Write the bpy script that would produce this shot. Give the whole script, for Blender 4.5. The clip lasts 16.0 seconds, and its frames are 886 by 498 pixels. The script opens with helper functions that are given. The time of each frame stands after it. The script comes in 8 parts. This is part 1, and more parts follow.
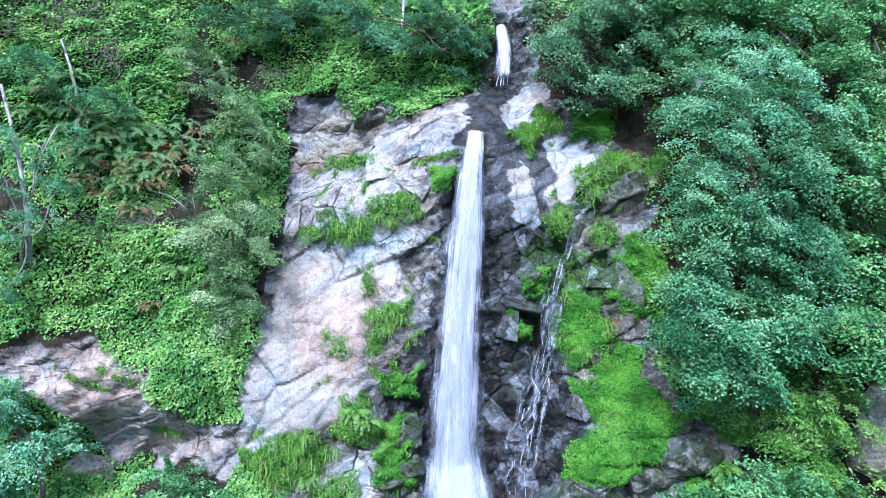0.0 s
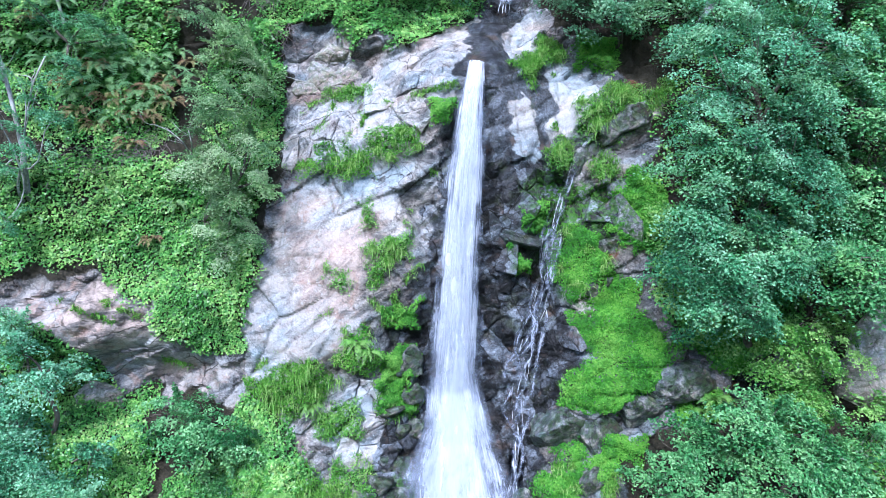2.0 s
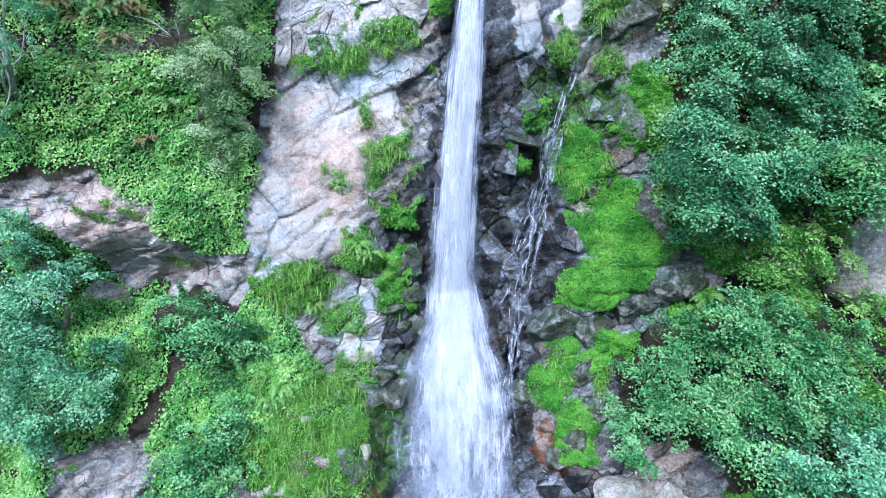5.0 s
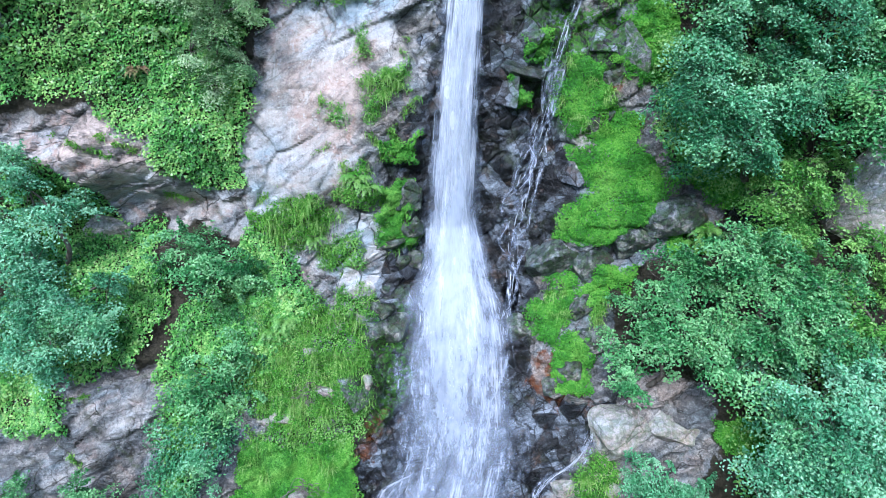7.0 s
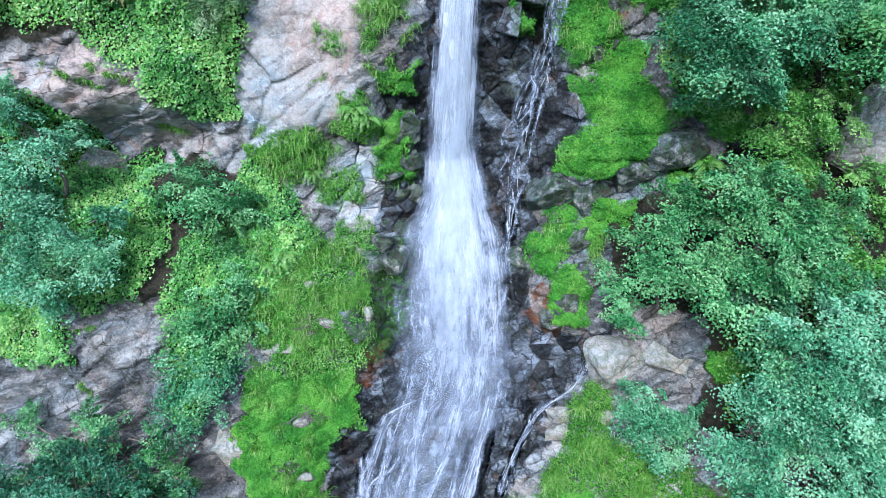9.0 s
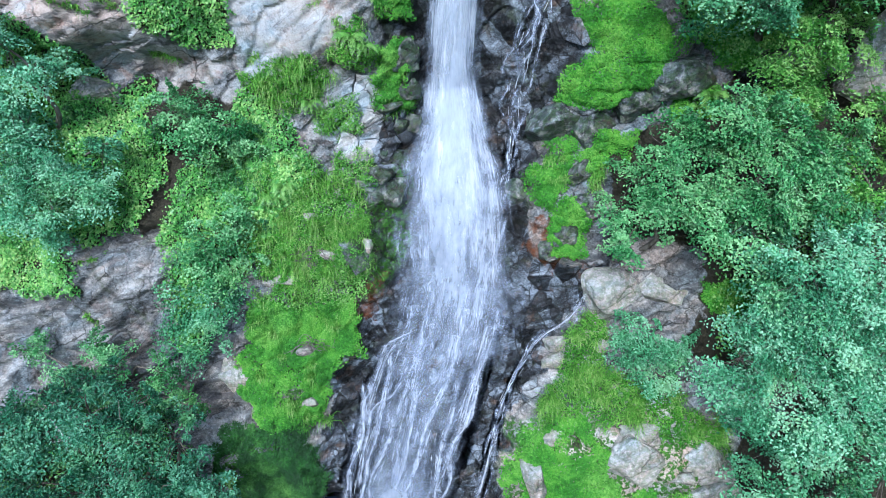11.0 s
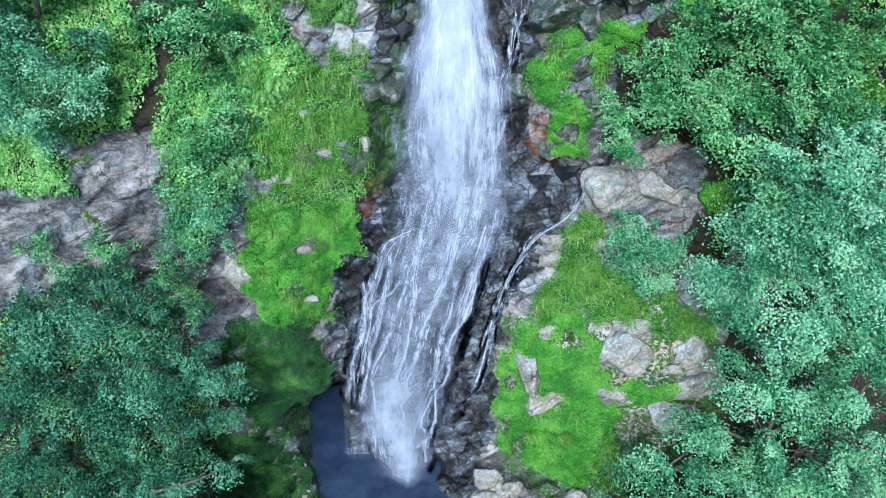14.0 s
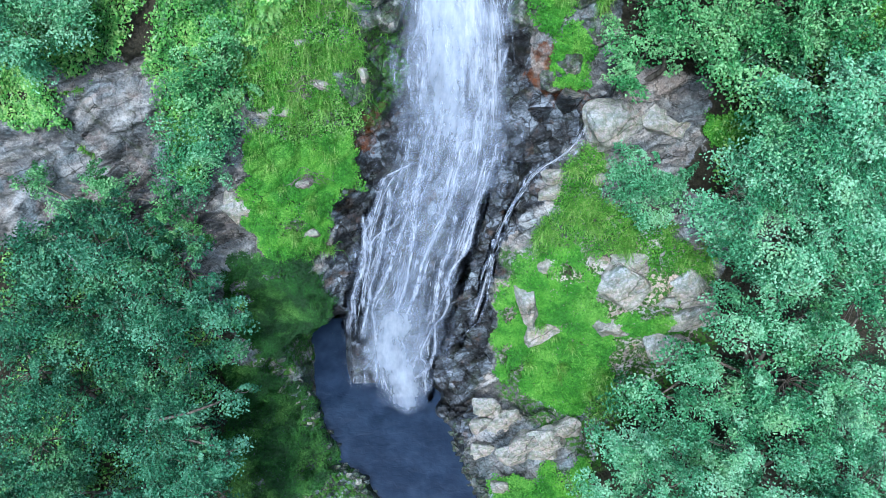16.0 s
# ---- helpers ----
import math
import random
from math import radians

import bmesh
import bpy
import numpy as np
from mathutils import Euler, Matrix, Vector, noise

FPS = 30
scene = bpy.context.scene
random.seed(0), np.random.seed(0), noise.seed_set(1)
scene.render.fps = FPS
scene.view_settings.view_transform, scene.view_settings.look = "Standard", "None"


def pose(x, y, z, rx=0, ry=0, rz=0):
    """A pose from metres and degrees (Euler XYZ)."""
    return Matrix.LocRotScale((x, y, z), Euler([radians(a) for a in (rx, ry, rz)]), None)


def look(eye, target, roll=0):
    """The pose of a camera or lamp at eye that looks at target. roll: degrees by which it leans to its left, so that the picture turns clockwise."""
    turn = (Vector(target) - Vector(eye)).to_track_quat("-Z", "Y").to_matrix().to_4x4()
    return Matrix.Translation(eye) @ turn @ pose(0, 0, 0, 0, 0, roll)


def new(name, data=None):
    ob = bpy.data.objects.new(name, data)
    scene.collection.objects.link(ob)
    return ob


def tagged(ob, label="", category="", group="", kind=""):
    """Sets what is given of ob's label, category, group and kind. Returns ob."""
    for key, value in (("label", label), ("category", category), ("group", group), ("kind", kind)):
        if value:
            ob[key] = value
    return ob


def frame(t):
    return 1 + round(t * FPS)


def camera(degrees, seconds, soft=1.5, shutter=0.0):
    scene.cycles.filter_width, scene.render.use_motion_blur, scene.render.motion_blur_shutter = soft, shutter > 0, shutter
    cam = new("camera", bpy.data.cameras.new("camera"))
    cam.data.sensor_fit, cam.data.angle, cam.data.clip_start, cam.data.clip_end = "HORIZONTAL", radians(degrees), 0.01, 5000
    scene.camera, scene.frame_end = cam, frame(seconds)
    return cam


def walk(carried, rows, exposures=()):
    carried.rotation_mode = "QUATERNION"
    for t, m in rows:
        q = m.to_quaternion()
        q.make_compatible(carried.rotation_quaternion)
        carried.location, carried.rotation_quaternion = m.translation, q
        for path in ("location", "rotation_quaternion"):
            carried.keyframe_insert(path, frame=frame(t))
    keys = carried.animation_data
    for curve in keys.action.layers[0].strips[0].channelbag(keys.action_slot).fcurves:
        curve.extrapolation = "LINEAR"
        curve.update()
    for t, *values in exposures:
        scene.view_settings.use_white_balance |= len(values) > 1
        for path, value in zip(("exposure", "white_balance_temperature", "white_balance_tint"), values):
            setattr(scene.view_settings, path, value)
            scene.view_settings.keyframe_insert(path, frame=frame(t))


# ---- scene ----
EYE = (0.0, 0.0, 21.5)


def aim(tilt, turn, lean):
    """The hovering camera, tilted and turned by degrees."""
    p, w = radians(tilt), radians(turn)
    way = Vector((math.sin(w) * math.cos(p), math.cos(w) * math.cos(p), math.sin(p)))
    return look(EYE, Vector(EYE) + 10 * way, lean)


cam = camera(72.1, 16.0, soft=0.75)
walk(cam, [(t, aim(a, b, c)) for t, a, b, c in (
    (0, -5, -0, 0), (0.5, -6.58, 0, 0), (1, -8.14, 0.01, -0),
    (1.5, -9.68, 0.01, -0), (2, -11.22, 0.02, -0), (2.5, -12.82, 0.03, -0),
    (3, -14.42, 0.04, -0), (3.5, -15.97, 0.05, 0), (4, -17.5, 0.07, 0.01),
    (6.5, -25.13, 0.15, 0.05), (7, -26.66, 0.17, 0.06), (7.5, -28.19, 0.19, 0.07),
    (8, -29.74, 0.21, 0.09), (8.5, -31.31, 0.23, 0.1), (9, -32.9, 0.26, 0.12),
    (11.5, -40.86, 0.39, 0.22), (12, -42.43, 0.43, 0.25), (12.5, -44.03, 0.46, 0.27),
    (13, -45.6, 0.49, 0.3), (13.5, -47.18, 0.53, 0.32), (14, -48.75, 0.56, 0.35),
    (14.5, -50.29, 0.6, 0.38), (15, -51.82, 0.64, 0.42), (15.5, -53.36, 0.67, 0.45),
    (16, -54.91, 0.72, 0.48),
)], exposures=[(0, 1.78, 5230, 15), (7, 1.58, 5270, 10), (16, 1.42, 5320, 3)])

# ---- light: an open, overcast sky over a shaded gorge ----
world = bpy.data.worlds.new("sky")
scene.world = world
world.use_nodes = True
wn = world.node_tree
sky = wn.nodes.new("ShaderNodeTexSky")
sky.sky_type, sky.sun_disc = "NISHITA", False
sky.sun_elevation, sky.sun_rotation = radians(62), radians(200)
sky.air_density, sky.dust_density = 1.0, 3.0
wn.nodes["Background"].inputs["Strength"].default_value = 0.12
wn.links.new(sky.outputs["Color"], wn.nodes["Background"].inputs["Color"])
sun = new("sun", bpy.data.lights.new("sun", "SUN"))
sun.data.energy, sun.data.angle, sun.data.color = 1.5, radians(14), (1.0, 0.97, 0.93)
sun.matrix_world = look((-9, -18, 40), (0, 10, 8))

# ---- materials ----
class Nodes:
    """A small writer of node materials."""

    def __init__(self, name, rough=0.8, spec=0.3):
        self.mat = bpy.data.materials.new(name)
        self.mat.use_nodes = True
        self.tree = self.mat.node_tree
        self.bsdf = self.tree.nodes["Principled BSDF"]
        self.out = self.tree.nodes["Material Output"]
        self.bsdf.inputs["Roughness"].default_value = rough
        self.bsdf.inputs["Specular IOR Level"].default_value = spec

    def link(self, a, b):
        self.tree.links.new(a, b)

    def add(self, kind, **values):
        n = self.tree.nodes.new(kind)
        for k, v in values.items():
            n.inputs[k].default_value = v
        return n

    def coords(self, scale=(1, 1, 1), turn=(0, 0, 0), uv=False):
        c = self.add("ShaderNodeTexCoord")
        m = self.add("ShaderNodeMapping", Scale=scale, Rotation=turn)
        self.link(c.outputs["UV" if uv else "Object"], m.inputs["Vector"])
        return m.outputs["Vector"]

    def noise(self, scale, detail=6.0, vec=None, rough=0.6, warp=0.0):
        n = self.add("ShaderNodeTexNoise", Scale=scale, Detail=detail, Roughness=rough, Distortion=warp)
        self.link(vec if vec is not None else self.coords(), n.inputs["Vector"])
        return n.outputs["Fac"]

    def span(self, fac, a, b, lo=0.0, hi=1.0):
        n = self.add("ShaderNodeMapRange", **{"From Min": a, "From Max": b, "To Min": lo, "To Max": hi})
        n.interpolation_type = "SMOOTHSTEP"
        self.link(fac, n.inputs["Value"])
        return n.outputs["Result"]

    def math(self, op, a, b):
        n = self.add("ShaderNodeMath")
        n.operation = op
        for i, v in enumerate((a, b)):
            if isinstance(v, (int, float)):
                n.inputs[i].default_value = v
            else:
                self.link(v, n.inputs[i])
        return n.outputs[0]

    def mix(self, fac, a, b, blend="MIX"):
        n = self.add("ShaderNodeMix")
        n.data_type, n.blend_type = "RGBA", blend
        for i, v in ((0, fac), (6, a), (7, b)):
            if isinstance(v, (int, float)):
                n.inputs[i].default_value = v
            elif isinstance(v, tuple):
                n.inputs[i].default_value = (*v, 1)
            else:
                self.link(v, n.inputs[i])
        return n.outputs[2]

    def ramp(self, fac, *stops):
        n = self.add("ShaderNodeValToRGB")
        e = n.color_ramp.elements
        while len(e) < len(stops):
            e.new(0.5)
        for el, (p, c) in zip(e, stops):
            el.position, el.color = p, (*c, 1)
        self.link(fac, n.inputs["Fac"])
        return n.outputs["Color"]

    def attribute(self, name):
        n = self.add("ShaderNodeAttribute")
        n.attribute_name = name
        return n.outputs["Fac"]

    def bump(self, fac, strength=0.5, distance=0.02, after=None):
        n = self.add("ShaderNodeBump", Strength=strength, Distance=distance)
        self.link(fac, n.inputs["Height"])
        if after is not None:
            self.link(after, n.inputs["Normal"])
        return n.outputs["Normal"]

    def done(self, colour, normal=None, rough=None):
        if isinstance(colour, tuple):
            self.bsdf.inputs["Base Color"].default_value = (*colour, 1)
        else:
            self.link(colour, self.bsdf.inputs["Base Color"])
        if normal is not None:
            self.link(normal, self.bsdf.inputs["Normal"])
        if rough is not None:
            self.link(rough, self.bsdf.inputs["Roughness"])
        return self.mat


def leaf_material(name, dark, mid, light, gloss=0.5, through_light=0.3, patch=0.5):
    """Leaves: each of its own shade, in larger patches, with light coming through."""
    m = Nodes(name, rough=gloss, spec=0.35)
    g = m.add("ShaderNodeNewGeometry")
    each = g.outputs["Random Per Island"]
    big = m.noise(patch, 3)
    f = m.math("ADD", m.math("MULTIPLY", each, 0.55), m.math("MULTIPLY", m.span(big, 0.32, 0.68), 0.45))
    f = m.math("ADD", f, m.attribute("clump"))
    col = m.ramp(f, (0.08, dark), (0.5, mid), (0.95, light))
    col = m.mix(m.span(m.noise(patch * 0.5, 4), 0.5, 0.68, 0.0, 0.4), col, m.mix(each, (0.05, 0.17, 0.02), (0.27, 0.50, 0.10)))
    m.done(col)
    t = m.add("ShaderNodeBsdfTranslucent")
    m.link(m.mix(0.5, col, (0.16, 0.28, 0.03)), t.inputs["Color"])
    s = m.add("ShaderNodeMixShader", Fac=through_light)
    m.link(m.bsdf.outputs[0], s.inputs[1])
    m.link(t.outputs[0], s.inputs[2])
    m.link(s.outputs[0], m.out.inputs["Surface"])
    return m.mat


def bark_material(name, a, b):
    m = Nodes(name, rough=0.9, spec=0.2)
    f = m.noise(9, 6, m.coords((1, 1, 0.25)))
    return m.done(m.mix(m.span(f, 0.3, 0.7), a, b), m.bump(f, 0.6, 0.01))


def rock_nodes(m, pale, wet, pink, soil, moss, seam, tone, rust, plain):
    """Colour, normal and roughness of the gneiss: dry faces from cream to blue-grey, dark wet seams, rust, thin moss."""
    rough_cut = m.math("SUBTRACT", 1.0, m.math("MULTIPLY", plain, 0.9))
    gaps, shade, facets = [], [], []
    for size, angle, scale in ((0.75, 32, (0.42, 1.0, 1.25)), (1.7, -68, (0.5, 1.0, 1.2)), (4.2, 25, (0.45, 1.0, 1.3))):
        turned = m.coords((1, 1, 1), (0.0, radians(angle), 0.0))
        bed = m.add("ShaderNodeMapping", Scale=scale)
        m.link(turned, bed.inputs["Vector"])
        nz = m.add("ShaderNodeTexNoise", Scale=0.9 * size, Detail=8.0, Roughness=0.62)
        m.link(bed.outputs["Vector"], nz.inputs["Vector"])
        sc = m.add("ShaderNodeVectorMath")
        sc.operation = "SCALE"
        sc.inputs["Scale"].default_value = 0.75 / size
        m.link(nz.outputs["Color"], sc.inputs[0])
        w = m.add("ShaderNodeVectorMath")
        m.link(bed.outputs["Vector"], w.inputs[0])
        m.link(sc.outputs[0], w.inputs[1])
        v = m.add("ShaderNodeTexVoronoi", Scale=size)
        v.feature = "DISTANCE_TO_EDGE"
        c = m.add("ShaderNodeTexVoronoi", Scale=size)
        m.link(w.outputs[0], v.inputs["Vector"])
        m.link(w.outputs[0], c.inputs["Vector"])
        gaps.append(v.outputs["Distance"])
        one = m.add("ShaderNodeSeparateColor")
        m.link(c.outputs["Color"], one.inputs[0])
        shade.append(one.outputs[0])
        # Each broken face leans its own way.
        off = m.add("ShaderNodeVectorMath")
        off.operation = "SUBTRACT"
        m.link(w.outputs[0], off.inputs[0])
        m.link(c.outputs["Position"], off.inputs[1])
        lean = m.add("ShaderNodeVectorMath")
        lean.operation = "SUBTRACT"
        m.link(c.outputs["Color"], lean.inputs[0])
        lean.inputs[1].default_value = (0.5, 0.5, 0.5)
        dot = m.add("ShaderNodeVectorMath")
        dot.operation = "DOT_PRODUCT"
        m.link(off.outputs[0], dot.inputs[0])
        m.link(lean.outputs[0], dot.inputs[1])
        facets.append(dot.outputs["Value"])
        if size == 0.75:
            tilt = bed.outputs["Vector"]
    torn = m.math("MULTIPLY", m.math("SUBTRACT", m.noise(3.2, 8, None, 0.66), 0.5), 1.5)
    wet, soil, rust = (m.span(m.math("ADD", q, torn), 0.36, 0.62) for q in (wet, soil, rust))
    big, mid = m.noise(0.55, 4), m.noise(2.6, 10, tilt, 0.72, 0.3)
    fine, grain = m.noise(14, 9, None, 0.78), m.noise(48, 4, None, 0.7)
    spread = m.math("ADD", m.math("MULTIPLY", m.math("SUBTRACT", mid, 0.5), 0.95), m.math("MULTIPLY", m.math("SUBTRACT", fine, 0.5), 1.0))
    spread = m.math("ADD", spread, m.math("MULTIPLY", m.math("SUBTRACT", grain, 0.5), 0.8))
    cell = m.math("ADD", m.math("MULTIPLY", m.math("SUBTRACT", shade[1], 0.5), 0.16), m.math("MULTIPLY", m.math("SUBTRACT", shade[2], 0.5), 0.12))
    cell = m.math("MULTIPLY", cell, rough_cut)
    f = m.math("ADD", m.math("ADD", 0.5, m.math("ADD", spread, cell)), m.math("MULTIPLY", m.math("SUBTRACT", tone, 0.5), 0.42))
    dry = m.ramp(f, (0.08, (0.09, 0.089, 0.086)), (0.32, (0.27, 0.266, 0.26)), (0.52, (0.405, 0.40, 0.394)), (0.82, (0.53, 0.526, 0.518)))
    grey = m.ramp(f, (0.18, (0.028, 0.028, 0.028)), (0.48, (0.17, 0.168, 0.162)), (0.8, (0.43, 0.425, 0.41)))
    col = m.mix(m.span(m.math("ADD", m.math("ADD", pale, m.math("MULTIPLY", pink, 0.6)), m.math("MULTIPLY", big, 0.35)), 0.2, 0.75), grey, dry)
    hue = m.math("ADD", m.noise(0.75, 8, tilt, 0.66, 0.7), m.math("MULTIPLY", m.math("SUBTRACT", m.math("ADD", shade[0], tone), 1.0), 0.13))
    hue = m.math("ADD", hue, m.math("MULTIPLY", pink, 0.13))
    cast = m.ramp(hue, (0.36, (0.78, 0.94, 1.06)), (0.48, (0.95, 0.98, 1.02)), (0.58, (1.0, 0.94, 0.89)), (0.7, (1.0, 0.82, 0.73)))
    col = m.mix(1.0, col, cast, "MULTIPLY")
    stain = m.ramp(fine, (0.3, (0.17, 0.095, 0.07)), (0.7, (0.50, 0.33, 0.26)))
    col = m.mix(m.math("MULTIPLY", m.span(m.noise(1.3, 8, None, 0.7, 0.8), 0.52, 0.64), m.math("ADD", 0.22, m.math("MULTIPLY", pink, 0.45))), col, stain)
    streak = m.noise(2.2, 6, m.coords((2.8, 1.0, 0.14)), 0.62)
    col = m.mix(m.math("MULTIPLY", m.span(streak, 0.54, 0.68, 0.0, 0.6), m.math("ADD", 0.3, m.math("MULTIPLY", m.math("MULTIPLY", plain, wet), 0.9))), col, (0.05, 0.048, 0.046))
    col = m.mix(m.math("MULTIPLY", m.span(m.noise(3.0, 5, m.coords((2.6, 1.0, 0.12)), 0.55), 0.6, 0.68, 0.0, 0.4), pale), col, (0.56, 0.56, 0.54))
    bands = m.noise(1.1, 9, m.coords((0.5, 1.0, 2.0), (0.0, radians(-35), 0.0)), 0.7, 0.5)
    dull = m.math("SUBTRACT", 1.0, m.math("MULTIPLY", pale, 0.85))
    col = m.mix(m.math("MULTIPLY", m.span(bands, 0.53, 0.6, 0.0, 0.7), dull), col, m.mix(fine, (0.03, 0.03, 0.032), (0.12, 0.12, 0.125)))
    lichen = m.span(m.noise(9.0, 7, None, 0.68), 0.58, 0.64, 0.0, 0.55)
    col = m.mix(m.math("MULTIPLY", lichen, pale), col, (0.56, 0.57, 0.55))
    blotch = m.span(m.noise(5.5, 9, tilt, 0.76, 0.4), 0.55, 0.62, 0.0, 0.55)
    col = m.mix(m.math("MULTIPLY", blotch, pale), col, m.mix(m.span(m.noise(1.4, 4), 0.45, 0.6), (0.15, 0.155, 0.165), (0.22, 0.15, 0.115)))
    sparse = m.span(m.noise(0.9, 4), 0.44, 0.56)
    for gap, wide, where in ((gaps[0], 0.02, sparse), (gaps[1], 0.016, m.span(m.noise(1.7, 4), 0.5, 0.6)), (gaps[2], 0.03, m.span(m.noise(2.3, 4), 0.53, 0.62, 0.0, 0.6))):
        col = m.mix(m.math("MULTIPLY", m.math("MULTIPLY", m.span(gap, 0.0, wide, 0.85, 0.0), where), rough_cut), col, (0.028, 0.024, 0.018))
    f = m.math("ADD", f, m.math("MULTIPLY", cell, 1.6))
    dark = m.ramp(f, (0.3, (0.004, 0.004, 0.005)), (0.46, (0.022, 0.025, 0.03)), (0.64, (0.08, 0.092, 0.11)), (0.92, (0.25, 0.285, 0.33)))
    dark = m.mix(m.span(m.noise(1.6, 6, None, 0.65), 0.55, 0.66, 0.0, 0.7), dark, m.mix(fine, (0.02, 0.011, 0.006), (0.14, 0.08, 0.05)))
    dark = m.mix(m.span(m.noise(1.2, 5), 0.56, 0.68, 0.0, 0.5), dark, m.mix(fine, (0.015, 0.022, 0.008), (0.10, 0.13, 0.07)))
    dark = m.mix(m.math("MULTIPLY", m.math("MULTIPLY", m.span(gaps[1], 0.0, 0.05, 0.95, 0.0), m.span(m.noise(1.5, 4), 0.36, 0.5)), rough_cut), dark, (0.004, 0.004, 0.004))
    dark = m.mix(m.math("MULTIPLY", m.math("MULTIPLY", m.span(gaps[2], 0.0, 0.09, 0.9, 0.0), m.span(m.noise(2.1, 4), 0.4, 0.56)), rough_cut), dark, (0.004, 0.004, 0.004))
    col = m.mix(m.math("MULTIPLY", wet, 0.95), col, dark)
    col = m.mix(m.math("MULTIPLY", rust, m.span(m.noise(3.0, 7), 0.36, 0.6, 0.2, 0.95)), col, m.ramp(fine, (0.3, (0.03, 0.010, 0.004)), (0.7, (0.20, 0.065, 0.018))))
    col = m.mix(m.math("MULTIPLY", seam, m.span(m.noise(1.4, 5), 0.34, 0.5, 0.45, 1.0)), col, m.mix(m.span(m.noise(2.2, 4), 0.45, 0.6), (0.012, 0.010, 0.008), (0.035, 0.05, 0.012)))
    earth = m.ramp(fine, (0.3, (0.010, 0.010, 0.005)), (0.7, (0.05, 0.042, 0.026)))
    col = m.mix(soil, col, earth)
    green = m.ramp(fine, (0.3, (0.014, 0.055, 0.005)), (0.75, (0.075, 0.20, 0.018)))
    col = m.mix(m.math("MULTIPLY", moss, m.span(m.noise(8, 8, None, 0.7), 0.45, 0.53)), col, green)
    n = m.bump(grain, 0.6, 0.012)
    n = m.bump(fine, 0.7, 0.035, n)
    n = m.bump(mid, 0.5, 0.10, n)
    relief_ = m.math("ADD", m.math("MULTIPLY", facets[1], 0.9), m.math("MULTIPLY", facets[2], 0.9))
    relief_ = m.math("ADD", relief_, m.math("MULTIPLY", facets[0], 0.45))
    relief_ = m.math("ADD", relief_, m.math("MULTIPLY", m.span(gaps[1], 0.0, 0.05), 0.03))
    n = m.bump(m.math("MULTIPLY", relief_, rough_cut), 0.8, 0.75, n)
    r = m.math("SUBTRACT", 0.88, m.math("MULTIPLY", wet, m.span(mid, 0.3, 0.7, 0.42, 0.66)))
    return col, n, r


m = Nodes("cliff_rock", spec=0.3)
ROCK = m.done(*rock_nodes(m, m.attribute("pale"), m.attribute("wet"), m.attribute("pink"), m.attribute("soil"), m.attribute("moss"), m.attribute("seam"), m.attribute("tone"), m.attribute("rust"), m.attribute("plain")))
# Leaf colours, from grey-teal alder to yellow-green moss.
LEAF_TEAL = leaf_material("alder_leaf", (0.014, 0.09, 0.036), (0.10, 0.34, 0.15), (0.34, 0.62, 0.38), 0.42, 0.3, 1.1)
LEAF_MINT = leaf_material("pale_alder_leaf", (0.016, 0.095, 0.038), (0.115, 0.37, 0.182), (0.37, 0.66, 0.43), 0.45, 0.3, 1.0)
LEAF_GREEN = leaf_material("bush_leaf", (0.014, 0.09, 0.024), (0.095, 0.32, 0.105), (0.31, 0.58, 0.26), 0.34, 0.3, 1.1)
LEAF_DEEP = leaf_material("deep_leaf", (0.004, 0.036, 0.018), (0.042, 0.185, 0.092), (0.18, 0.42, 0.26), 0.45, 0.3, 1.1)
LEAF_DARK = leaf_material("dull_leaf", (0.016, 0.08, 0.034), (0.095, 0.265, 0.125), (0.31, 0.51, 0.31), 0.38, 0.3, 1.1)
LEAF_OLIVE = leaf_material("shrub_leaf", (0.035, 0.12, 0.04), (0.19, 0.36, 0.145), (0.50, 0.62, 0.36), 0.45, 0.3, 1.1)
LEAF_BRIGHT = leaf_material("young_leaf", (0.03, 0.15, 0.016), (0.145, 0.37, 0.06), (0.38, 0.60, 0.18), 0.4, 0.3, 1.1)
LEAF_IVY = leaf_material("ivy_leaf", (0.012, 0.08, 0.012), (0.10, 0.32, 0.052), (0.38, 0.58, 0.16), 0.34, 0.2, 0.9)
LEAF_MOSS = leaf_material("moss_leaf", (0.014, 0.10, 0.004), (0.065, 0.265, 0.015), (0.20, 0.44, 0.05), 0.6, 0.3, 1.3)
# Grass and moss of the pool bank, with the trees' shade painted into the green.
LEAF_BANK_SHADE = leaf_material("shaded_bank_leaf", (0.002, 0.02, 0.003), (0.009, 0.062, 0.007), (0.036, 0.15, 0.016), 0.6, 0.25, 1.3)
LEAF_GRASS = leaf_material("grass_blade", (0.045, 0.18, 0.014), (0.175, 0.42, 0.048), (0.48, 0.62, 0.22), 0.6, 0.35, 1.5)
LEAF_FERN = leaf_material("fern_leaf", (0.03, 0.11, 0.03), (0.13, 0.31, 0.12), (0.35, 0.49, 0.26), 0.6, 0.3, 1.1)
LEAF_RUST = leaf_material("dry_fern_leaf", (0.06, 0.03, 0.015), (0.20, 0.10, 0.06), (0.36, 0.23, 0.15), 0.8, 0.2, 1.1)
BARK = bark_material("bark", (0.05, 0.04, 0.03), (0.17, 0.15, 0.125))
BARK_PALE = bark_material("pale_bark", (0.20, 0.19, 0.18), (0.48, 0.47, 0.45))
TWIG = bark_material("dry_twig", (0.09, 0.07, 0.065), (0.24, 0.2, 0.19))


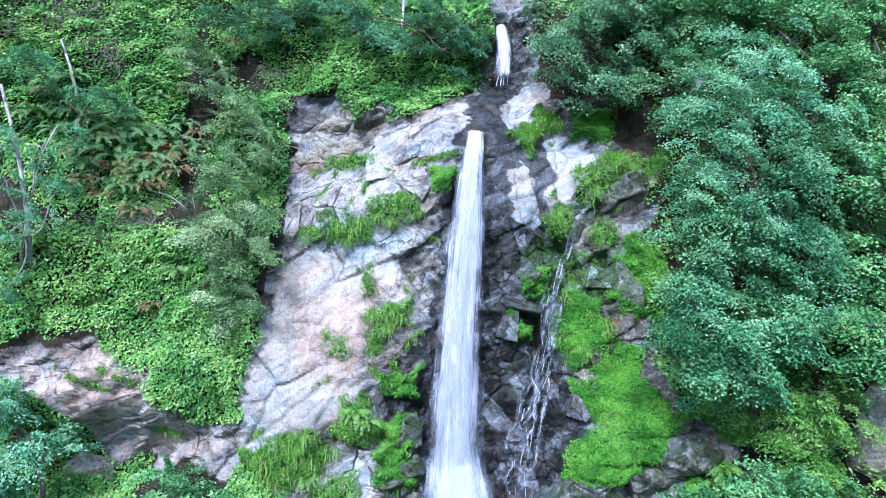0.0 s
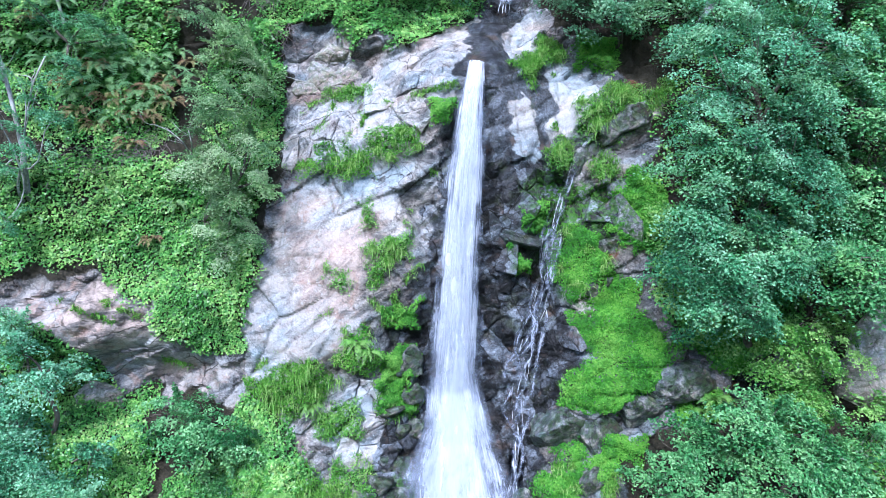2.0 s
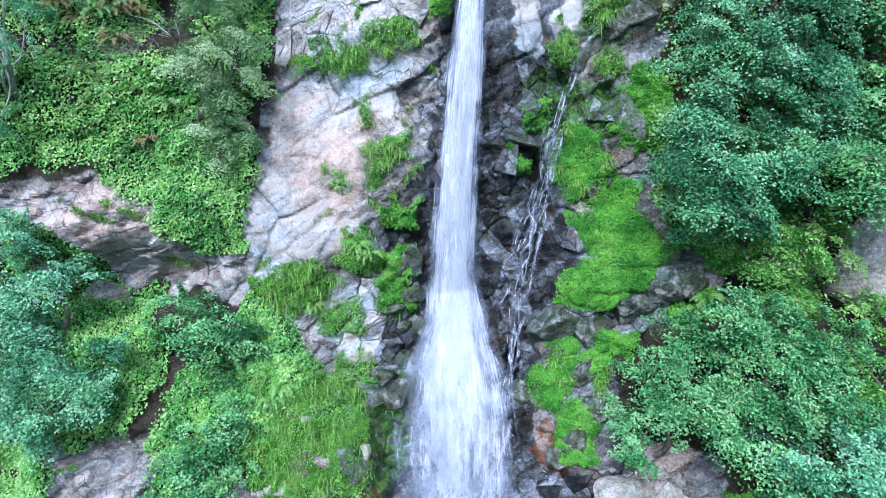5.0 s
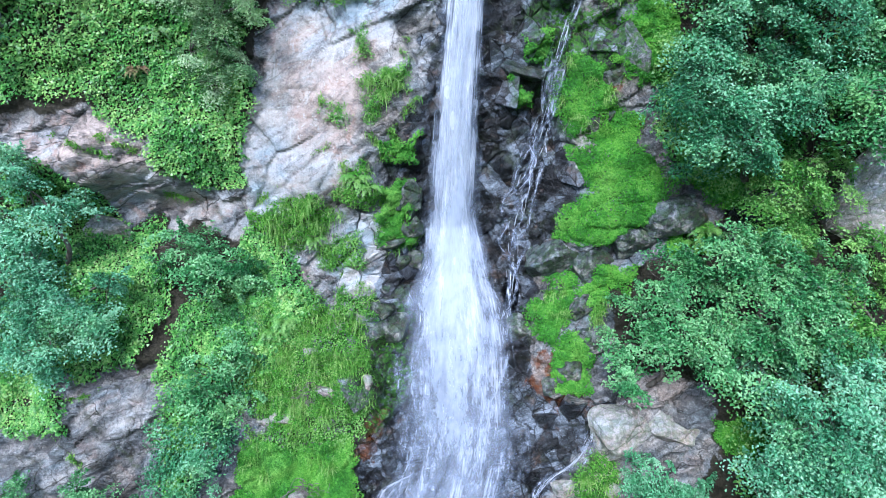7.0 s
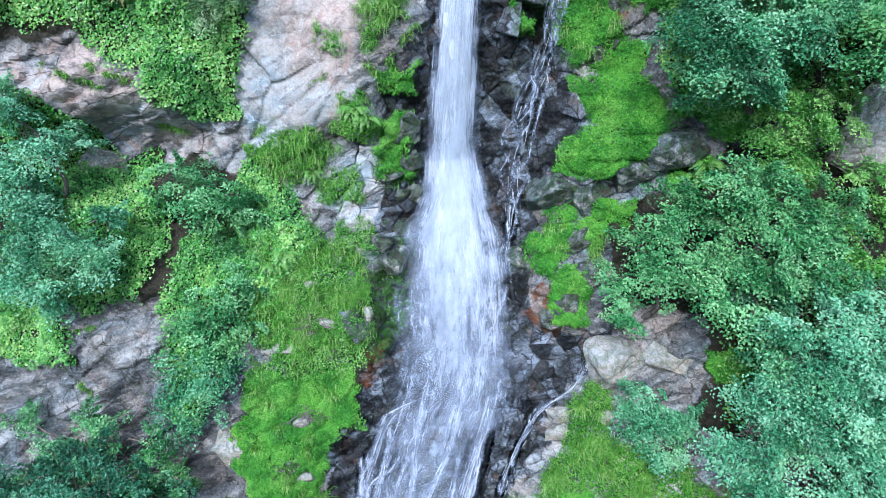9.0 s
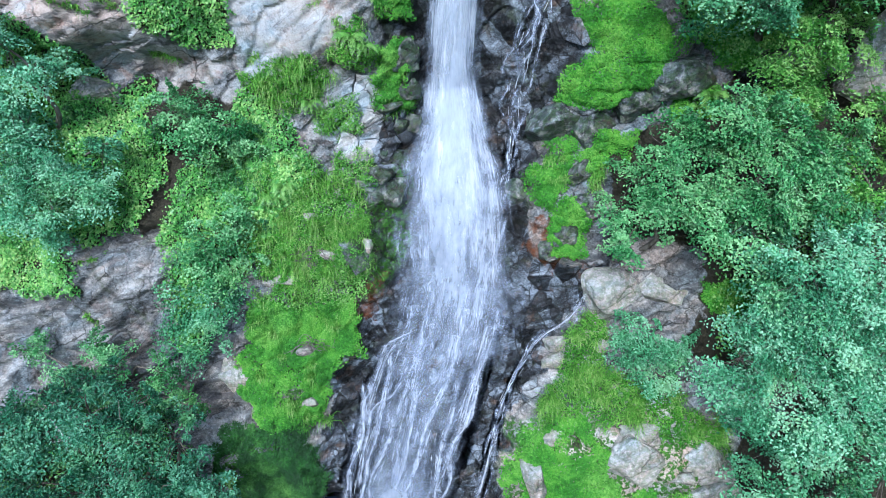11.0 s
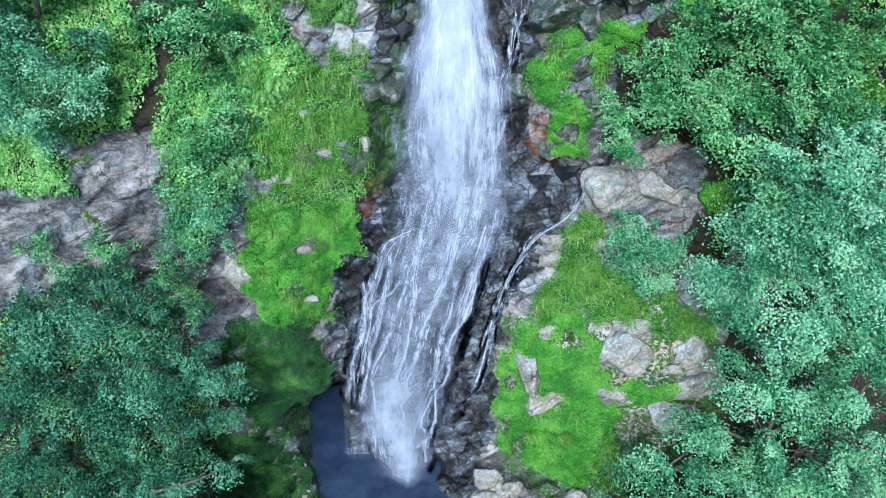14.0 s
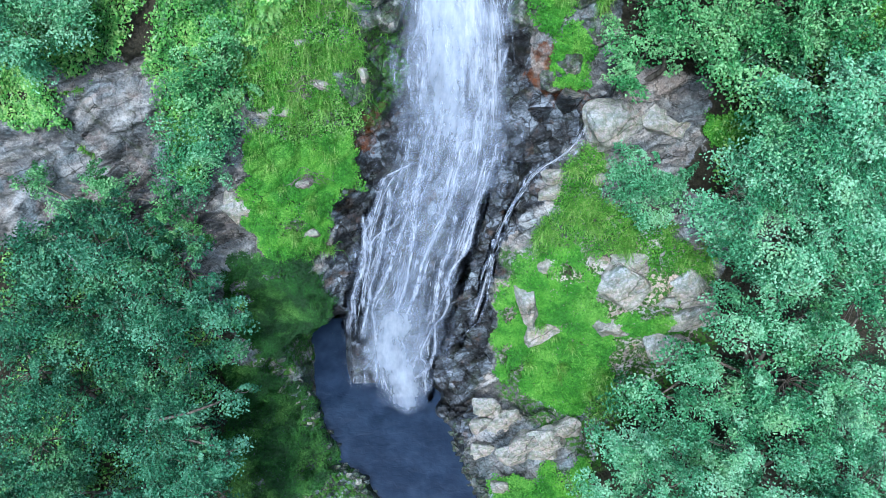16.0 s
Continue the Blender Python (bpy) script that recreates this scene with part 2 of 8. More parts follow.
def stone_material(name, pale, wet, pink, moss):
    m = Nodes(name, spec=0.4)
    vals = []
    for v in (pale, wet, pink, 0.0, moss, 0.0, 0.5, 0.0, 0.3):
        n = m.add("ShaderNodeValue")
        n.outputs[0].default_value = v
        vals.append(n.outputs[0])
    return m.done(*rock_nodes(m, *vals))


STONE_PALE = stone_material("pale_stone", 0.4, 0.0, 0.7, 0.35)
STONE_WET = stone_material("wet_stone", 0.2, 0.85, 0.5, 0.15)
STONE_GREY = stone_material("grey_stone", 0.15, 0.6, 0.25, 0.3)


def water_material(name, cover_lo, cover_hi, top, body=0.9, tint=(0.30, 0.36, 0.50), white=(0.76, 0.78, 0.83), tear=0.2, rip=3.4):
    """Falling water: white broken foam in long streaks, thin and bluish or clear between them."""
    m = Nodes(name, rough=0.4, spec=0.3)
    along = m.coords((1, 1, 1), uv=True)
    wide, narrow, fine = m.noise(0.55, 3, along, 0.5), m.noise(1.7, 5, along, 0.6), m.noise(5.5, 4, along, 0.6)
    torn = m.noise(rip, 7, m.coords((1.0, 1.0, 0.42)), 0.7, 0.5)
    f = m.math("ADD", m.math("MULTIPLY", wide, 0.34), m.math("ADD", m.math("MULTIPLY", narrow, 0.34), m.math("MULTIPLY", fine, 0.2)))
    f = m.math("ADD", f, m.math("MULTIPLY", torn, tear))
    f = m.math("ADD", m.math("MULTIPLY", m.math("SUBTRACT", f, 0.44 + 0.5 * tear), 2.5), m.math("MULTIPLY", m.attribute("dense"), body))
    col = m.mix(m.span(f, cover_lo + 0.05, cover_hi), tint, white)
    m.done(col)
    t = m.add("ShaderNodeBsdfTranslucent")
    m.link(col, t.inputs["Color"])
    lit = m.add("ShaderNodeMixShader", Fac=0.3)
    m.link(m.bsdf.outputs[0], lit.inputs[1])
    m.link(t.outputs[0], lit.inputs[2])
    cut = m.add("ShaderNodeMixShader")
    m.link(m.span(f, cover_lo, cover_hi, 0.0, top), cut.inputs[0])
    m.link(m.add("ShaderNodeBsdfTransparent").outputs[0], cut.inputs[1])
    m.link(lit.outputs[0], cut.inputs[2])
    m.link(cut.outputs[0], m.out.inputs["Surface"])
    return m.mat


WATER_VEIL = water_material("falling_water", 0.1, 0.85, 0.96)
WATER_STRAND = water_material("water_strand", 0.35, 0.85, 0.9, 0.75)
WATER_BRAID = water_material("braided_water", 0.15, 1.05, 0.85, 0.46, tear=0.75, rip=5.0)
WATER_BRANCH = water_material("rivulet", 0.12, 1.2, 0.88, 0.74, tear=0.55, rip=4.0)
WATER_THIN = water_material("thin_water", 0.5, 1.15, 0.6)
WATER_FILM = water_material("water_film", 0.75, 1.3, 0.4)
WATER_MIST = water_material("spray", 0.0, 1.4, 0.55, 1.0, (0.45, 0.52, 0.66), (0.62, 0.68, 0.78), 0.12)
m = Nodes("foam", rough=0.4, spec=0.3)
m.done(m.mix(m.noise(5, 4), (0.66, 0.72, 0.80), (0.82, 0.84, 0.87)))
m.link(m.span(m.noise(2.5, 3), 0.3, 0.7, 0.15, 0.65), m.bsdf.inputs["Alpha"])
FOAM = m.mat
m = Nodes("pool_water", rough=0.1, spec=0.4)
rip = m.noise(3.2, 5, m.coords((1, 1.4, 1)), 0.55, 0.4)
POOL = m.done(m.mix(m.span(m.noise(0.8, 3), 0.35, 0.7), (0.010, 0.018, 0.036), (0.022, 0.036, 0.066)), m.bump(rip, 0.6, 0.035))

# ---- the gorge wall: one sheet from an added, unseen opposite slope over the valley floor up over the lip of the fall ----
def hashed(i, j, k):
    """A number from 0 to 1 for each cell of a lattice."""
    h = (i.astype(np.int64) * 374761393 + j.astype(np.int64) * 668265263 + k * 2147483647) & 0xFFFFFFFF
    h = ((h ^ (h >> 13)) * 1274126177) & 0xFFFFFFFF
    return ((h ^ (h >> 16)) & 0xFFFFFF) / float(0xFFFFFF)


def soft_noise(x, y, k=0):
    i, j = np.floor(x), np.floor(y)
    u, v = x - i, y - j
    u, v = u * u * (3 - 2 * u), v * v * (3 - 2 * v)
    a, b = hashed(i, j, k), hashed(i + 1, j, k)
    c, d = hashed(i, j + 1, k), hashed(i + 1, j + 1, k)
    return (a + (b - a) * u) * (1 - v) + (c + (d - c) * u) * v - 0.5


def rough_noise(x, y, k=0, octaves=4):
    total, amp = 0.0, 1.0
    for o in range(octaves):
        total = total + amp * soft_noise(x * 2 ** o + 17 * o, y * 2 ** o - 9 * o, k + o)
        amp *= 0.5
    return total


def blocks(x, y, k):
    """Fractured rock: flat tilted faces of uneven height; the distance to the cracks; each block's own shade."""
    i, j = np.floor(x), np.floor(y)
    best, second, face = np.full(x.shape, 9.0), np.full(x.shape, 9.0), np.zeros(x.shape)
    tone = np.zeros(x.shape)
    for di in (-1, 0, 1):
        for dj in (-1, 0, 1):
            a, b = i + di, j + dj
            px, py = x - a - hashed(a, b, k), y - b - hashed(a, b, k + 1)
            d = np.maximum(np.abs(px), np.abs(py)) * 0.6 + np.hypot(px, py) * 0.4
            f = hashed(a, b, k + 2) - 0.5 + (hashed(a, b, k + 3) - 0.5) * px * 2.0 + (hashed(a, b, k + 4) - 0.5) * py * 2.0
            t = hashed(a, b, k + 5)
            near = d < best
            tone = np.where(near, t, tone)
            second = np.where(near, best, np.minimum(second, d))
            face = np.where(near, f, face)
            best = np.where(near, d, best)
    return face, second - best, tone


# Two sections through the slope (forward, height): under the fall, and away from it.
# The last three points rise behind the camera: unseen, added to shade the gorge bottom.
HEIGHT = np.array([260, 62, 32.5, 27.2, 24.9, 23.35, 22.6, 13.5, 12.0, 7.2, 1.0, 0.0, -0.1, -0.6, 14, 50, 160.0])
FALL = np.array([420, 70, 26, 21.2, 20.5, 18.5, 18.2, 17.9, 17.2, 13.6, 9.2, 8.3, 3.0, -10, -30, -75, -400.0])
SIDE = np.array([420, 70, 26, 21.0, 20.0, 19.2, 18.9, 16.9, 16.3, 13.2, 9.4, 8.5, 3.0, -10, -30, -75, -400.0])
RUN = np.concatenate([[0], np.cumsum(np.hypot(np.diff(FALL), np.diff(HEIGHT)))])
RUN -= RUN[5]


def slope(x, s):
    """The smooth ground at x, s metres down the slope from the lip."""
    near = np.exp(-((x - 1.2) / 2.6) ** 2)
    y = near * np.interp(s, RUN, FALL) + (1 - near) * np.interp(s, RUN, SIDE)
    bend = np.where(np.abs(x) < 15, 0.010 * x * x, 2.25 + 0.3 * (np.abs(x) - 15).clip(0, 60))
    return np.stack([x, y - bend * np.interp(s, [6, 30, 40], [1, 1, 0.2]), np.interp(s, RUN, HEIGHT)], -1)


def run_of(x, y=None, z=None):
    """How far down the slope a height z, or a distance y, lies."""
    if z is not None:
        return np.interp(-z, -HEIGHT[:14], RUN[:14])
    bend = 0.010 * np.minimum(np.abs(x), 15) ** 2
    return np.interp(-(y + bend), -SIDE, RUN)


OUT_Y = np.array([-0.55, -0.6, -0.7, -0.75, -0.80, -0.85, -0.97, -0.97, -0.9, -0.82, -0.7, -0.3, -0.1, 0, 0.5, 0.5, 0.3])
OUT_Z = np.sqrt(1 - OUT_Y ** 2)
REGIONS, SWELLS, CRACKS = [], [], []


def region(kind, *outline):
    """A patch of ground cover or of one kind of rock, its outline as (x, s) pairs on the slope."""
    REGIONS.append((kind, np.array(outline)))


def swell(x, s, rx, rs, out):
    """A bulge of the rock, or a hollow."""
    SWELLS.append((x, s, rx, rs, out))


def crack(depth, width, *line):
    """An open joint of the rock along a line of (x, s) places."""
    CRACKS.append((depth, width, np.array(line)))


def joints(x, s):
    """How deep the open joints cut at (x, s), and how dark they are."""
    cut, dark = np.zeros(x.shape), np.zeros(x.shape)
    wx, ws = x + 0.16 * rough_noise(x * 2.1, s * 2.1, 161, 4), s + 0.16 * rough_noise(x * 2.1, s * 2.1, 167, 4)
    for depth, width, line in CRACKS:
        lo, hi = line.min(0) - 0.6, line.max(0) + 0.6
        pick = (x > lo[0]) & (x < hi[0]) & (s > lo[1]) & (s < hi[1])
        px, ps, gap = wx[pick], ws[pick], np.full(int(pick.sum()), 9.0)
        for (ax, ay), (bx, by) in zip(line, line[1:]):
            t = (((px - ax) * (bx - ax) + (ps - ay) * (by - ay)) / max((bx - ax) ** 2 + (by - ay) ** 2, 1e-6)).clip(0, 1)
            gap = np.minimum(gap, np.hypot(px - ax - t * (bx - ax), ps - ay - t * (by - ay)))
        vary = np.clip(0.65 + 1.3 * rough_noise(px * 1.7, ps * 1.7, 173, 3), 0.1, 1.2)
        g = np.exp(-(gap / (width * vary)) ** 2)
        cut[pick] = np.maximum(cut[pick], 0.12 * depth * np.exp(-(gap / (1.3 * width)) ** 2))
        dark[pick] = np.maximum(dark[pick], 0.6 * g)
    return cut, dark


def ragged(x, s):
    """Shifts places a little, so that every outline gets an uneven edge."""
    return x + 0.5 * rough_noise(x * 1.6, s * 1.6, 31, 5), s + 0.5 * rough_noise(x * 1.6, s * 1.6, 47, 5)


def inside(outline, x, s, fade=0.25):
    """1 inside the outline, 0 outside."""
    lo, hi = outline.min(0) - 0.5, outline.max(0) + 0.5
    out = np.zeros(x.shape)
    pick = (x > lo[0]) & (x < hi[0]) & (s > lo[1]) & (s < hi[1])
    px, ps = x[pick], s[pick]
    odd, gap = np.zeros(px.shape, bool), np.full(px.shape, 9.0)
    for (ax, ay), (bx, by) in zip(outline, np.roll(outline, -1, 0)):
        if ay != by:
            odd ^= ((ay > ps) != (by > ps)) & (px < (bx - ax) * (ps - ay) / (by - ay) + ax)
        t = (((px - ax) * (bx - ax) + (ps - ay) * (by - ay)) / max((bx - ax) ** 2 + (by - ay) ** 2, 1e-6)).clip(0, 1)
        gap = np.minimum(gap, np.hypot(px - ax - t * (bx - ax), ps - ay - t * (by - ay)))
    out[pick] = np.clip(0.5 + np.where(odd, gap, -gap) / fade, 0, 1)
    return out


def cover(kinds, x, s, fade=0.25):
    total = np.zeros(x.shape)
    x, s = ragged(x, s)
    for kind, outline in REGIONS:
        if kind in kinds:
            total = np.maximum(total, inside(outline, x, s, fade))
    return total


def fractures(x, s):
    """Joints of the rock: three sizes of tilted blocks, long along the bedding."""
    c, d = math.cos(radians(30)), math.sin(radians(30))
    u, v = x * c - s * d, x * d + s * c
    wu, wv = u + 0.22 * rough_noise(u * 0.8, v * 0.8, 5, 3), v + 0.22 * rough_noise(u * 0.7, v * 0.9, 8, 3)
    return blocks(wu / 2.6, wv / 1.25, 11), blocks(wu / 1.0, wv / 0.5, 23), blocks(wu / 0.34, wv / 0.21, 37)


def cushions(x, s):
    """Gap to the nearest edge of the moss and grass cushions, 0 at the edge."""
    wx, ws = x + 0.3 * rough_noise(x * 0.9, s * 0.9, 151, 3), s + 0.3 * rough_noise(x * 0.9, s * 0.9, 157, 3)
    return blocks(wx / 0.85, ws / 0.62, 141)[1]


def relief(x, s):
    """How far the rock stands out of the smooth slope."""
    (big, crack1, _), (mid, crack2, _), (small, crack3, _) = fractures(x, s)
    wet, pale = cover(("wet",), x, s, 0.5), cover(("pale",), x, s, 0.5)
    channel = cover(("channel",), x, s, 0.5)
    green = cover(("ivy", "scrub", "grass", "moss", "sedge", "litter"), x, s, 0.5)
    slab = cover(("slab",), x, s, 0.4)
    face = cover(("face",), x, s, 0.6)
    rugged = (1 - 0.35 * pale) * (1 - 0.85 * slab) * (1 - 0.7 * face)
    wet = wet * (1 - 0.9 * slab)
    h = 0.9 * rough_noise(x / 6.5, s / 6.5, 3, 3)
    for sx, ss, rx, rs, out in SWELLS:
        h = h + out * np.exp(-((x - sx) / rx) ** 2 - ((s - ss) / rs) ** 2)
    rock = 0.34 * big * (1 - 0.35 * pale) * (1 - 0.5 * face) * (1 - 0.8 * slab) - 0.06 * np.exp(-crack1 / 0.035) - joints(x, s)[0]
    rock = rock + (0.18 * rugged + 0.20 * wet) * mid - (0.06 * rugged + 0.09 * wet) * np.exp(-crack2 / 0.05)
    rock = rock + (0.035 * rugged + 0.07 * wet) * small - (0.008 + 0.03 * wet) * np.exp(-crack3 / 0.08)
    bare = np.maximum(wet, cover(("broken",), x, s, 0.4)) * (1 - green) * (1 - channel) * np.interp(s, [-6, -4, 26, 27], [0, 1, 1, 0])
    rock = rock * (1 - 0.75 * bare) - 0.12 * bare
    h = h + rock * (1 - 0.75 * green) * (1 - 0.7 * channel) + 0.04 * rough_noise(x * 2.2, s * 2.2, 61, 4) - 0.28 * channel
    folds = 0.32 - np.abs(rough_noise((x * 0.8 + s * 0.5) * 0.16, (s * 0.86 - x * 0.5) * 0.42, 77, 4))
    h = h + 0.25 * folds * (1 - green) * (1 - wet) * (1 - slab) * (1 - channel) * (1 - 0.7 * pale)
    mound = np.abs(rough_noise(x * 0.75, s * 0.75, 71, 2))
    h = h + green * (0.5 * rough_noise(x * 0.6, s * 0.6, 73, 3) + 0.16 - 0.9 * np.exp(-mound / 0.05) * 0.2)
    tussock = cover(("grass", "moss", "sedge"), x, s, 0.4) * np.interp(s, [7, 9], [0.35, 1.0])
    h = h + tussock * (0.26 * np.clip(cushions(x, s) / 0.3, 0, 1) ** 0.5 - 0.12)
    flat = np.interp(s, [-90, -30, -12, 27.5, 29.5, 45, 140], [14, 3, 1, 1, 0.22, 0.8, 8])
    smooth = np.exp(-((x - 1.15) / 0.62) ** 2) * np.interp(s, [-3.2, -2.6, -0.2, 0.6], [0, 1, 1, 0])
    h = h * flat * (1 - smooth) + np.interp(s, [25.5, 27.0, 36, 50], [0, 0.3, 0.3, 0.0])
    basin = cover(("basin",), x, s, 0.5)
    bay = np.interp(x, [-3.9, -3.2], [1.0, 0.0]) * 1.75 * np.clip(slope(x, s)[..., 2], 0, 2.2)
    return h * (1 - basin) - (0.45 + bay) * basin


def seams(x, s):
    (_, crack1, _), (_, crack2, _), _ = fractures(x, s)
    thin = np.maximum(0.4 * np.exp(-crack1 / 0.03), 0.25 * np.exp(-crack2 / 0.05) * (rough_noise(x * 0.7, s * 0.7, 87, 3) > 0.0))
    return np.maximum(thin, joints(x, s)[1])


def shades(x, s):
    """Each block's own shade, from 0 to 1."""
    (_, _, a), (_, _, b), (_, _, c) = fractures(x, s)
    return 0.3 * a + 0.4 * b + 0.3 * c


# The rock's surface is worked out once, on a fine net that widens away from the fall.
NET_X = np.concatenate([-(16.5 + np.cumsum(0.4 * 1.22 ** np.arange(28)))[::-1], np.arange(-16.5, -6.6, 0.09), np.arange(-6.6, 7.4, 0.055), np.arange(7.4, 16.5, 0.1), 16.5 + np.cumsum(0.4 * 1.22 ** np.arange(28))])
NET_S = np.concatenate([(-11.5 - np.cumsum(0.4 * 1.2 ** np.arange(28)))[::-1], np.arange(-11.5, -3.2, 0.1), np.arange(-3.2, 18.5, 0.055), np.arange(18.5, 33.5, 0.075), 33.5 + np.cumsum(0.4 * 1.2 ** np.arange(28))])


def net_lookup(net, x, s):
    i = np.clip(np.searchsorted(NET_S, s) - 1, 0, len(NET_S) - 2)
    j = np.clip(np.searchsorted(NET_X, x) - 1, 0, len(NET_X) - 2)
    a = np.clip((s - NET_S[i]) / (NET_S[i + 1] - NET_S[i]), 0, 1)
    b = np.clip((x - NET_X[j]) / (NET_X[j + 1] - NET_X[j]), 0, 1)
    return (net[i, j] * (1 - b) + net[i, j + 1] * b) * (1 - a) + (net[i + 1, j] * (1 - b) + net[i + 1, j + 1] * b) * a


def worn(net, reach):
    """The net's surface without its edges and seams, as running water follows it."""
    for axis in (0, 1):
        pad = np.pad(net, [(reach, reach) if a == axis else (0, 0) for a in (0, 1)], "edge")
        net = sum(np.take(pad, range(k, k + net.shape[axis]), axis) for k in range(2 * reach + 1)) / (2 * reach + 1)
    return net


def water_bed(x, s):
    x, s = np.asarray(x, float), np.asarray(s, float)
    n = np.stack([0.0 * x, np.interp(s, RUN, OUT_Y), np.interp(s, RUN, OUT_Z)], -1)
    return slope(x, s) + n * net_lookup(NET_WORN, x, s)[..., None], n


def ground(x, s):
    """The rock's surface at (x, s), and the way out of it."""
    x, s = np.asarray(x, float), np.asarray(s, float)
    n = np.stack([0.0 * x, np.interp(s, RUN, OUT_Y), np.interp(s, RUN, OUT_Z)], -1)
    return slope(x, s) + n * net_lookup(NET_OUT, x, s)[..., None], n

# ---- what grows and shows where on the slope ----
region("pale", (-4.45, 3.64), (-2.44, 3.91), (-2.26, 5.15), (-2.89, 6.77), (-3.03, 8.03), (-3.96, 9.09), (-5.53, 9.33), (-5.79, 6.85), (-5.05, 5.44))
region("pale", (-4.85, 1.62), (-2.83, 0.93), (-1.14, -1.24), (1.05, -2.82), (0.53, 0.05), (0.1, 1.12), (-1.09, 1.11), (-0.75, 2.47), (-1.42, 4.83), (-2.27, 4.16), (-2.45, 3.49), (-4.8, 2.97))
region("pale", (3.6, -0.58), (4.61, -0.13), (4.63, 0.77), (4, 1.96), (3.32, 2.05))
region("pale", (2.2, 0.7), (2.72, 1.12), (2.84, 2.64), (2.26, 2.8), (2.15, 1.63))
region("pale", (1.96, -2.28), (3.07, -2.96), (3.3, -2.22), (2.01, -0.56))
region("pink", (-4.85, -1.2), (-2.94, -1.54), (-2.5, 0.38), (-4.54, 0.94))
region("pink", (-11.65, 6.43), (-9.62, 5.77), (-7.11, 8.19), (-5.71, 8.71), (-6.89, 9.71), (-9.1, 9.41), (-11.16, 7.64))
region("pink", (-4.78, 3.81), (-2.78, 3.82), (-2.07, 6.79), (-3.02, 8.66), (-4.37, 6.41))
region("pale", (-4.11, 9.23), (-1.76, 9.38), (-1.61, 11.55), (-2.82, 11.6), (-5, 10.4))
region("slab", (1.32, 0.15), (3.47, -0.11), (4.6, 0.01), (4.35, 1.79), (2.97, 2.89), (2.21, 2.8), (1.41, 2.38))
region("wet", (1.37, 0.24), (3.47, -0.11), (3.41, 1.63), (2.97, 2.8), (3.65, 3.31), (4.96, 3.97), (4.76, 5.45), (3.45, 6.8), (4.3, 8.36), (4.05, 9.02), (2.91, 10.81), (-0.73, 10.82), (-1.54, 10.7), (-1.57, 7.79), (-0.66, 6.18), (0.1, 2.47), (0.61, 0.23))
region("wet", (0.58, -3.02), (2.16, -2.69), (2.22, 0.33), (0.27, 0.45))
region("wet", (0.88, -4.68), (3.01, -5.46), (2.89, -2.97), (1.87, -2.29), (1.62, 0.42), (0.53, 0.23), (0.85, -2.3))
region("wet", (-1.55, 8.01), (-0.37, 8.1), (3.18, 10.19), (2.63, 13.88), (3.1, 15.2), (5.09, 14.9), (3.71, 17.48), (2.36, 18.37), (-2.38, 18.17), (-2.26, 15.05), (-1.08, 13.44), (-2.29, 12.56), (-1.61, 10.65))
region("wet", (-2.38, 13.08), (2.17, 13.4), (2.55, 15.13), (5.28, 14.9), (3.33, 18.38), (2.09, 20.45), (1.59, 25.36), (-4.23, 25.38), (-4.14, 23.15), (-3.05, 18.65), (-2.27, 16.01))
region("wet", (-3.59, 21.68), (1.95, 19.79), (1.7, 24.96), (0.44, 29.94), (-4.12, 29.89), (-6.05, 27.24))
region("wet", (8.03, 8.44), (9.65, 7.89), (9.8, 9.79), (8.34, 10.24))
region("pink", (2.35, 20.36), (8.84, 19.58), (9.73, 25.13), (2.5, 24.49))
region("pale", (4.96, 20.3), (6.77, 20.08), (6.85, 22.27), (5.17, 22.71))
region("ivy", (-5.82, -4.51), (-2.82, -6.11), (1.49, -5.88), (1.83, -4.46), (1.24, -3.43), (1.24, -2.92), (-0.25, -1.4), (-1.31, -0.76), (-1.7, -1.72), (-2.55, -0.77), (-3.33, -2.33), (-4.74, -2.29), (-5.68, -3.06))
region("ivy", (-13.25, -3.49), (-10.56, -3.47), (-8.09, -3.18), (-8.08, 1.63), (-8.78, 2.78), (-10.57, 2.44), (-12.48, 1.17))
region("ivy", (-11.53, 2.75), (-8.79, 2.62), (-6.42, 3.29), (-5.21, 5.43), (-5.65, 6.38), (-5.74, 8.1), (-6.96, 8.2), (-7.73, 8.01), (-8.54, 6.74), (-9.79, 5.46), (-11.31, 5.69), (-12.1, 5.8), (-12.32, 3.06))
region("litter", (-16.35, -7.62), (2.19, -11.56), (1.48, -5.53), (-4.73, -2.13), (-4.87, 1.11), (-4.64, 2.81), (-5.82, 6.06), (-9.32, 5.94), (-13.58, 6.3))
region("litter", (3.24, -10.57), (16.79, -8.25), (13.41, 9.72), (9.66, 7.74), (6.72, 7.6), (6.2, 5.41), (6.71, 1.12), (5.15, -0.28), (3.08, -3.17))
region("litter", (-13.99, 7.02), (-9.55, 9.26), (-5.16, 10.04), (-5.03, 11.65), (-5.76, 14.79), (-7.4, 18.01), (-7.57, 13.76), (-11.09, 13.16), (-14.44, 13.91))
region("litter", (5.17, 10.97), (15.14, 7.21), (15.26, 18.07), (7.69, 18), (7.85, 14.27), (5.12, 13.84))
region("litter", (-15.57, 18.39), (-8.2, 20.06), (-6.92, 22.68), (-7.53, 24.5), (-6.72, 30.29), (-16.55, 29.3))
region("litter", (9, 20.61), (16.09, 14.75), (18.4, 28.97), (4.9, 31.92), (5.53, 27.52), (8.12, 24.71))
region("ivy", (6.1, 3.95), (9.83, 5.3), (9.96, 7.42), (8.18, 8.44), (6.86, 7.9), (6.14, 6.68))
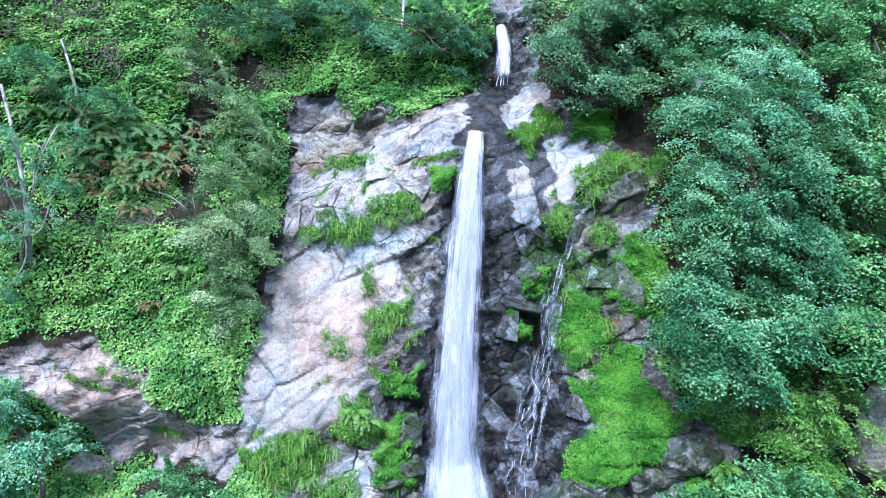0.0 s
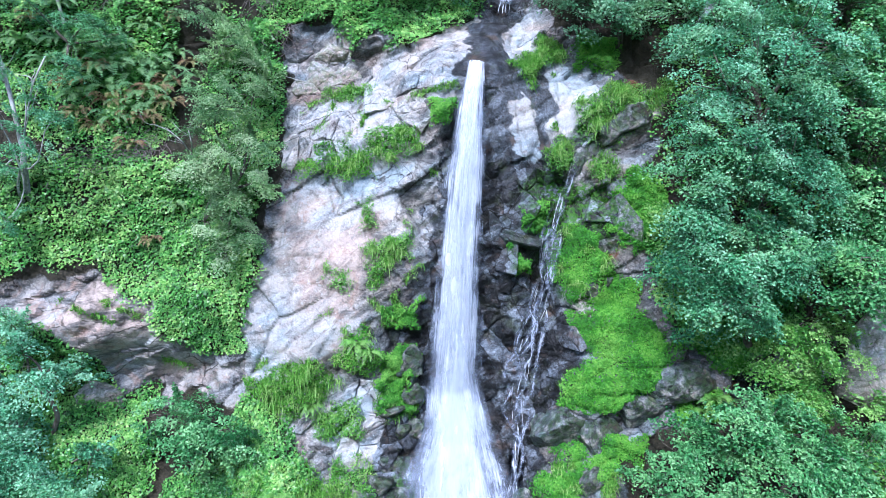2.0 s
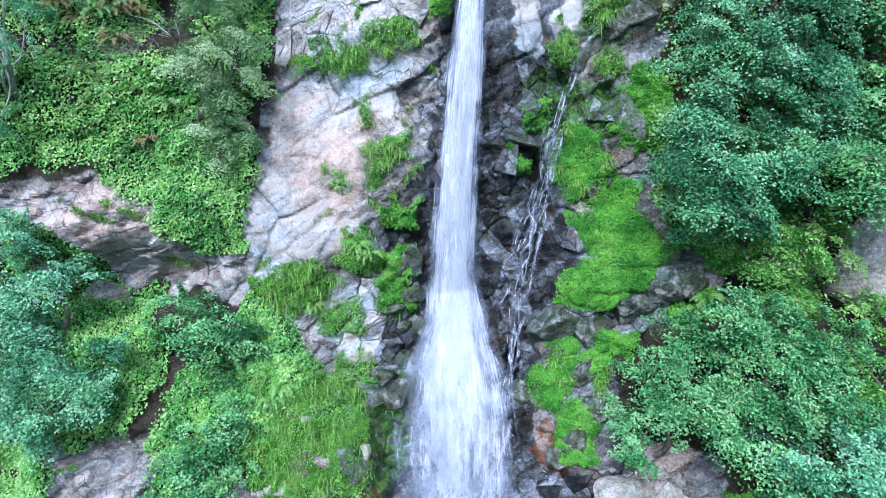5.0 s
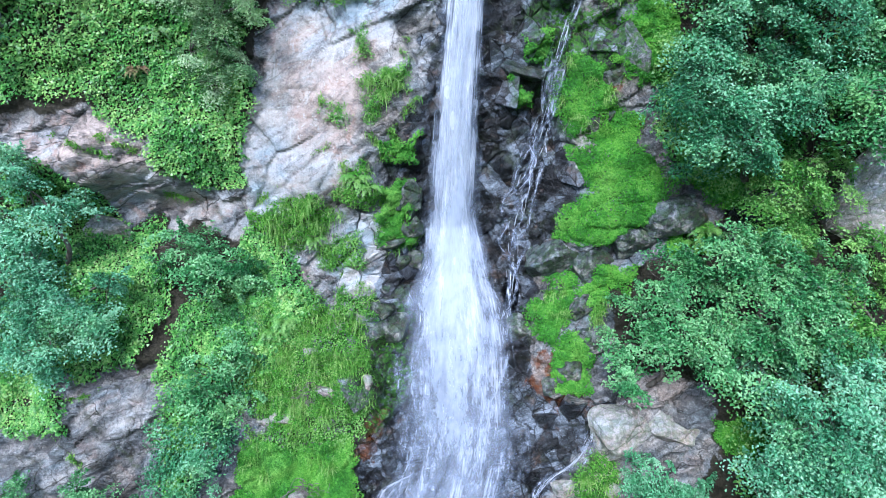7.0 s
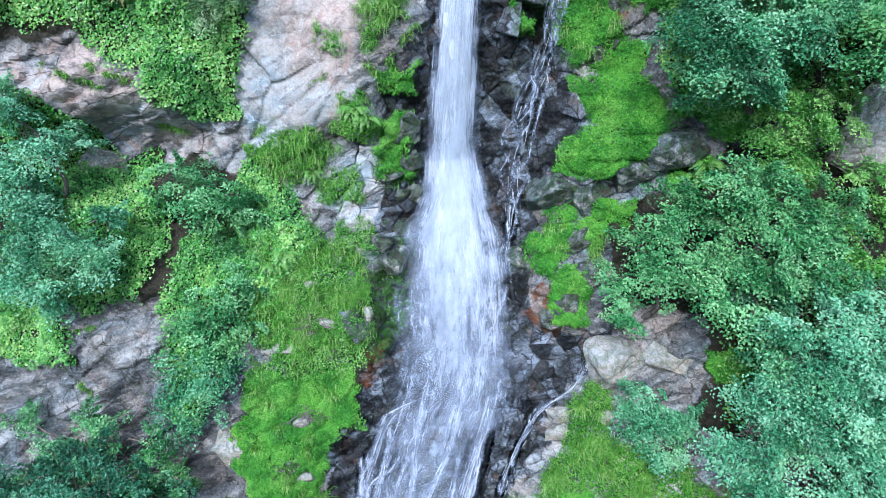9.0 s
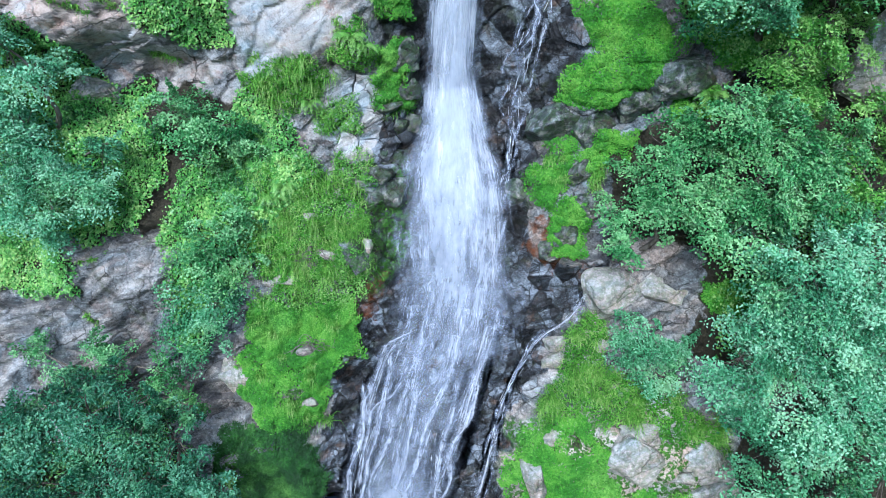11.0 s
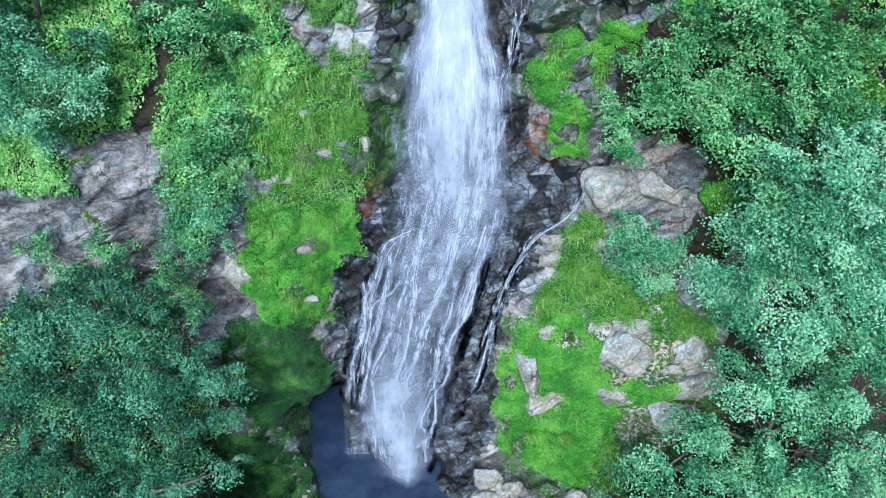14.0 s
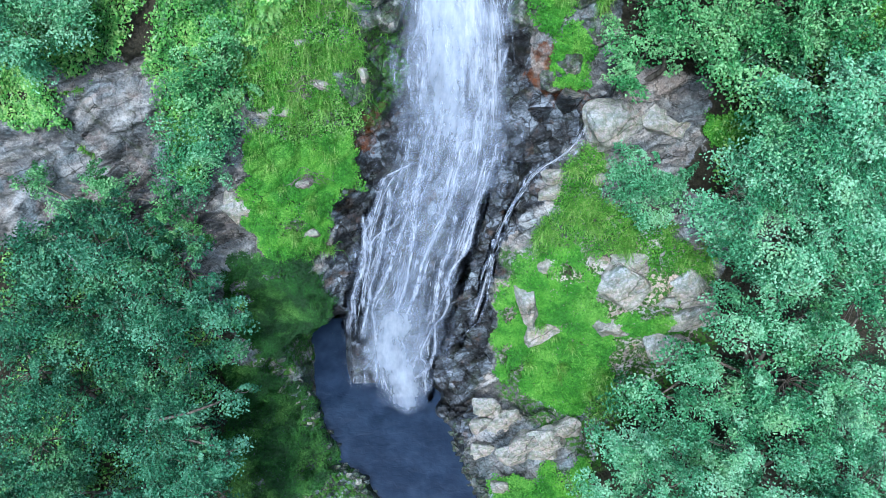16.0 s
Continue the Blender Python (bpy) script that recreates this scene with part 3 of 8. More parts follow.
region("scrub", (5.02, -6.38), (13.72, -5.4), (12.1, 5.8), (10.31, 6.5), (8.41, 4.4), (6.13, 3.13), (6.91, -1.14))
region("ivy", (-12.04, 6.88), (-10.49, 7.59), (-9.55, 9.26), (-8.37, 9.68), (-8.12, 12.14), (-9.14, 13.59), (-11.22, 13.48), (-12.41, 14.61))
region("ivy", (-5.8, 9.67), (-4.83, 10.06), (-3.84, 11.9), (-5.14, 13.79), (-7.42, 17.69), (-8.06, 13.54), (-7.47, 12.19))
region("scrub", (8.03, 13.55), (12.59, 9.62), (12.38, 16.94), (8.47, 17.6))
region("scrub", (-13.42, 18.78), (-8.14, 19.65), (-7.29, 22.63), (-8.06, 25.82), (-9.04, 29.3), (-14.69, 27.89))
region("moss", (4.53, 4.96), (5.81, 3.13), (6.52, 3.46), (6.43, 5.41), (5.09, 5.19))
region("moss", (3.63, 4.81), (4.84, 5.44), (4.74, 6.26), (3.93, 7.02), (3.45, 6.3))
region("moss", (3.92, 7.43), (5.35, 6.95), (6.71, 7.83), (6.37, 8.53), (4.87, 9.95), (3.27, 9.86), (3.43, 9.26), (4.44, 8.66), (4.15, 8.05))
region("moss", (4.74, 6.26), (5.69, 6.23), (5.5, 7.18), (4.55, 7.39))
region("moss", (-1.57, 7.14), (-0.74, 7.01), (-0.71, 7.68), (-1.49, 7.66))
region("moss", (2.21, 3.98), (2.97, 3.98), (3, 4.9), (2.3, 4.83))
region("moss", (1.88, 5.42), (2.22, 5.5), (2.8, 5.74), (2.8, 6.25), (2.3, 6.18))
region("moss", (4.03, -1.53), (5.26, -1.65), (5.21, 0.01), (4.29, -0.43))
region("moss", (6.2, 5.41), (8.05, 5.36), (9.12, 7.32), (8.6, 8.71), (7.15, 8.19))
region("moss", (-0.32, 1.29), (0.27, 1.12), (0.19, 1.71), (-0.32, 1.79))
region("moss", (-1.4, 8.53), (-0.82, 8.5), (-0.82, 9.33), (-1.32, 9.27))
region("moss", (2.66, 12.54), (3.69, 11.36), (3.83, 12.6), (3.31, 13.41), (2.89, 13.3))
region("moss", (3.39, 13.57), (4.32, 12.79), (4.46, 13.93), (3.61, 14.76))
region("moss", (4.1, 11.83), (4.84, 10.66), (5.66, 10.75), (5.18, 11.87), (4.34, 12.34))
region("moss", (3.16, 12.9), (3.85, 10.97), (4.02, 11.48), (3.49, 13.02))
region("moss", (-1.74, 8.51), (-0.8, 8.41), (-0.91, 10.57), (-1.6, 10.11))
region("moss", (6.71, 9.12), (7.99, 9.21), (7.75, 10.07), (6.79, 10.14))
region("moss", (-5.48, 16.19), (-2.75, 16.06), (-2.38, 18.17), (-5.83, 17.9))
region("moss", (-5.65, 16.44), (-2.41, 17.06), (-2.82, 18.17), (-4.07, 20.54), (-5.14, 20.02), (-6.01, 18.9))
region("moss", (2.19, 21.41), (3.1, 20.29), (3.73, 23.07), (2.52, 24.96), (1.84, 24.03))
# "sedge" marks bank grass and moss whose leaf colour carries painted tree shade.
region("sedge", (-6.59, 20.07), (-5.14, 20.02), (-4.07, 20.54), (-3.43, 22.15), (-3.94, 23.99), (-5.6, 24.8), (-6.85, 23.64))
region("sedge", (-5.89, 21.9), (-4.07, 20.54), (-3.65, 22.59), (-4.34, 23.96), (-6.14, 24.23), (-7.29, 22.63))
region("moss", (3.1, 20.29), (4.39, 20.15), (5.96, 22.86), (6.24, 25.91), (4.61, 27.2), (1.91, 25.19), (2.06, 23.13), (3.63, 23.06))
region("moss", (5.91, 22.4), (7.95, 22.11), (8.05, 22.79), (6.2, 23.29))
region("moss", (7.82, 15.16), (9.11, 15.17), (9.1, 16.06), (8, 16.39))
region("moss", (4.45, 14.33), (3.77, 13.94), (3.47, 14.33), (3.66, 14.79), (4.32, 14.69))
region("moss", (1.79, 29.5), (5.21, 28.43), (5.38, 30.12), (1.75, 30.22))
region("grass", (-5.69, 9.17), (-3.66, 8.72), (-3.01, 9.29), (-4.24, 10.15), (-5.5, 9.94))
region("grass", (-3.65, 2.56), (-2.46, 2.47), (-2.2, 3.15), (-2.95, 3.49), (-3.55, 3.15))
region("grass", (-2.38, 2.3), (-0.92, 1.88), (-0.66, 2.56), (-2.29, 2.73))
region("grass", (-2.25, 5.48), (-1.08, 4.83), (-1, 5.75), (-1.91, 6.47))
region("grass", (1.99, -0.23), (3.18, -1.88), (3.8, -0.89), (2.64, 0.51))
region("grass", (4.02, 1.11), (5.67, 0.54), (5.8, 1.29), (4.43, 2.13), (4, 1.96))
region("grass", (2.89, 2.55), (3.83, 2.13), (3.91, 2.81), (3.05, 3.22))
region("grass", (-3.53, 0.66), (-2.33, 0.28), (-2.23, 0.76), (-3.35, 0.97))
region("grass", (-3.24, 5.95), (-2.66, 6.13), (-2.73, 6.69), (-3.14, 6.6))
region("grass", (-2.44, 3.99), (-2.1, 4.16), (-2.01, 4.91), (-2.34, 4.82))
region("grass", (-2.29, 2.47), (-1.6, 2.3), (-1.6, 2.64))
region("grass", (4.5, 2.64), (5.17, 2.47), (5.31, 3.47), (4.65, 3.31))
region("grass", (-3.02, 8.35), (-2.06, 7.76), (-1.73, 8.75), (-2.05, 9.2), (-3.02, 8.82))
region("grass", (-4.3, 3.14), (-3.64, 2.98), (-3.63, 3.32), (-4.12, 3.48))
region("grass", (4.7, 1.62), (6.62, 0.21), (6.9, 0.59), (5.69, 1.96), (5.01, 2.3))
region("grass", (-1.88, 9.37), (-1.4, 9.26), (-1.39, 10.22), (-1.71, 10.18))
region("grass", (-5.85, 11.96), (-4.18, 11.51), (-2.46, 12.55), (-2.19, 14.01), (-2.42, 15.39), (-3.76, 15.63), (-5.26, 15.18), (-5.63, 13.75))
region("grass", (-3.82, 10.11), (-2.46, 9.84), (-2.38, 10.92), (-3.49, 11.02))
region("grass", (-3.16, 11.57), (-1.96, 11.69), (-2.03, 12.59), (-2.98, 12.31))
region("grass", (-5.68, 12.38), (-3.49, 12.67), (-2.27, 13.91), (-2.14, 14.77), (-2.37, 16.15), (-3.8, 16.96), (-5.29, 16.29), (-5.08, 14.2))
region("grass", (4.62, 16.41), (5.18, 16.89), (5.15, 18.43), (7.36, 19.17), (8.73, 20.01), (8.48, 20.7), (6.66, 20.74), (5.64, 19.8), (4.59, 20.34), (2.72, 20.34), (3.41, 19.25))
# Lower bank, darkened in leaf colour for the overhanging trees' shade.
region("sedge", (-7.53, 24.5), (-4.87, 25.81), (-3.77, 28.02), (-3.5, 28.72), (-4.14, 29.73), (-6.53, 30), (-7.6, 27.41))
region("grass", (5.36, 24.86), (6.2, 25.25), (6.27, 26.75), (5.21, 27.14))
# Bank grass, again with tree shade in its colour.
region("sedge", (-7.06, 20.87), (-5.72, 20.39), (-5.7, 21.93), (-6.99, 21.76))
region("mossy", (-4.23, 22.55), (-6.77, 24.63), (-7.91, 24.44), (-7.09, 30.17), (-1.39, 32.09), (-2.46, 29.47), (-3.77, 28.02), (-4.88, 26.04))
region("mossy", (1.98, 20.6), (8.87, 19.78), (9.21, 24.25), (5.33, 28.87), (2.14, 26.3))
region("mossy", (-2.45, 13.26), (-1.09, 11.99), (-1.06, 15.2), (-2.24, 16.1))
region("mossy", (2.46, 3.14), (5.31, 3.47), (5.01, 7.68), (3.45, 6.8))
region("broken", (-5.02, 1.62), (-2.84, 0.66), (-1.1, 0.39), (0.27, 0.96), (-0.24, 1.79), (-0.66, 2.81), (-1.43, 3.66), (-2.44, 3.57), (-4.96, 3.06))
region("broken", (-4.27, 9.06), (-1.59, 9.22), (-1.61, 11.55), (-2.82, 11.7), (-5.17, 10.4))
region("face", (-4.45, 3.73), (-2.44, 3.82), (-1.43, 3.66), (-1.58, 5.49), (-2.24, 6.78), (-2.71, 8.05), (-3.96, 9.09), (-5.53, 9.33), (-5.79, 6.85), (-5.05, 5.44))
region("broken", (-4.81, -1.97), (-2.76, -1.55), (-2.32, 0.57), (-4.54, 0.94))
region("basin", (-5.27, 24.47), (-4.11, 23.62), (-2.7, 23.12), (-0.34, 25.03), (0.27, 27.77), (1.02, 29.89), (1.33, 31.76), (-1.41, 31.38), (-1.95, 29.78), (-2.59, 28.95), (-3.51, 28.74), (-3.84, 27.48), (-4.48, 26.18))
region("channel", (0.62, -0.4), (1.39, -0.39), (1.53, 2.8), (1.43, 6.2), (1.41, 10.99), (-0.73, 10.82), (-0.49, 7.86), (-0.2, 4.5), (0.1, 2.47))
region("channel", (-0.64, 9.52), (1.6, 9.65), (2.22, 12.88), (2.42, 15.65), (2.19, 18.68), (-2.04, 18.51), (-1.74, 16.16), (-1.25, 13.41))
region("channel", (-1.54, 13.89), (2.27, 14.1), (2.31, 16.63), (1.89, 18.92), (1.36, 21.67), (1, 25.37), (-3.65, 25.42), (-3.33, 21.49), (-2.51, 18.69))
region("channel", (6.06, 0.86), (4.35, 1.88), (3.57, 2.81), (3.14, 4.15), (2.8, 5.49), (2.8, 6.83), (2.47, 7.87), (1.98, 9.62), (1.62, 10.98), (2.75, 10.84), (3.04, 8.82), (3.36, 7.63), (3.62, 6.13), (3.72, 4.48), (3.98, 3.14), (4.68, 2.39), (6.21, 1.29))
region("channel", (1.79, 9.83), (2.74, 9.71), (2.59, 11.37), (2.29, 13.58), (1.76, 14), (1.8, 11.47))
region("channel", (5.71, 14.49), (4.37, 15.65), (3.77, 17.1), (2.83, 17.51), (1.77, 19.29), (1.24, 21.06), (1.94, 21.03), (2.82, 18.66), (3.34, 17.87), (4.19, 17.3), (4.7, 15.97), (5.79, 15.03))
region("channel", (-2.51, 19.2), (1.94, 19.41), (1.26, 23.16), (0.27, 27.77), (-1.77, 27.52), (-3.61, 25.01))
region("slab", (0.75, -2.7), (2.0, -2.7), (2.0, 0.4), (0.3, 0.4))
region("rust", (5.7, 0.3), (6.3, 0.2), (6.3, 0.75), (5.6, 1.1))
region("rust", (8.3, 8.1), (9.9, 7.9), (9.7, 9.2), (8.8, 10.0), (8.2, 9.5))
region("rust", (4.5, 4.5), (5.3, 4.9), (5.2, 5.5), (4.4, 5.3))
region("rust", (2.9, 13.6), (3.9, 14.4), (4.6, 15.2), (3.6, 15.6), (2.8, 14.7))
region("rust", (-2.6, 15.6), (-1.9, 15.6), (-2.0, 17.2), (-2.8, 17.0))
region("ivy", (-6.6, -3.0), (-5.1, -2.3), (-4.95, 1.2), (-4.9, 2.6), (-5.9, 5.0), (-7.0, 2.0))
region("ivy", (-13.2, 11.2), (-12.0, 11.6), (-10.9, 13.6), (-10.4, 15.2), (-11.4, 15.0), (-13.0, 14.8))
region("ivy", (-17.8, -9.97), (-8.38, -12.78), (-8.09, -3.18), (-10.53, -3.27), (-15.12, -2.8))
region("ivy", (-9.16, -12.47), (2.86, -14.21), (1.46, -5.19), (-2.76, -5.42), (-5.6, -4.09), (-7.61, -3.4))
region("scrub", (3.09, -11.51), (17.75, -8.77), (15.78, -3.85), (5.85, -4.51), (3.27, -3.36))
region("scrub", (10.95, -4.65), (15.87, -4.22), (13.98, 9.89), (10.87, 6.47))
crack(0.1, 0.03, (-5.42, 7.25), (-4.32, 6.7), (-3.23, 6.2))
crack(0.16, 0.05, (-5.67, 8.9), (-4.7, 8.35), (-3.61, 7.5), (-2.75, 7), (-2.2, 6.65))
crack(0.1, 0.04, (-3.83, 9.55), (-2.85, 8.95))
crack(0.1, 0.04, (-2.29, 6.65), (-1.83, 7.15), (-1.55, 7.4))
crack(0.3, 0.07, (-1.75, 7.65), (-1.24, 7.3), (-1.44, 6.8), (-0.77, 6.05), (-0.07, 5.6))
crack(0.2, 0.06, (-2.03, 9.4), (-0.93, 9.1), (-0.32, 8.55))
crack(0.1, 0.04, (-2.81, 7.3), (-2.77, 8.3))
crack(0.08, 0.03, (-2.43, 6.8), (-2.51, 7.9))
crack(0.06, 0.02, (-3.99, 5.9), (-3.88, 6.45))
crack(0.08, 0.03, (-3.55, 8.95), (-2.31, 8.45))
crack(0.12, 0.04, (-1.56, 9.75), (-1.27, 10.55))
crack(0.22, 0.06, (-4.86, 3), (-3.63, 2.95), (-2.33, 2.8))
crack(0.12, 0.05, (-4.35, 1.35), (-3.58, 0.85))
crack(0.12, 0.04, (-4.1, 2), (-3.58, 1.85), (-3.32, 1.05))
crack(0.14, 0.04, (-2.43, 1.85), (-2.22, 1.2), (-1.28, 1))
crack(0.16, 0.04, (-1.27, 2.75), (-0.78, 3.05), (-0.3, 3.25), (0.01, 3.1))
crack(0.1, 0.03, (-0.87, 4.15), (-0.31, 3.55))
crack(0.3, 0.08, (-0.95, 4.4), (-0.47, 4.2), (0.01, 4.05))
crack(0.2, 0.05, (-0.86, 4.9), (0.01, 4.45))
crack(0.16, 0.05, (-1.28, 1), (-0.46, 0.9), (0.41, 0.7))
crack(0.1, 0.04, (-1.92, 3.05), (-1.27, 2.85))
crack(0.12, 0.04, (-2.9, 2.4), (-2.47, 1.15))
crack(0.08, 0.03, (1.31, 0.9), (2.27, 0.95))
crack(0.15, 0.05, (2.27, 2.35), (2.45, 2.9), (2.86, 2.15))
crack(0.08, 0.03, (2.07, 0.5), (2.23, 2.1))
crack(0.08, 0.03, (2.54, 0.35), (2.86, 2.15))
crack(0.08, 0.03, (-3.4, 3.3), (-3.18, 4.6))
crack(0.15, 0.06, (-2.24, 3.05), (-2.36, 4.05), (-2.12, 5))
crack(0.06, 0.02, (-4.57, 4.6), (-3.8, 4.25))
crack(0.12, 0.04, (3.47, -0.5), (3.34, 1.95))
crack(0.1, 0.03, (4.27, -0.55), (4.12, 0.95))
crack(0.3, 0.1, (-10.62, 6.6), (-9.08, 7.3), (-8.4, 8.4), (-7.63, 8.75))
crack(0.2, 0.07, (-11.33, 7.45), (-10.3, 8), (-9.8, 9.3))
crack(0.2, 0.07, (-10.25, 5.7), (-9.49, 6.65), (-8.48, 7.2))
crack(0.15, 0.05, (-6.91, 8.45), (-5.73, 9.1), (-5.23, 9.8))
crack(0.2, 0.06, (-10.91, 14.45), (-9.41, 14.15), (-8.03, 13.8))
crack(0.2, 0.07, (-10.35, 13.8), (-9.55, 15.3), (-8.03, 16.85))
crack(0.15, 0.05, (-9.44, 13.95), (-8.79, 15), (-7.9, 14.85))
crack(0.2, 0.06, (-10.65, 15.15), (-9.95, 16.3), (-8.94, 16.7))
crack(0.15, 0.05, (-3.1, 11.15), (-1.55, 10.55), (-0.69, 10.15))
crack(0.15, 0.05, (-2.23, 12.5), (-1.06, 12.3))
crack(0.15, 0.05, (-1.93, 13.45), (-1.07, 13.4))
crack(0.15, 0.05, (-1.49, 9.1), (-1.39, 10.6), (-1.58, 11.5))
crack(0.1, 0.04, (-2.42, 11.55), (-2.2, 9.75))
swell(1.95, -3.9, 0.45, 0.9, -0.3)
swell(-9.52, 7.30, 3.13, 1.29, 0.9)
swell(-9.13, 8.97, 2.41, 0.74, -1.1)
swell(-3.71, 6.75, 2.06, 2.75, 0.5)
swell(5.04, 1.45, 1.42, 0.62, 0.5)
swell(-0.75, 0.40, 1.57, 1.57, 0.35)
swell(3.13, 5.48, 0.69, 3.44, -0.35)
swell(-9.82, 15.03, 2.50, 1.54, 0.5)
swell(-4.13, 14.03, 1.61, 2.32, 0.5)
swell(2.42, -1.22, 0.73, 1.10, -0.2)
swell(5.60, 8.58, 2.12, 1.59, 0.6)
swell(5.86, 21.95, 3.41, 2.21, 0.9)
swell(-4.72, 19.43, 1.33, 2.66, 0.5)
swell(-2.81, 2.13, 1.91, 0.87, 0.4)
swell(5.25, 15.87, 1.10, 0.91, 0.5)
swell(3.84, 10.25, 1.25, 0.90, 0.5)
swell(1.30, 7.93, 0.70, 4.41, -0.3)

NET_OUT = relief(*np.meshgrid(NET_X, NET_S))
NET_OUT = 0.5 * NET_OUT + 0.5 * worn(NET_OUT, 1)
NET_WORN = worn(NET_OUT, 12)


# ---- makers ----
def mesh_of(name, verts, faces, material, parent=None, label="", smooth=False):
    """One mesh object from an array of corners and an array of triangles or quads."""
    verts, faces = np.asarray(verts, np.float32).reshape(-1, 3), np.asarray(faces, np.int32)
    me = bpy.data.meshes.new(name)
    me.vertices.add(len(verts))
    me.vertices.foreach_set("co", verts.ravel())
    n, k = faces.shape
    me.loops.add(n * k)
    me.loops.foreach_set("vertex_index", faces.ravel())
    me.polygons.add(n)
    me.polygons.foreach_set("loop_start", np.arange(0, n * k, k, dtype=np.int32))
    me.polygons.foreach_set("loop_total", np.full(n, k, np.int32))
    me.polygons.foreach_set("use_smooth", np.full(n, smooth))
    me.update(calc_edges=True)
    me.materials.append(material)
    ob = new(name, me)
    if parent is not None:
        ob.parent = parent
    if label:
        tagged(ob, label)
    return ob


def part(name, bm, material, parent, label=""):
    me = bpy.data.meshes.new(name)
    bm.to_mesh(me)
    bm.free()
    me.materials.append(material)
    ob = new(name, me)
    ob.parent = parent
    return tagged(ob, label)


def grid_faces(rows, cols):
    a = np.arange(rows * cols).reshape(rows, cols)
    return np.stack([a[:-1, :-1], a[1:, :-1], a[1:, 1:], a[:-1, 1:]], -1).reshape(-1, 4)


def unit(v):
    return v / np.maximum(np.linalg.norm(v, axis=-1, keepdims=True), 1e-9)


def put_attribute(ob, name, values):
    ob.data.attributes.new(name, "FLOAT", "POINT").data.foreach_set("value", np.asarray(values, np.float32).ravel())


def leaf_cloud(rng, at, facing, size, aspect=0.62, loose=0.6):
    """Corners and faces of folded leaf blades at the points, turned roughly to face that way."""
    n = len(at)
    nrm = unit(facing + loose * rng.normal(size=(n, 3)))
    along = unit(np.cross(nrm, rng.normal(size=(n, 3))))
    side = np.cross(nrm, along)
    size = np.broadcast_to(size, n)[:, None]
    half = size * aspect * 0.5
    lift = 0.16 * size * nrm
    mid = at + along * size * 0.06
    v = np.stack([at - along * size * 0.5, mid + side * half + lift, at + along * size * 0.5 - lift * 0.6, mid - side * half + lift], 1)
    return v.reshape(-1, 3), np.arange(4 * n).reshape(n, 4)


def leaf_points(rng, at, facing, size, aspect=0.7, loose=0.6):
    """Corners and faces of small pointed leaves."""
    n = len(at)
    nrm = unit(facing + loose * rng.normal(size=(n, 3)))
    along = unit(np.cross(nrm, rng.normal(size=(n, 3))))
    side = np.cross(nrm, along)
    size = np.broadcast_to(size, n)[:, None]
    half = size * aspect * 0.55
    back = at - along * size * 0.3
    v = np.stack([back - side * half, back + side * half, at + along * size * 0.6 - nrm * size * 0.15], 1)
    return v.reshape(-1, 3), np.arange(3 * n).reshape(n, 3)


def blade_cloud(rng, at, up, length, width, droop=0.6):
    """Corners and faces of bent grass blades."""
    n = len(at)
    way = unit(up + 0.55 * rng.normal(size=(n, 3)))
    side = unit(np.cross(way, rng.normal(size=(n, 3)))) * (width * rng.uniform(0.6, 1.3, (n, 1)))
    length = length * rng.uniform(0.5, 1.25, (n, 1))
    mid = at + way * length * 0.55
    tip = at + way * length * 0.9 + np.array([0, -0.12, -droop]) * length * rng.uniform(0.2, 0.9, (n, 1))
    v = np.stack([at - side, at + side, mid + side * 0.8, mid - side * 0.8, tip + side * 0.15, tip - side * 0.15], 1)
    base = 6 * np.arange(n)[:, None]
    f = np.concatenate([base + np.array([0, 1, 2, 3]), base + np.array([3, 2, 4, 5])])
    return v.reshape(-1, 3), f


def tubes(paths, sides=6):
    """Corners and faces of tapered limbs: each path is points (n, 3) and radii (n)."""
    vs, fs, base = [], [], 0
    ring = 2 * math.pi * np.arange(sides) / sides
    for pts, rad in paths:
        pts, rad = np.asarray(pts, float), np.asarray(rad, float)
        way = unit(np.gradient(pts, axis=0))
        a = unit(np.cross(way, np.array([0.31, 0.82, 0.47])))
        b = np.cross(way, a)
        v = pts[:, None] + rad[:, None, None] * (np.cos(ring)[None, :, None] * a[:, None] + np.sin(ring)[None, :, None] * b[:, None])
        n = len(pts)
        g = base + np.arange(n * sides).reshape(n, sides)
        h = np.roll(g, -1, 1)
        fs.append(np.stack([g[:-1], h[:-1], h[1:], g[1:]], -1).reshape(-1, 4))
        vs.append(v.reshape(-1, 3))
        base += n * sides
    return np.concatenate(vs), np.concatenate(fs)


def limb(rng, a, b, r0, r1, bend=0.12, n=7):
    a, b = np.asarray(a, float), np.asarray(b, float)
    t = np.linspace(0, 1, n)[:, None]
    off = rng.normal(size=(2, 3)) * bend * np.linalg.norm(b - a)
    p = a + (b - a) * t + np.sin(math.pi * t) * off[0] + np.sin(2 * math.pi * t) * off[1] * 0.4
    return p, r0 + (r1 - r0) * t[:, 0]


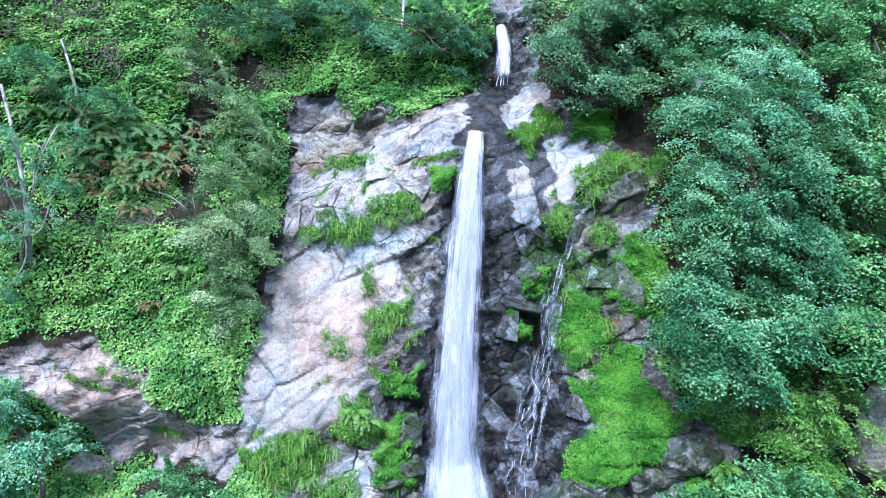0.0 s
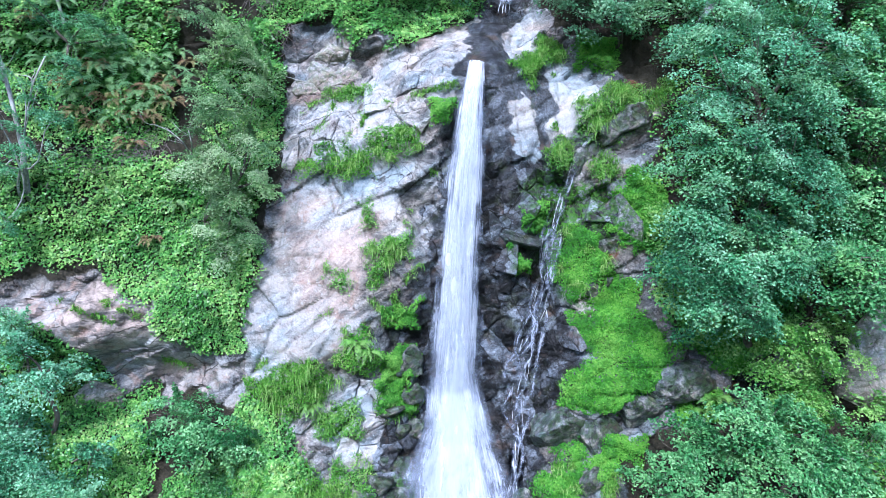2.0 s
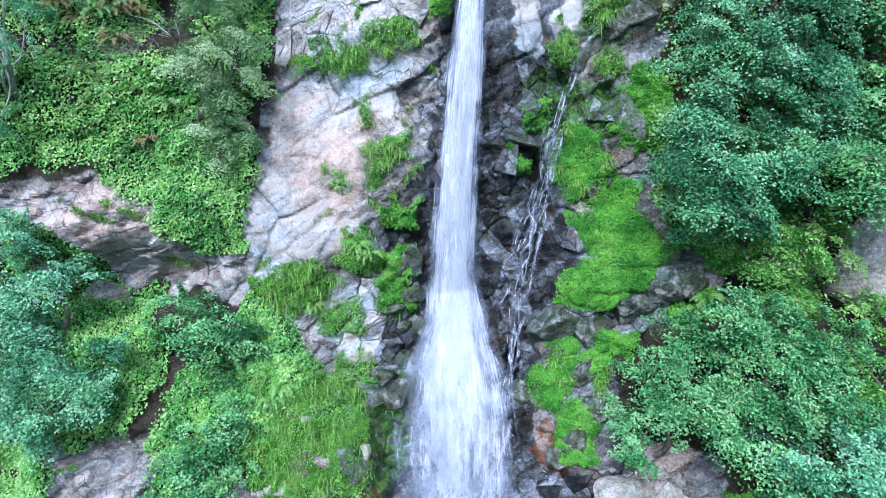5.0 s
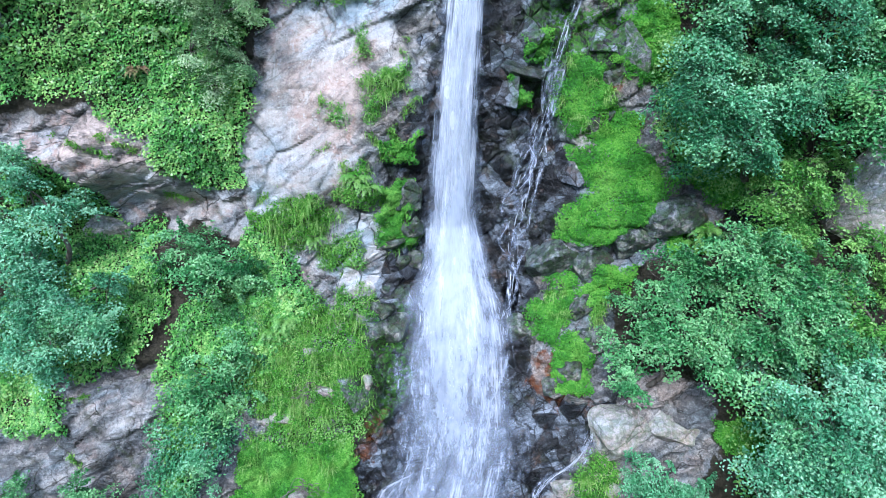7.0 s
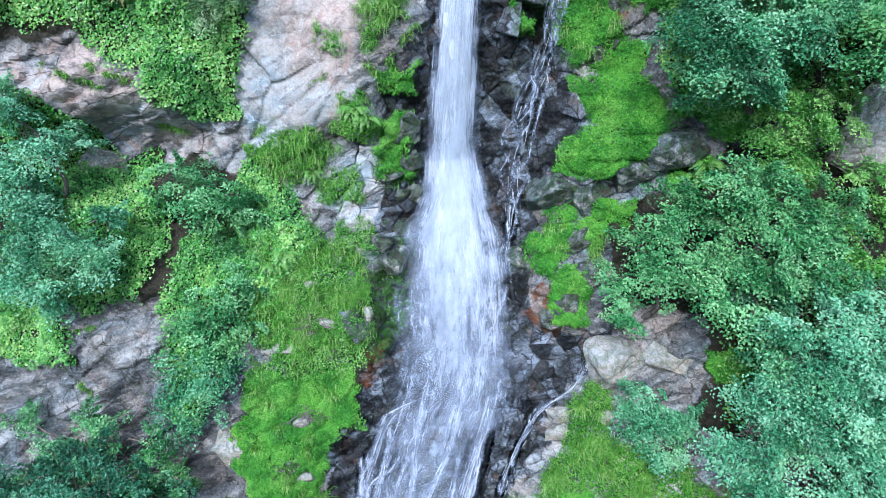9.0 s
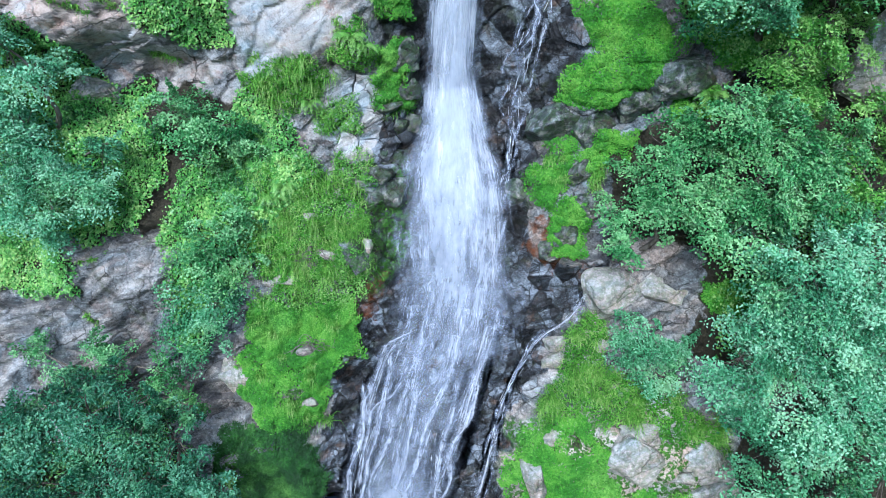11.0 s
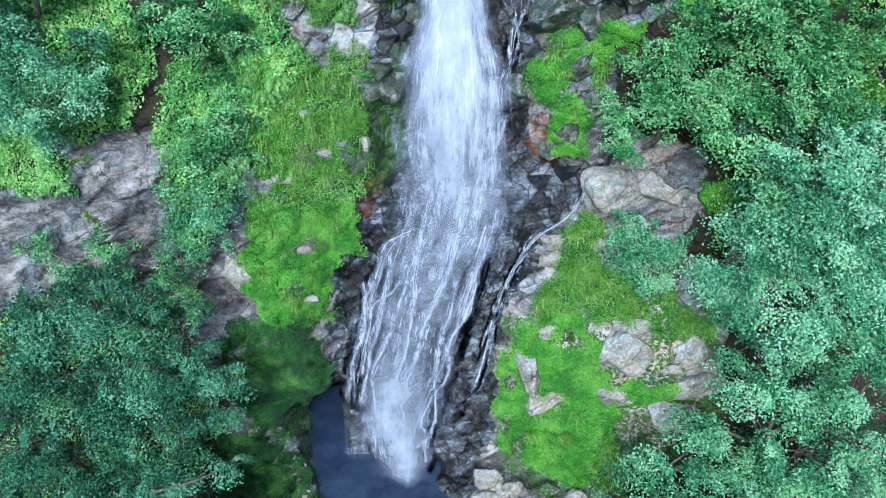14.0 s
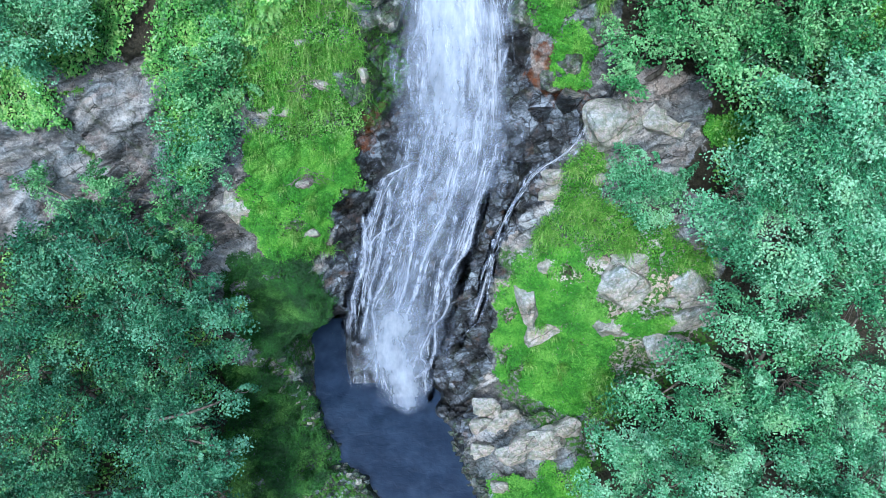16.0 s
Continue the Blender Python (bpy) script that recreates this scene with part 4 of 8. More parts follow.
# ---- the gorge wall ----
def build_gorge():
    gx, gs = np.meshgrid(NET_X, NET_S)
    p, n = ground(gx, gs)
    ob = mesh_of("gorge_wall", p, grid_faces(len(NET_S), len(NET_X)), ROCK, smooth=False)
    tagged(ob, "fractured grey and pinkish rock wall of a wooded gorge", "cliff", kind="structure")
    under = cover(("ivy", "scrub", "litter"), gx, gs, 0.4)
    wild = np.maximum(np.interp(np.abs(gx), [15, 18], [0, 1]), np.interp(gs, [-12, -9, 28, 40], [1, 0, 0, 1]))
    put_attribute(ob, "pale", cover(("pale",), gx, gs, 0.3))
    put_attribute(ob, "tone", shades(gx, gs))
    put_attribute(ob, "seam", seams(gx, gs))
    put_attribute(ob, "wet", cover(("wet",), gx, gs, 0.3) * (1 - 0.18 * cover(("slab",), gx, gs, 0.4)) * (1 - 0.9 * cover(("pale",), gx, gs, 0.2)))
    put_attribute(ob, "pink", cover(("pink",), gx, gs, 0.8))
    put_attribute(ob, "rust", cover(("rust",), gx, gs, 0.9))
    put_attribute(ob, "plain", np.maximum(cover(("slab",), gx, gs, 0.5), 0.75 * cover(("face",), gx, gs, 0.8)))
    gaps = cover(("grass", "moss", "sedge"), gx, gs, 0.4) * np.exp(-cushions(gx, gs) / 0.07)
    put_attribute(ob, "soil", np.maximum(np.maximum(under, wild * 0.9), gaps) * 0.95)
    put_attribute(ob, "moss", np.maximum(cover(("moss", "grass", "sedge", "mossy"), gx, gs, 0.3), wild))
    return ob


GORGE = build_gorge()


# ---- the joints of the rock: angular blocks of the wall, with open seams between them ----
def clipped(poly, point, way):
    """The part of a convex outline on the near side of a line."""
    side = (poly - point) @ way
    out = []
    for a, b, p, q in zip(poly, np.roll(poly, -1, 0), side, np.roll(side, -1)):
        if p <= 0:
            out.append(a)
        if (p < 0 < q) or (q < 0 < p):
            out.append(a + (b - a) * p / (p - q))
    return np.array(out)


def block_outlines(rng, size, stretch, box, want, drop):
    """Outlines (in x, s) of the blocks that fill the box where want(x, s) holds."""
    c, d = math.cos(radians(30)), math.sin(radians(30))
    turn = np.array([[c, -d], [d, c]])
    far = 0.75 * math.hypot(box[1] - box[0], box[3] - box[2])
    gu, gv = np.meshgrid(np.arange(-far, far, stretch), np.arange(-far, far, 1.0))
    seeds = np.stack([gu.ravel(), gv.ravel()], 1) + rng.uniform(-0.42, 0.42, (gu.size, 2)) * np.array([stretch, 1.0])
    seeds[:, 0] += 0.5 * stretch * (np.round(gv.ravel()) % 2)
    seeds = seeds * size
    world_ = seeds @ turn + np.array([(box[0] + box[1]) / 2, (box[2] + box[3]) / 2])
    keep = (world_[:, 0] > box[0] - 1) & (world_[:, 0] < box[1] + 1) & (world_[:, 1] > box[2] - 1) & (world_[:, 1] < box[3] + 1)
    keep &= rng.random(len(seeds)) > drop
    seeds, world_ = seeds[keep], world_[keep]
    good = want(world_[:, 0], world_[:, 1])
    r = 3.0 * size * stretch
    for i in np.nonzero(good)[0]:
        poly = seeds[i] + np.array([(-r, -r), (r, -r), (r, r), (-r, r)])
        gap = seeds - seeds[i]
        dist = np.hypot(*gap.T)
        for j in np.argsort(dist)[1:22]:
            poly = clipped(poly, (seeds[i] + seeds[j]) / 2, gap[j] / dist[j])
            if len(poly) < 3:
                break
        if len(poly) >= 3:
            yield poly @ turn + (world_[i] - seeds[i] @ turn)


def block_mesh(rng, outline, stand, joint, bevel, rough, lean):
    """Corners (x, s, height) and triangles of one block with chipped edges."""
    mid = outline.mean(0)
    pts = []
    for a, b in zip(outline, np.roll(outline, -1, 0)):
        k = max(1, int(np.hypot(*(b - a)) / 0.16))
        for t in np.arange(k) / k:
            pts.append(a + (b - a) * t)
    pts = np.array(pts)
    reach = np.hypot(*(pts - mid).T)[:, None]
    way = (pts - mid) / np.maximum(reach, 1e-6)
    n = len(pts)
    chip = np.abs(rng.normal(size=(n, 1))) * rough
    rings = []
    tilt = rng.normal(size=2) * lean
    for pull, drop in ((joint, 0.32), (joint + chip * 0.5, bevel), (joint + bevel * 1.2 + chip, 0.0), (None, 0.0)):
        q = pts - way * pull if pull is not None else mid + (pts - mid) * 0.45 + rng.normal(size=(n, 2)) * 0.02
        h = stand - drop + (q - mid) @ tilt + (rng.normal(size=n) * rough * 0.35 if drop < 0.3 else 0)
        rings.append(np.concatenate([q, np.reshape(h, (-1, 1))], 1))
    v = np.concatenate(rings + [np.array([[*mid, stand + rng.normal() * rough]])])
    i, j = np.arange(n), (np.arange(n) + 1) % n
    f = [np.stack([a * n + i, a * n + j, (a + 1) * n + j], 1) for a in range(3)] + [np.stack([a * n + i, (a + 1) * n + j, (a + 1) * n + i], 1) for a in range(3)]
    f.append(np.stack([3 * n + i, 3 * n + j, 0 * i + 4 * n], 1))
    return v, np.concatenate(f)


def build_blocks():
    rng = np.random.default_rng(12)
    found = []

    def bare(x, s):
        return (cover(("ivy", "scrub", "grass", "moss", "sedge", "litter", "channel", "basin"), x, s, 0.3) < 0.5) & (s > -5.5) & (s < 26.6) & ~((x > 0.2) & (x < 3.0) & (s < 0.6))

    def damp(x, s):
        return cover(("wet",), x, s, 0.3) * (1 - cover(("slab",), x, s, 0.3)) > 0.5

    def smooth(x, s):
        return cover(("broken",), x, s, 0.3) > 0.5

    box = (-14.5, 14.5, -5.5, 27.0)
    for size, stretch, drop, pick, stand, joint, bevel, rough, lean in (
        (0.72, 2.0, 0.3, lambda x, s: bare(x, s) & damp(x, s), (-0.02, 0.17), 0.008, 0.025, 0.022, 0.17),
        (0.3, 2.2, 0.55, lambda x, s: bare(x, s) & damp(x, s), (0.0, 0.2), 0.008, 0.02, 0.02, 0.26),
        (0.42, 1.9, 0.45, lambda x, s: bare(x, s) & smooth(x, s) & ~damp(x, s), (0.02, 0.1), 0.0, 0.03, 0.045, 0.1),
    ):
        for outline in block_outlines(rng, size, stretch, box, pick, drop):
            if (cover(("channel",), outline[:, 0], outline[:, 1], 0.3) > 0.5).any():
                continue
            v, f = block_mesh(rng, outline, rng.uniform(*stand), joint, bevel, rough, lean)
            found.append((v, f, rng.random()))
    every = np.concatenate([v for v, _, _ in found])
    x, s = every[:, 0], every[:, 1]
    n = np.stack([0 * x, np.interp(s, RUN, OUT_Y), np.interp(s, RUN, OUT_Z)], -1)
    low = worn(NET_OUT, 4)
    place = slope(x, s) + n * (net_lookup(low, x, s) + every[:, 2])[:, None]
    masks = {"pale": cover(("pale",), x, s, 0.6), "pink": cover(("pink",), x, s, 0.8), "moss": 0.7 * cover(("moss", "grass", "sedge", "mossy"), x, s, 0.3)}
    masks["wet"] = cover(("wet",), x, s, 0.3) * (1 - 0.35 * cover(("slab",), x, s, 0.4))
    start, rest, count = 0, [], 0
    order = []
    for v, f, tone in found:
        end = start + len(v)
        order.append((abs(v[:, 0].mean() - 1.0) + 0.15 * abs(v[:, 1].mean() - 10), start, end, f, tone))
        start = end
    order.sort(key=lambda o: o[0])
    for k, (_, a, b, f, tone) in enumerate(order):
        if k < 300:
            ob = mesh_of("rock_block", place[a:b], f, ROCK, GORGE)
            for key, m in masks.items():
                put_attribute(ob, key, m[a:b])
            put_attribute(ob, "tone", np.full(b - a, tone))
        else:
            rest.append((a, b, f, tone))
    if not rest:
        return
    base, fs, pick, tones = 0, [], [], []
    for a, b, f, tone in rest:
        fs.append(f + base)
        pick.append(np.arange(a, b))
        tones.append(np.full(b - a, tone))
        base += b - a
    pick = np.concatenate(pick)
    ob = tagged(mesh_of("rock_rubble", place[pick], np.concatenate(fs), ROCK, GORGE), kind="stuff")
    for key, m in masks.items():
        put_attribute(ob, key, m[pick])
    put_attribute(ob, "tone", np.concatenate(tones))


# ---- ground cover ----
def spots(rng, outline, per_metre, fade=0.3):
    lo, hi = outline.min(0) - 0.2, outline.max(0) + 0.2
    n = int(per_metre * np.prod(hi - lo))
    x, s = rng.uniform(lo[0], hi[0], n), rng.uniform(lo[1], hi[1], n)
    keep = inside(outline, *ragged(x, s), fade) > rng.uniform(0.05, 0.95, n)
    return x[keep], s[keep]


def ground_cover():
    rng = np.random.default_rng(5)
    for kind, outline in REGIONS:
        if kind in ("ivy", "scrub"):
            x, s = spots(rng, outline, 960 if kind == "ivy" else 240, 0.5)
            p, n = ground(x, s)
            lump = 0.5 + rough_noise(x * 1.3, s * 1.3, 81, 3)
            thin = rough_noise(x * 0.8, s * 0.8, 91, 3) > rng.uniform(-0.75, -0.25, len(x))
            p, n, lump = p[thin], n[thin], lump[thin]
            p = p + n * (0.04 + 0.38 * lump * rng.uniform(0.35, 1, len(p)))[:, None]
            v, f = leaf_points(rng, p, n + np.array([0, -0.1, 0.45]), rng.uniform(0.045, 0.1, len(p)), 0.95, 0.45)
            tagged(mesh_of("ivy", v, f, LEAF_IVY), "dense green ivy hanging over the rock", "ivy", "ivy on the gorge wall", "stuff")
        elif kind in ("moss", "sedge"):
            x, s = spots(rng, outline, 2900)
            bald = (rough_noise(x * 1.1, s * 1.1, 131, 3) > rng.uniform(-0.5, -0.2, len(x))) & (cushions(x, s) > rng.uniform(-0.03, 0.06, len(x)))
            x, s = x[bald], s[bald]
            p, n = ground(x, s)
            lump = (0.5 + rough_noise(x * 2.4, s * 2.4, 101, 3)).clip(0, 1)
            p = p + n * (0.02 + 0.16 * lump * rng.uniform(0.5, 1, len(p)))[:, None]
            v, f = leaf_points(rng, p, n + np.array([0, -0.1, 0.5]), rng.uniform(0.04, 0.075, len(p)), 0.85, 0.5)
            # Same growth as moss; the darker leaves stand in for tree shade.
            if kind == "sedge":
                tagged(mesh_of("sedge", v, f, LEAF_BANK_SHADE), "low grass and moss on the bank, tree shade put into its dark green", "sedge", "sedge on the bank", "stuff")
            else:
                tagged(mesh_of("moss", v, f, LEAF_MOSS), "bright green moss and small-leaved herbs on wet rock", "moss", "moss cushions", "stuff")
        elif kind == "grass":
            x, s = spots(rng, outline, 1000)
            tuft = 0.62 + 1.5 * rough_noise(x * 1.5, s * 1.5, 111, 3)
            good = (tuft > 0.2) & (cushions(x, s) > rng.uniform(0.0, 0.12, len(x)))
            x, s, tuft = x[good], s[good], tuft[good].clip(0.3, 1.4)
            p, n = ground(x, s)
            v, f = blade_cloud(rng, p, n * 0.5 + np.array([0, -0.25, 0.75]), 0.27 * tuft[:, None], 0.009)
            ob = mesh_of("grass", v, f, LEAF_GRASS)
            tagged(ob, "long drooping green grass on a rock ledge", "grass", "grass on the ledges", "stuff")
            x, s = spots(rng, outline, 500)
            p, n = ground(x, s)
            p = p + n * rng.uniform(0.02, 0.12, (len(p), 1))
            v, f = leaf_cloud(rng, p, n + np.array([0, -0.1, 0.5]), rng.uniform(0.04, 0.085, len(p)), 0.7, 0.6)
            tagged(mesh_of("herb_layer", v, f, LEAF_BRIGHT if rng.random() < 0.5 else LEAF_MOSS), "low leafy herbs between the grass", "herbs", "herbs on the ledges", "stuff")


ground_cover()


def seam_plants():
    """Small tufts of grass and moss that root in the wider joints of the rock."""
    rng = np.random.default_rng(77)
    for depth, width, line in CRACKS:
        if width < 0.04 or rng.random() < 0.25:
            continue
        t = rng.random(int(260 * np.hypot(*np.diff(line, axis=0).T).sum()))
        k = np.linspace(0, 1, len(line))
        x, s = np.interp(t, k, line[:, 0]) + rng.normal(size=len(t)) * 0.05, np.interp(t, k, line[:, 1]) + rng.normal(size=len(t)) * 0.05
        grows = rough_noise(x * 1.4, s * 1.4, 181, 3) > 0.02
        if grows.sum() < 12:
            continue
        p, n = ground(x[grows], s[grows])
        v, f = blade_cloud(rng, p, n * 0.6 + np.array([0, -0.2, 0.6]), 0.17, 0.012, 0.8)
        tagged(mesh_of("grass", v, f, LEAF_GRASS), "short green grass rooted in a joint of the rock", "grass", "grass in the joints", "stuff")


seam_plants()


# ---- water ----
def course(points, n):
    """A smooth course through (x, s, width, lift) points: places, sides, ways out, half widths."""
    c = np.array(points, float)
    k = np.concatenate([[0], np.cumsum(np.hypot(np.diff(c[:, 0]), np.diff(c[:, 1])))])
    t = np.linspace(0, k[-1], n)
    v = np.stack([np.interp(t, k, c[:, i]) for i in range(4)], 1)
    w = max(3, n // (2 * len(c)))
    pad = np.pad(v, ((w, w), (0, 0)), "edge")
    v = np.stack([np.convolve(pad[:, i], np.ones(2 * w + 1) / (2 * w + 1), "valid") for i in range(4)], 1)
    return t, v


def water_sheet(name, material, points, label, parent, across=17, step=0.09, wave=0.05, seed=1, stretch=5.0, thin=1.0, fade=(0.4, 0.4), soft=2.4):
    length = sum(math.hypot(b[0] - a[0], b[1] - a[1]) for a, b in zip(points, points[1:]))
    rows = max(8, int(length / step))
    t, v = course(points, rows)
    u = np.linspace(-1, 1, across)
    x = v[:, 0:1] + u * v[:, 2:3]
    s = np.broadcast_to(v[:, 1:2], x.shape)
    hug = np.clip(1 - v[:, 3:4] / 0.5, 0, 1)
    p, n = water_bed(x, s)
    smooth = slope(x, s) + n * 0.1
    p = p * hug[..., None] + smooth * (1 - hug[..., None])
    swellup = v[:, 3:4] * (1 - 0.5 * u * u) + 0.04 + wave * (rough_noise(x * 3, s * 0.6, seed, 3) + 0.3)
    p = p + n * swellup[..., None]
    ob = mesh_of(name, p, grid_faces(rows, across), material, parent, label, True)
    uv = ob.data.uv_layers.new(name="flow")
    co = np.stack([u * np.mean(v[:, 2]) * stretch + 0.15 * x, t[:, None] * 0.55 + 0 * x], -1).reshape(-1, 2)
    loops = np.zeros(len(ob.data.loops), np.int32)
    ob.data.loops.foreach_get("vertex_index", loops)
    uv.data.foreach_set("uv", co[loops].astype(np.float32).ravel())
    ends = np.minimum(1, np.minimum(t / fade[0], (t[-1] - t) / fade[1]))[:, None]
    along = np.interp(v[:, 1], *thin) if isinstance(thin, tuple) else np.linspace(1, thin, rows)
    edge = np.abs(u[None, :] + 0.30 * rough_noise(u[None, :] * 0.8 + 0 * x, s * 0.9, seed + 40, 5))
    dense = (1.35 * (1 - edge ** soft) - 0.35) * (0.3 + 0.7 * ends) * along[:, None] - 0.6 * (1 - ends)
    if material == WATER_MIST:
        dense = dense - 0.8 * np.abs(u[None, :]) ** 4 - 0.8 * (1 - ends)
    put_attribute(ob, "dense", dense)
    bm = bmesh.new()
    bm.from_mesh(ob.data)
    flat = dense.ravel()
    bmesh.ops.delete(bm, geom=[f for f in bm.faces if max(flat[v.index] for v in f.verts) < (-0.22 if material != WATER_MIST else -9.0)], context="FACES")
    bm.to_mesh(ob.data)
    bm.free()
    return ob


def water_threads(name, points, count, label, parent, seed, wide=0.03, spread=1.0, long=(0.8, 3.0), lift=0.06):
    """Bright foam threads riding on a course."""
    rng = np.random.default_rng(seed)
    t, v = course(points, 400)
    vs, fs, m = [], [], 14
    for k in range(count):
        t0 = rng.uniform(-0.5, t[-1] - 0.3)
        tt = np.linspace(max(0, t0), min(t[-1], t0 + rng.uniform(*long)), m)
        cx, cs, cw, cl = (np.interp(tt, t, v[:, i]) for i in range(4))
        u = rng.normal() * 0.42 * spread
        u = u if abs(u) < 0.75 else rng.uniform(-0.7, 0.7)
        x = cx + u * cw + 0.06 * rough_noise(tt * 1.5 + 50 * k, tt * 0, 7, 2)
        p, n = water_bed(x, cs)
        hug = np.clip(1 - cl / 0.5, 0, 1)[:, None]
        p = p * hug + (slope(x, cs) + n * 0.1) * (1 - hug) + n * (cl * (1 - 0.5 * u * u) + lift + rng.uniform(0, 0.06))[:, None]
        w = wide * rng.uniform(0.3, 1.2) * np.sin(np.linspace(0.12, math.pi - 0.12, m)) ** 0.7
        side = np.array([1.0, 0, 0])
        a, b, c = p - side * w[:, None], p + side * w[:, None], p + n * (w * 0.7)[:, None]
        vs.append(np.stack([a, c, b], 1).reshape(-1, 3))
        g = 3 * m * k + 3 * np.arange(m - 1)[:, None]
        fs.append(np.concatenate([g + np.array([0, 1, 4, 3]), g + np.array([1, 2, 5, 4])]))
    return tagged(mesh_of(name, np.concatenate(vs), np.concatenate(fs), FOAM, parent, label, True), kind="stuff")


def braid(points, count, wide, seed, parent, sway=0.8, lift=0.06, material=None):
    """Narrow white strands that wander over a course, part and meet again."""
    rng = np.random.default_rng(seed)
    c = np.array(points, float)
    k = np.concatenate([[0], np.cumsum(np.hypot(np.diff(c[:, 0]), np.diff(c[:, 1])))])
    for i in range(count):
        a = rng.uniform(0, 0.35) * k[-1] if i else 0.0
        b = k[-1] * (rng.uniform(0.65, 1.0) if i else 1.0)
        t = np.arange(a, b, 0.22)
        x, s_, w, l = (np.interp(t, k, c[:, j]) for j in range(4))
        u = rng.uniform(-0.45, 0.45) + sway * 1.5 * rough_noise(t * 0.75 + 31 * i, t * 0 + seed, 3, 3)
        grow = wide * (0.7 + 0.9 * np.clip(rough_noise(t * 1.1, t * 0 + 9 * i, seed, 2) + 0.4, 0, 1))
        line = [tuple(q) for q in np.stack([x + np.clip(u, -1, 1) * w, s_, grow, l + lift], 1)]
        water_sheet("strand", material or WATER_BRAID, line, "", parent, 11, 0.06, 0.05, seed + 7 * i, 9.0, 1.0, (0.5, 0.6), 1.2)


# ---- trees and bushes ----
def tree(name, label, category, blobs, root, leaf, bark=BARK, size=0.12, clump=0.42, fill=1.0, seed=1, group="", stem=0.09, flat=0.55):
    """A tree: a bent tapered trunk, limbs to each mass of the crown, twigs with clumps of leaves."""
    size = size * 0.6 if size > 0.1 else size * 0.85
    rng = np.random.default_rng(seed)
    thing = new(name)
    root = ground(np.array([root[0]]), np.array([root[1]]))[0][0]
    thing.location = root
    blobs = np.array(blobs, float)
    mean = (blobs[:, :3] * blobs[:, 3:] ** 2).sum(0) / (blobs[:, 3] ** 2).sum()
    fork = root + (mean - root) * 0.55
    trunk, limbs = [limb(rng, root - 0.25 * unit(mean - root), fork, stem, stem * 0.6, 0.08, 9)], []
    vs, fs, base, boughs, tints = [], [], 0, [], []
    for bx, by, bz, r in blobs:
        c = np.array([bx, by, bz])
        boughs.append(limb(rng, fork, c, stem * 0.5, stem * 0.18, 0.1))
        n = max(6, int(13 * fill * max(1.0, r / 0.9) ** 1.3))
        d = unit(rng.normal(size=(n, 3)))
        d[:, 1] -= 0.4
        d[:, 2] += 0.3
        d = unit(d)
        at = c + d * r * rng.uniform(0.35, 1.12, (n, 1))
        for q in at:
            limbs.append(limb(rng, c, q, stem * 0.14, stem * 0.05, 0.12, 5))
        for q, o in zip(at, d):
            wide = clump * 0.78 * rng.uniform(0.5, 1.5) * min(1.3, max(0.6, r / 0.9))
            k = int(0.95 * math.pi * wide ** 2 / (0.3 * size ** 2))
            rad = wide * np.sqrt(rng.random(k)) * (1 + 0.35 * np.sin(rng.uniform(0, 6) + 3 * rng.random(k)))
            ang = rng.uniform(0, 2 * math.pi, k)
            tip = unit(o * np.array([1, 1, 0.3]) + np.array([0, -0.2, 0.0]))
            lift = unit(np.array([0, -0.15, 1.0]) + o * 0.55 + rng.normal(size=3) * 0.15)
            e1 = unit(np.cross(lift, np.array([0.3, 0.2, 0.9])) + tip * 0.4)
            e2 = np.cross(lift, e1)
            lp = q + np.outer(rad * np.cos(ang) * 1.25, e1) + np.outer(rad * np.sin(ang) * 0.85, e2)
            lp = lp + np.outer(rng.normal(size=k) * wide * 0.16 * flat / 0.55, lift) - np.array([0, 0, 0.35]) * (rad ** 2 / wide)[:, None]
            v, f = leaf_cloud(rng, lp, np.broadcast_to(lift, lp.shape), size * rng.uniform(0.6, 1.25, k), 0.66, 0.42)
            vs.append(v)
            fs.append(f + base)
            base += len(v)
            tints.append(np.full(len(v), rng.normal() * 0.17 + rng.choice((0.0, 0.0, 0.12)) - 0.01))
    v, f = tubes(trunk, 8)
    main = mesh_of("trunk", v - root, f, bark, thing, "", True)
    for b in boughs:
        v, f = tubes([b], 6)
        mesh_of("limb", v - root, f, bark, main, "", True)
    crown = tagged(mesh_of("crown", np.concatenate(vs) - root, np.concatenate(fs), leaf, thing), kind="stuff")
    put_attribute(crown, "clump", np.concatenate(tints))
    v, f = tubes(limbs, 4)
    tagged(mesh_of("branchwork", v - root, f, bark, crown, "", True), kind="stuff")
    return tagged(thing, label, category, group)


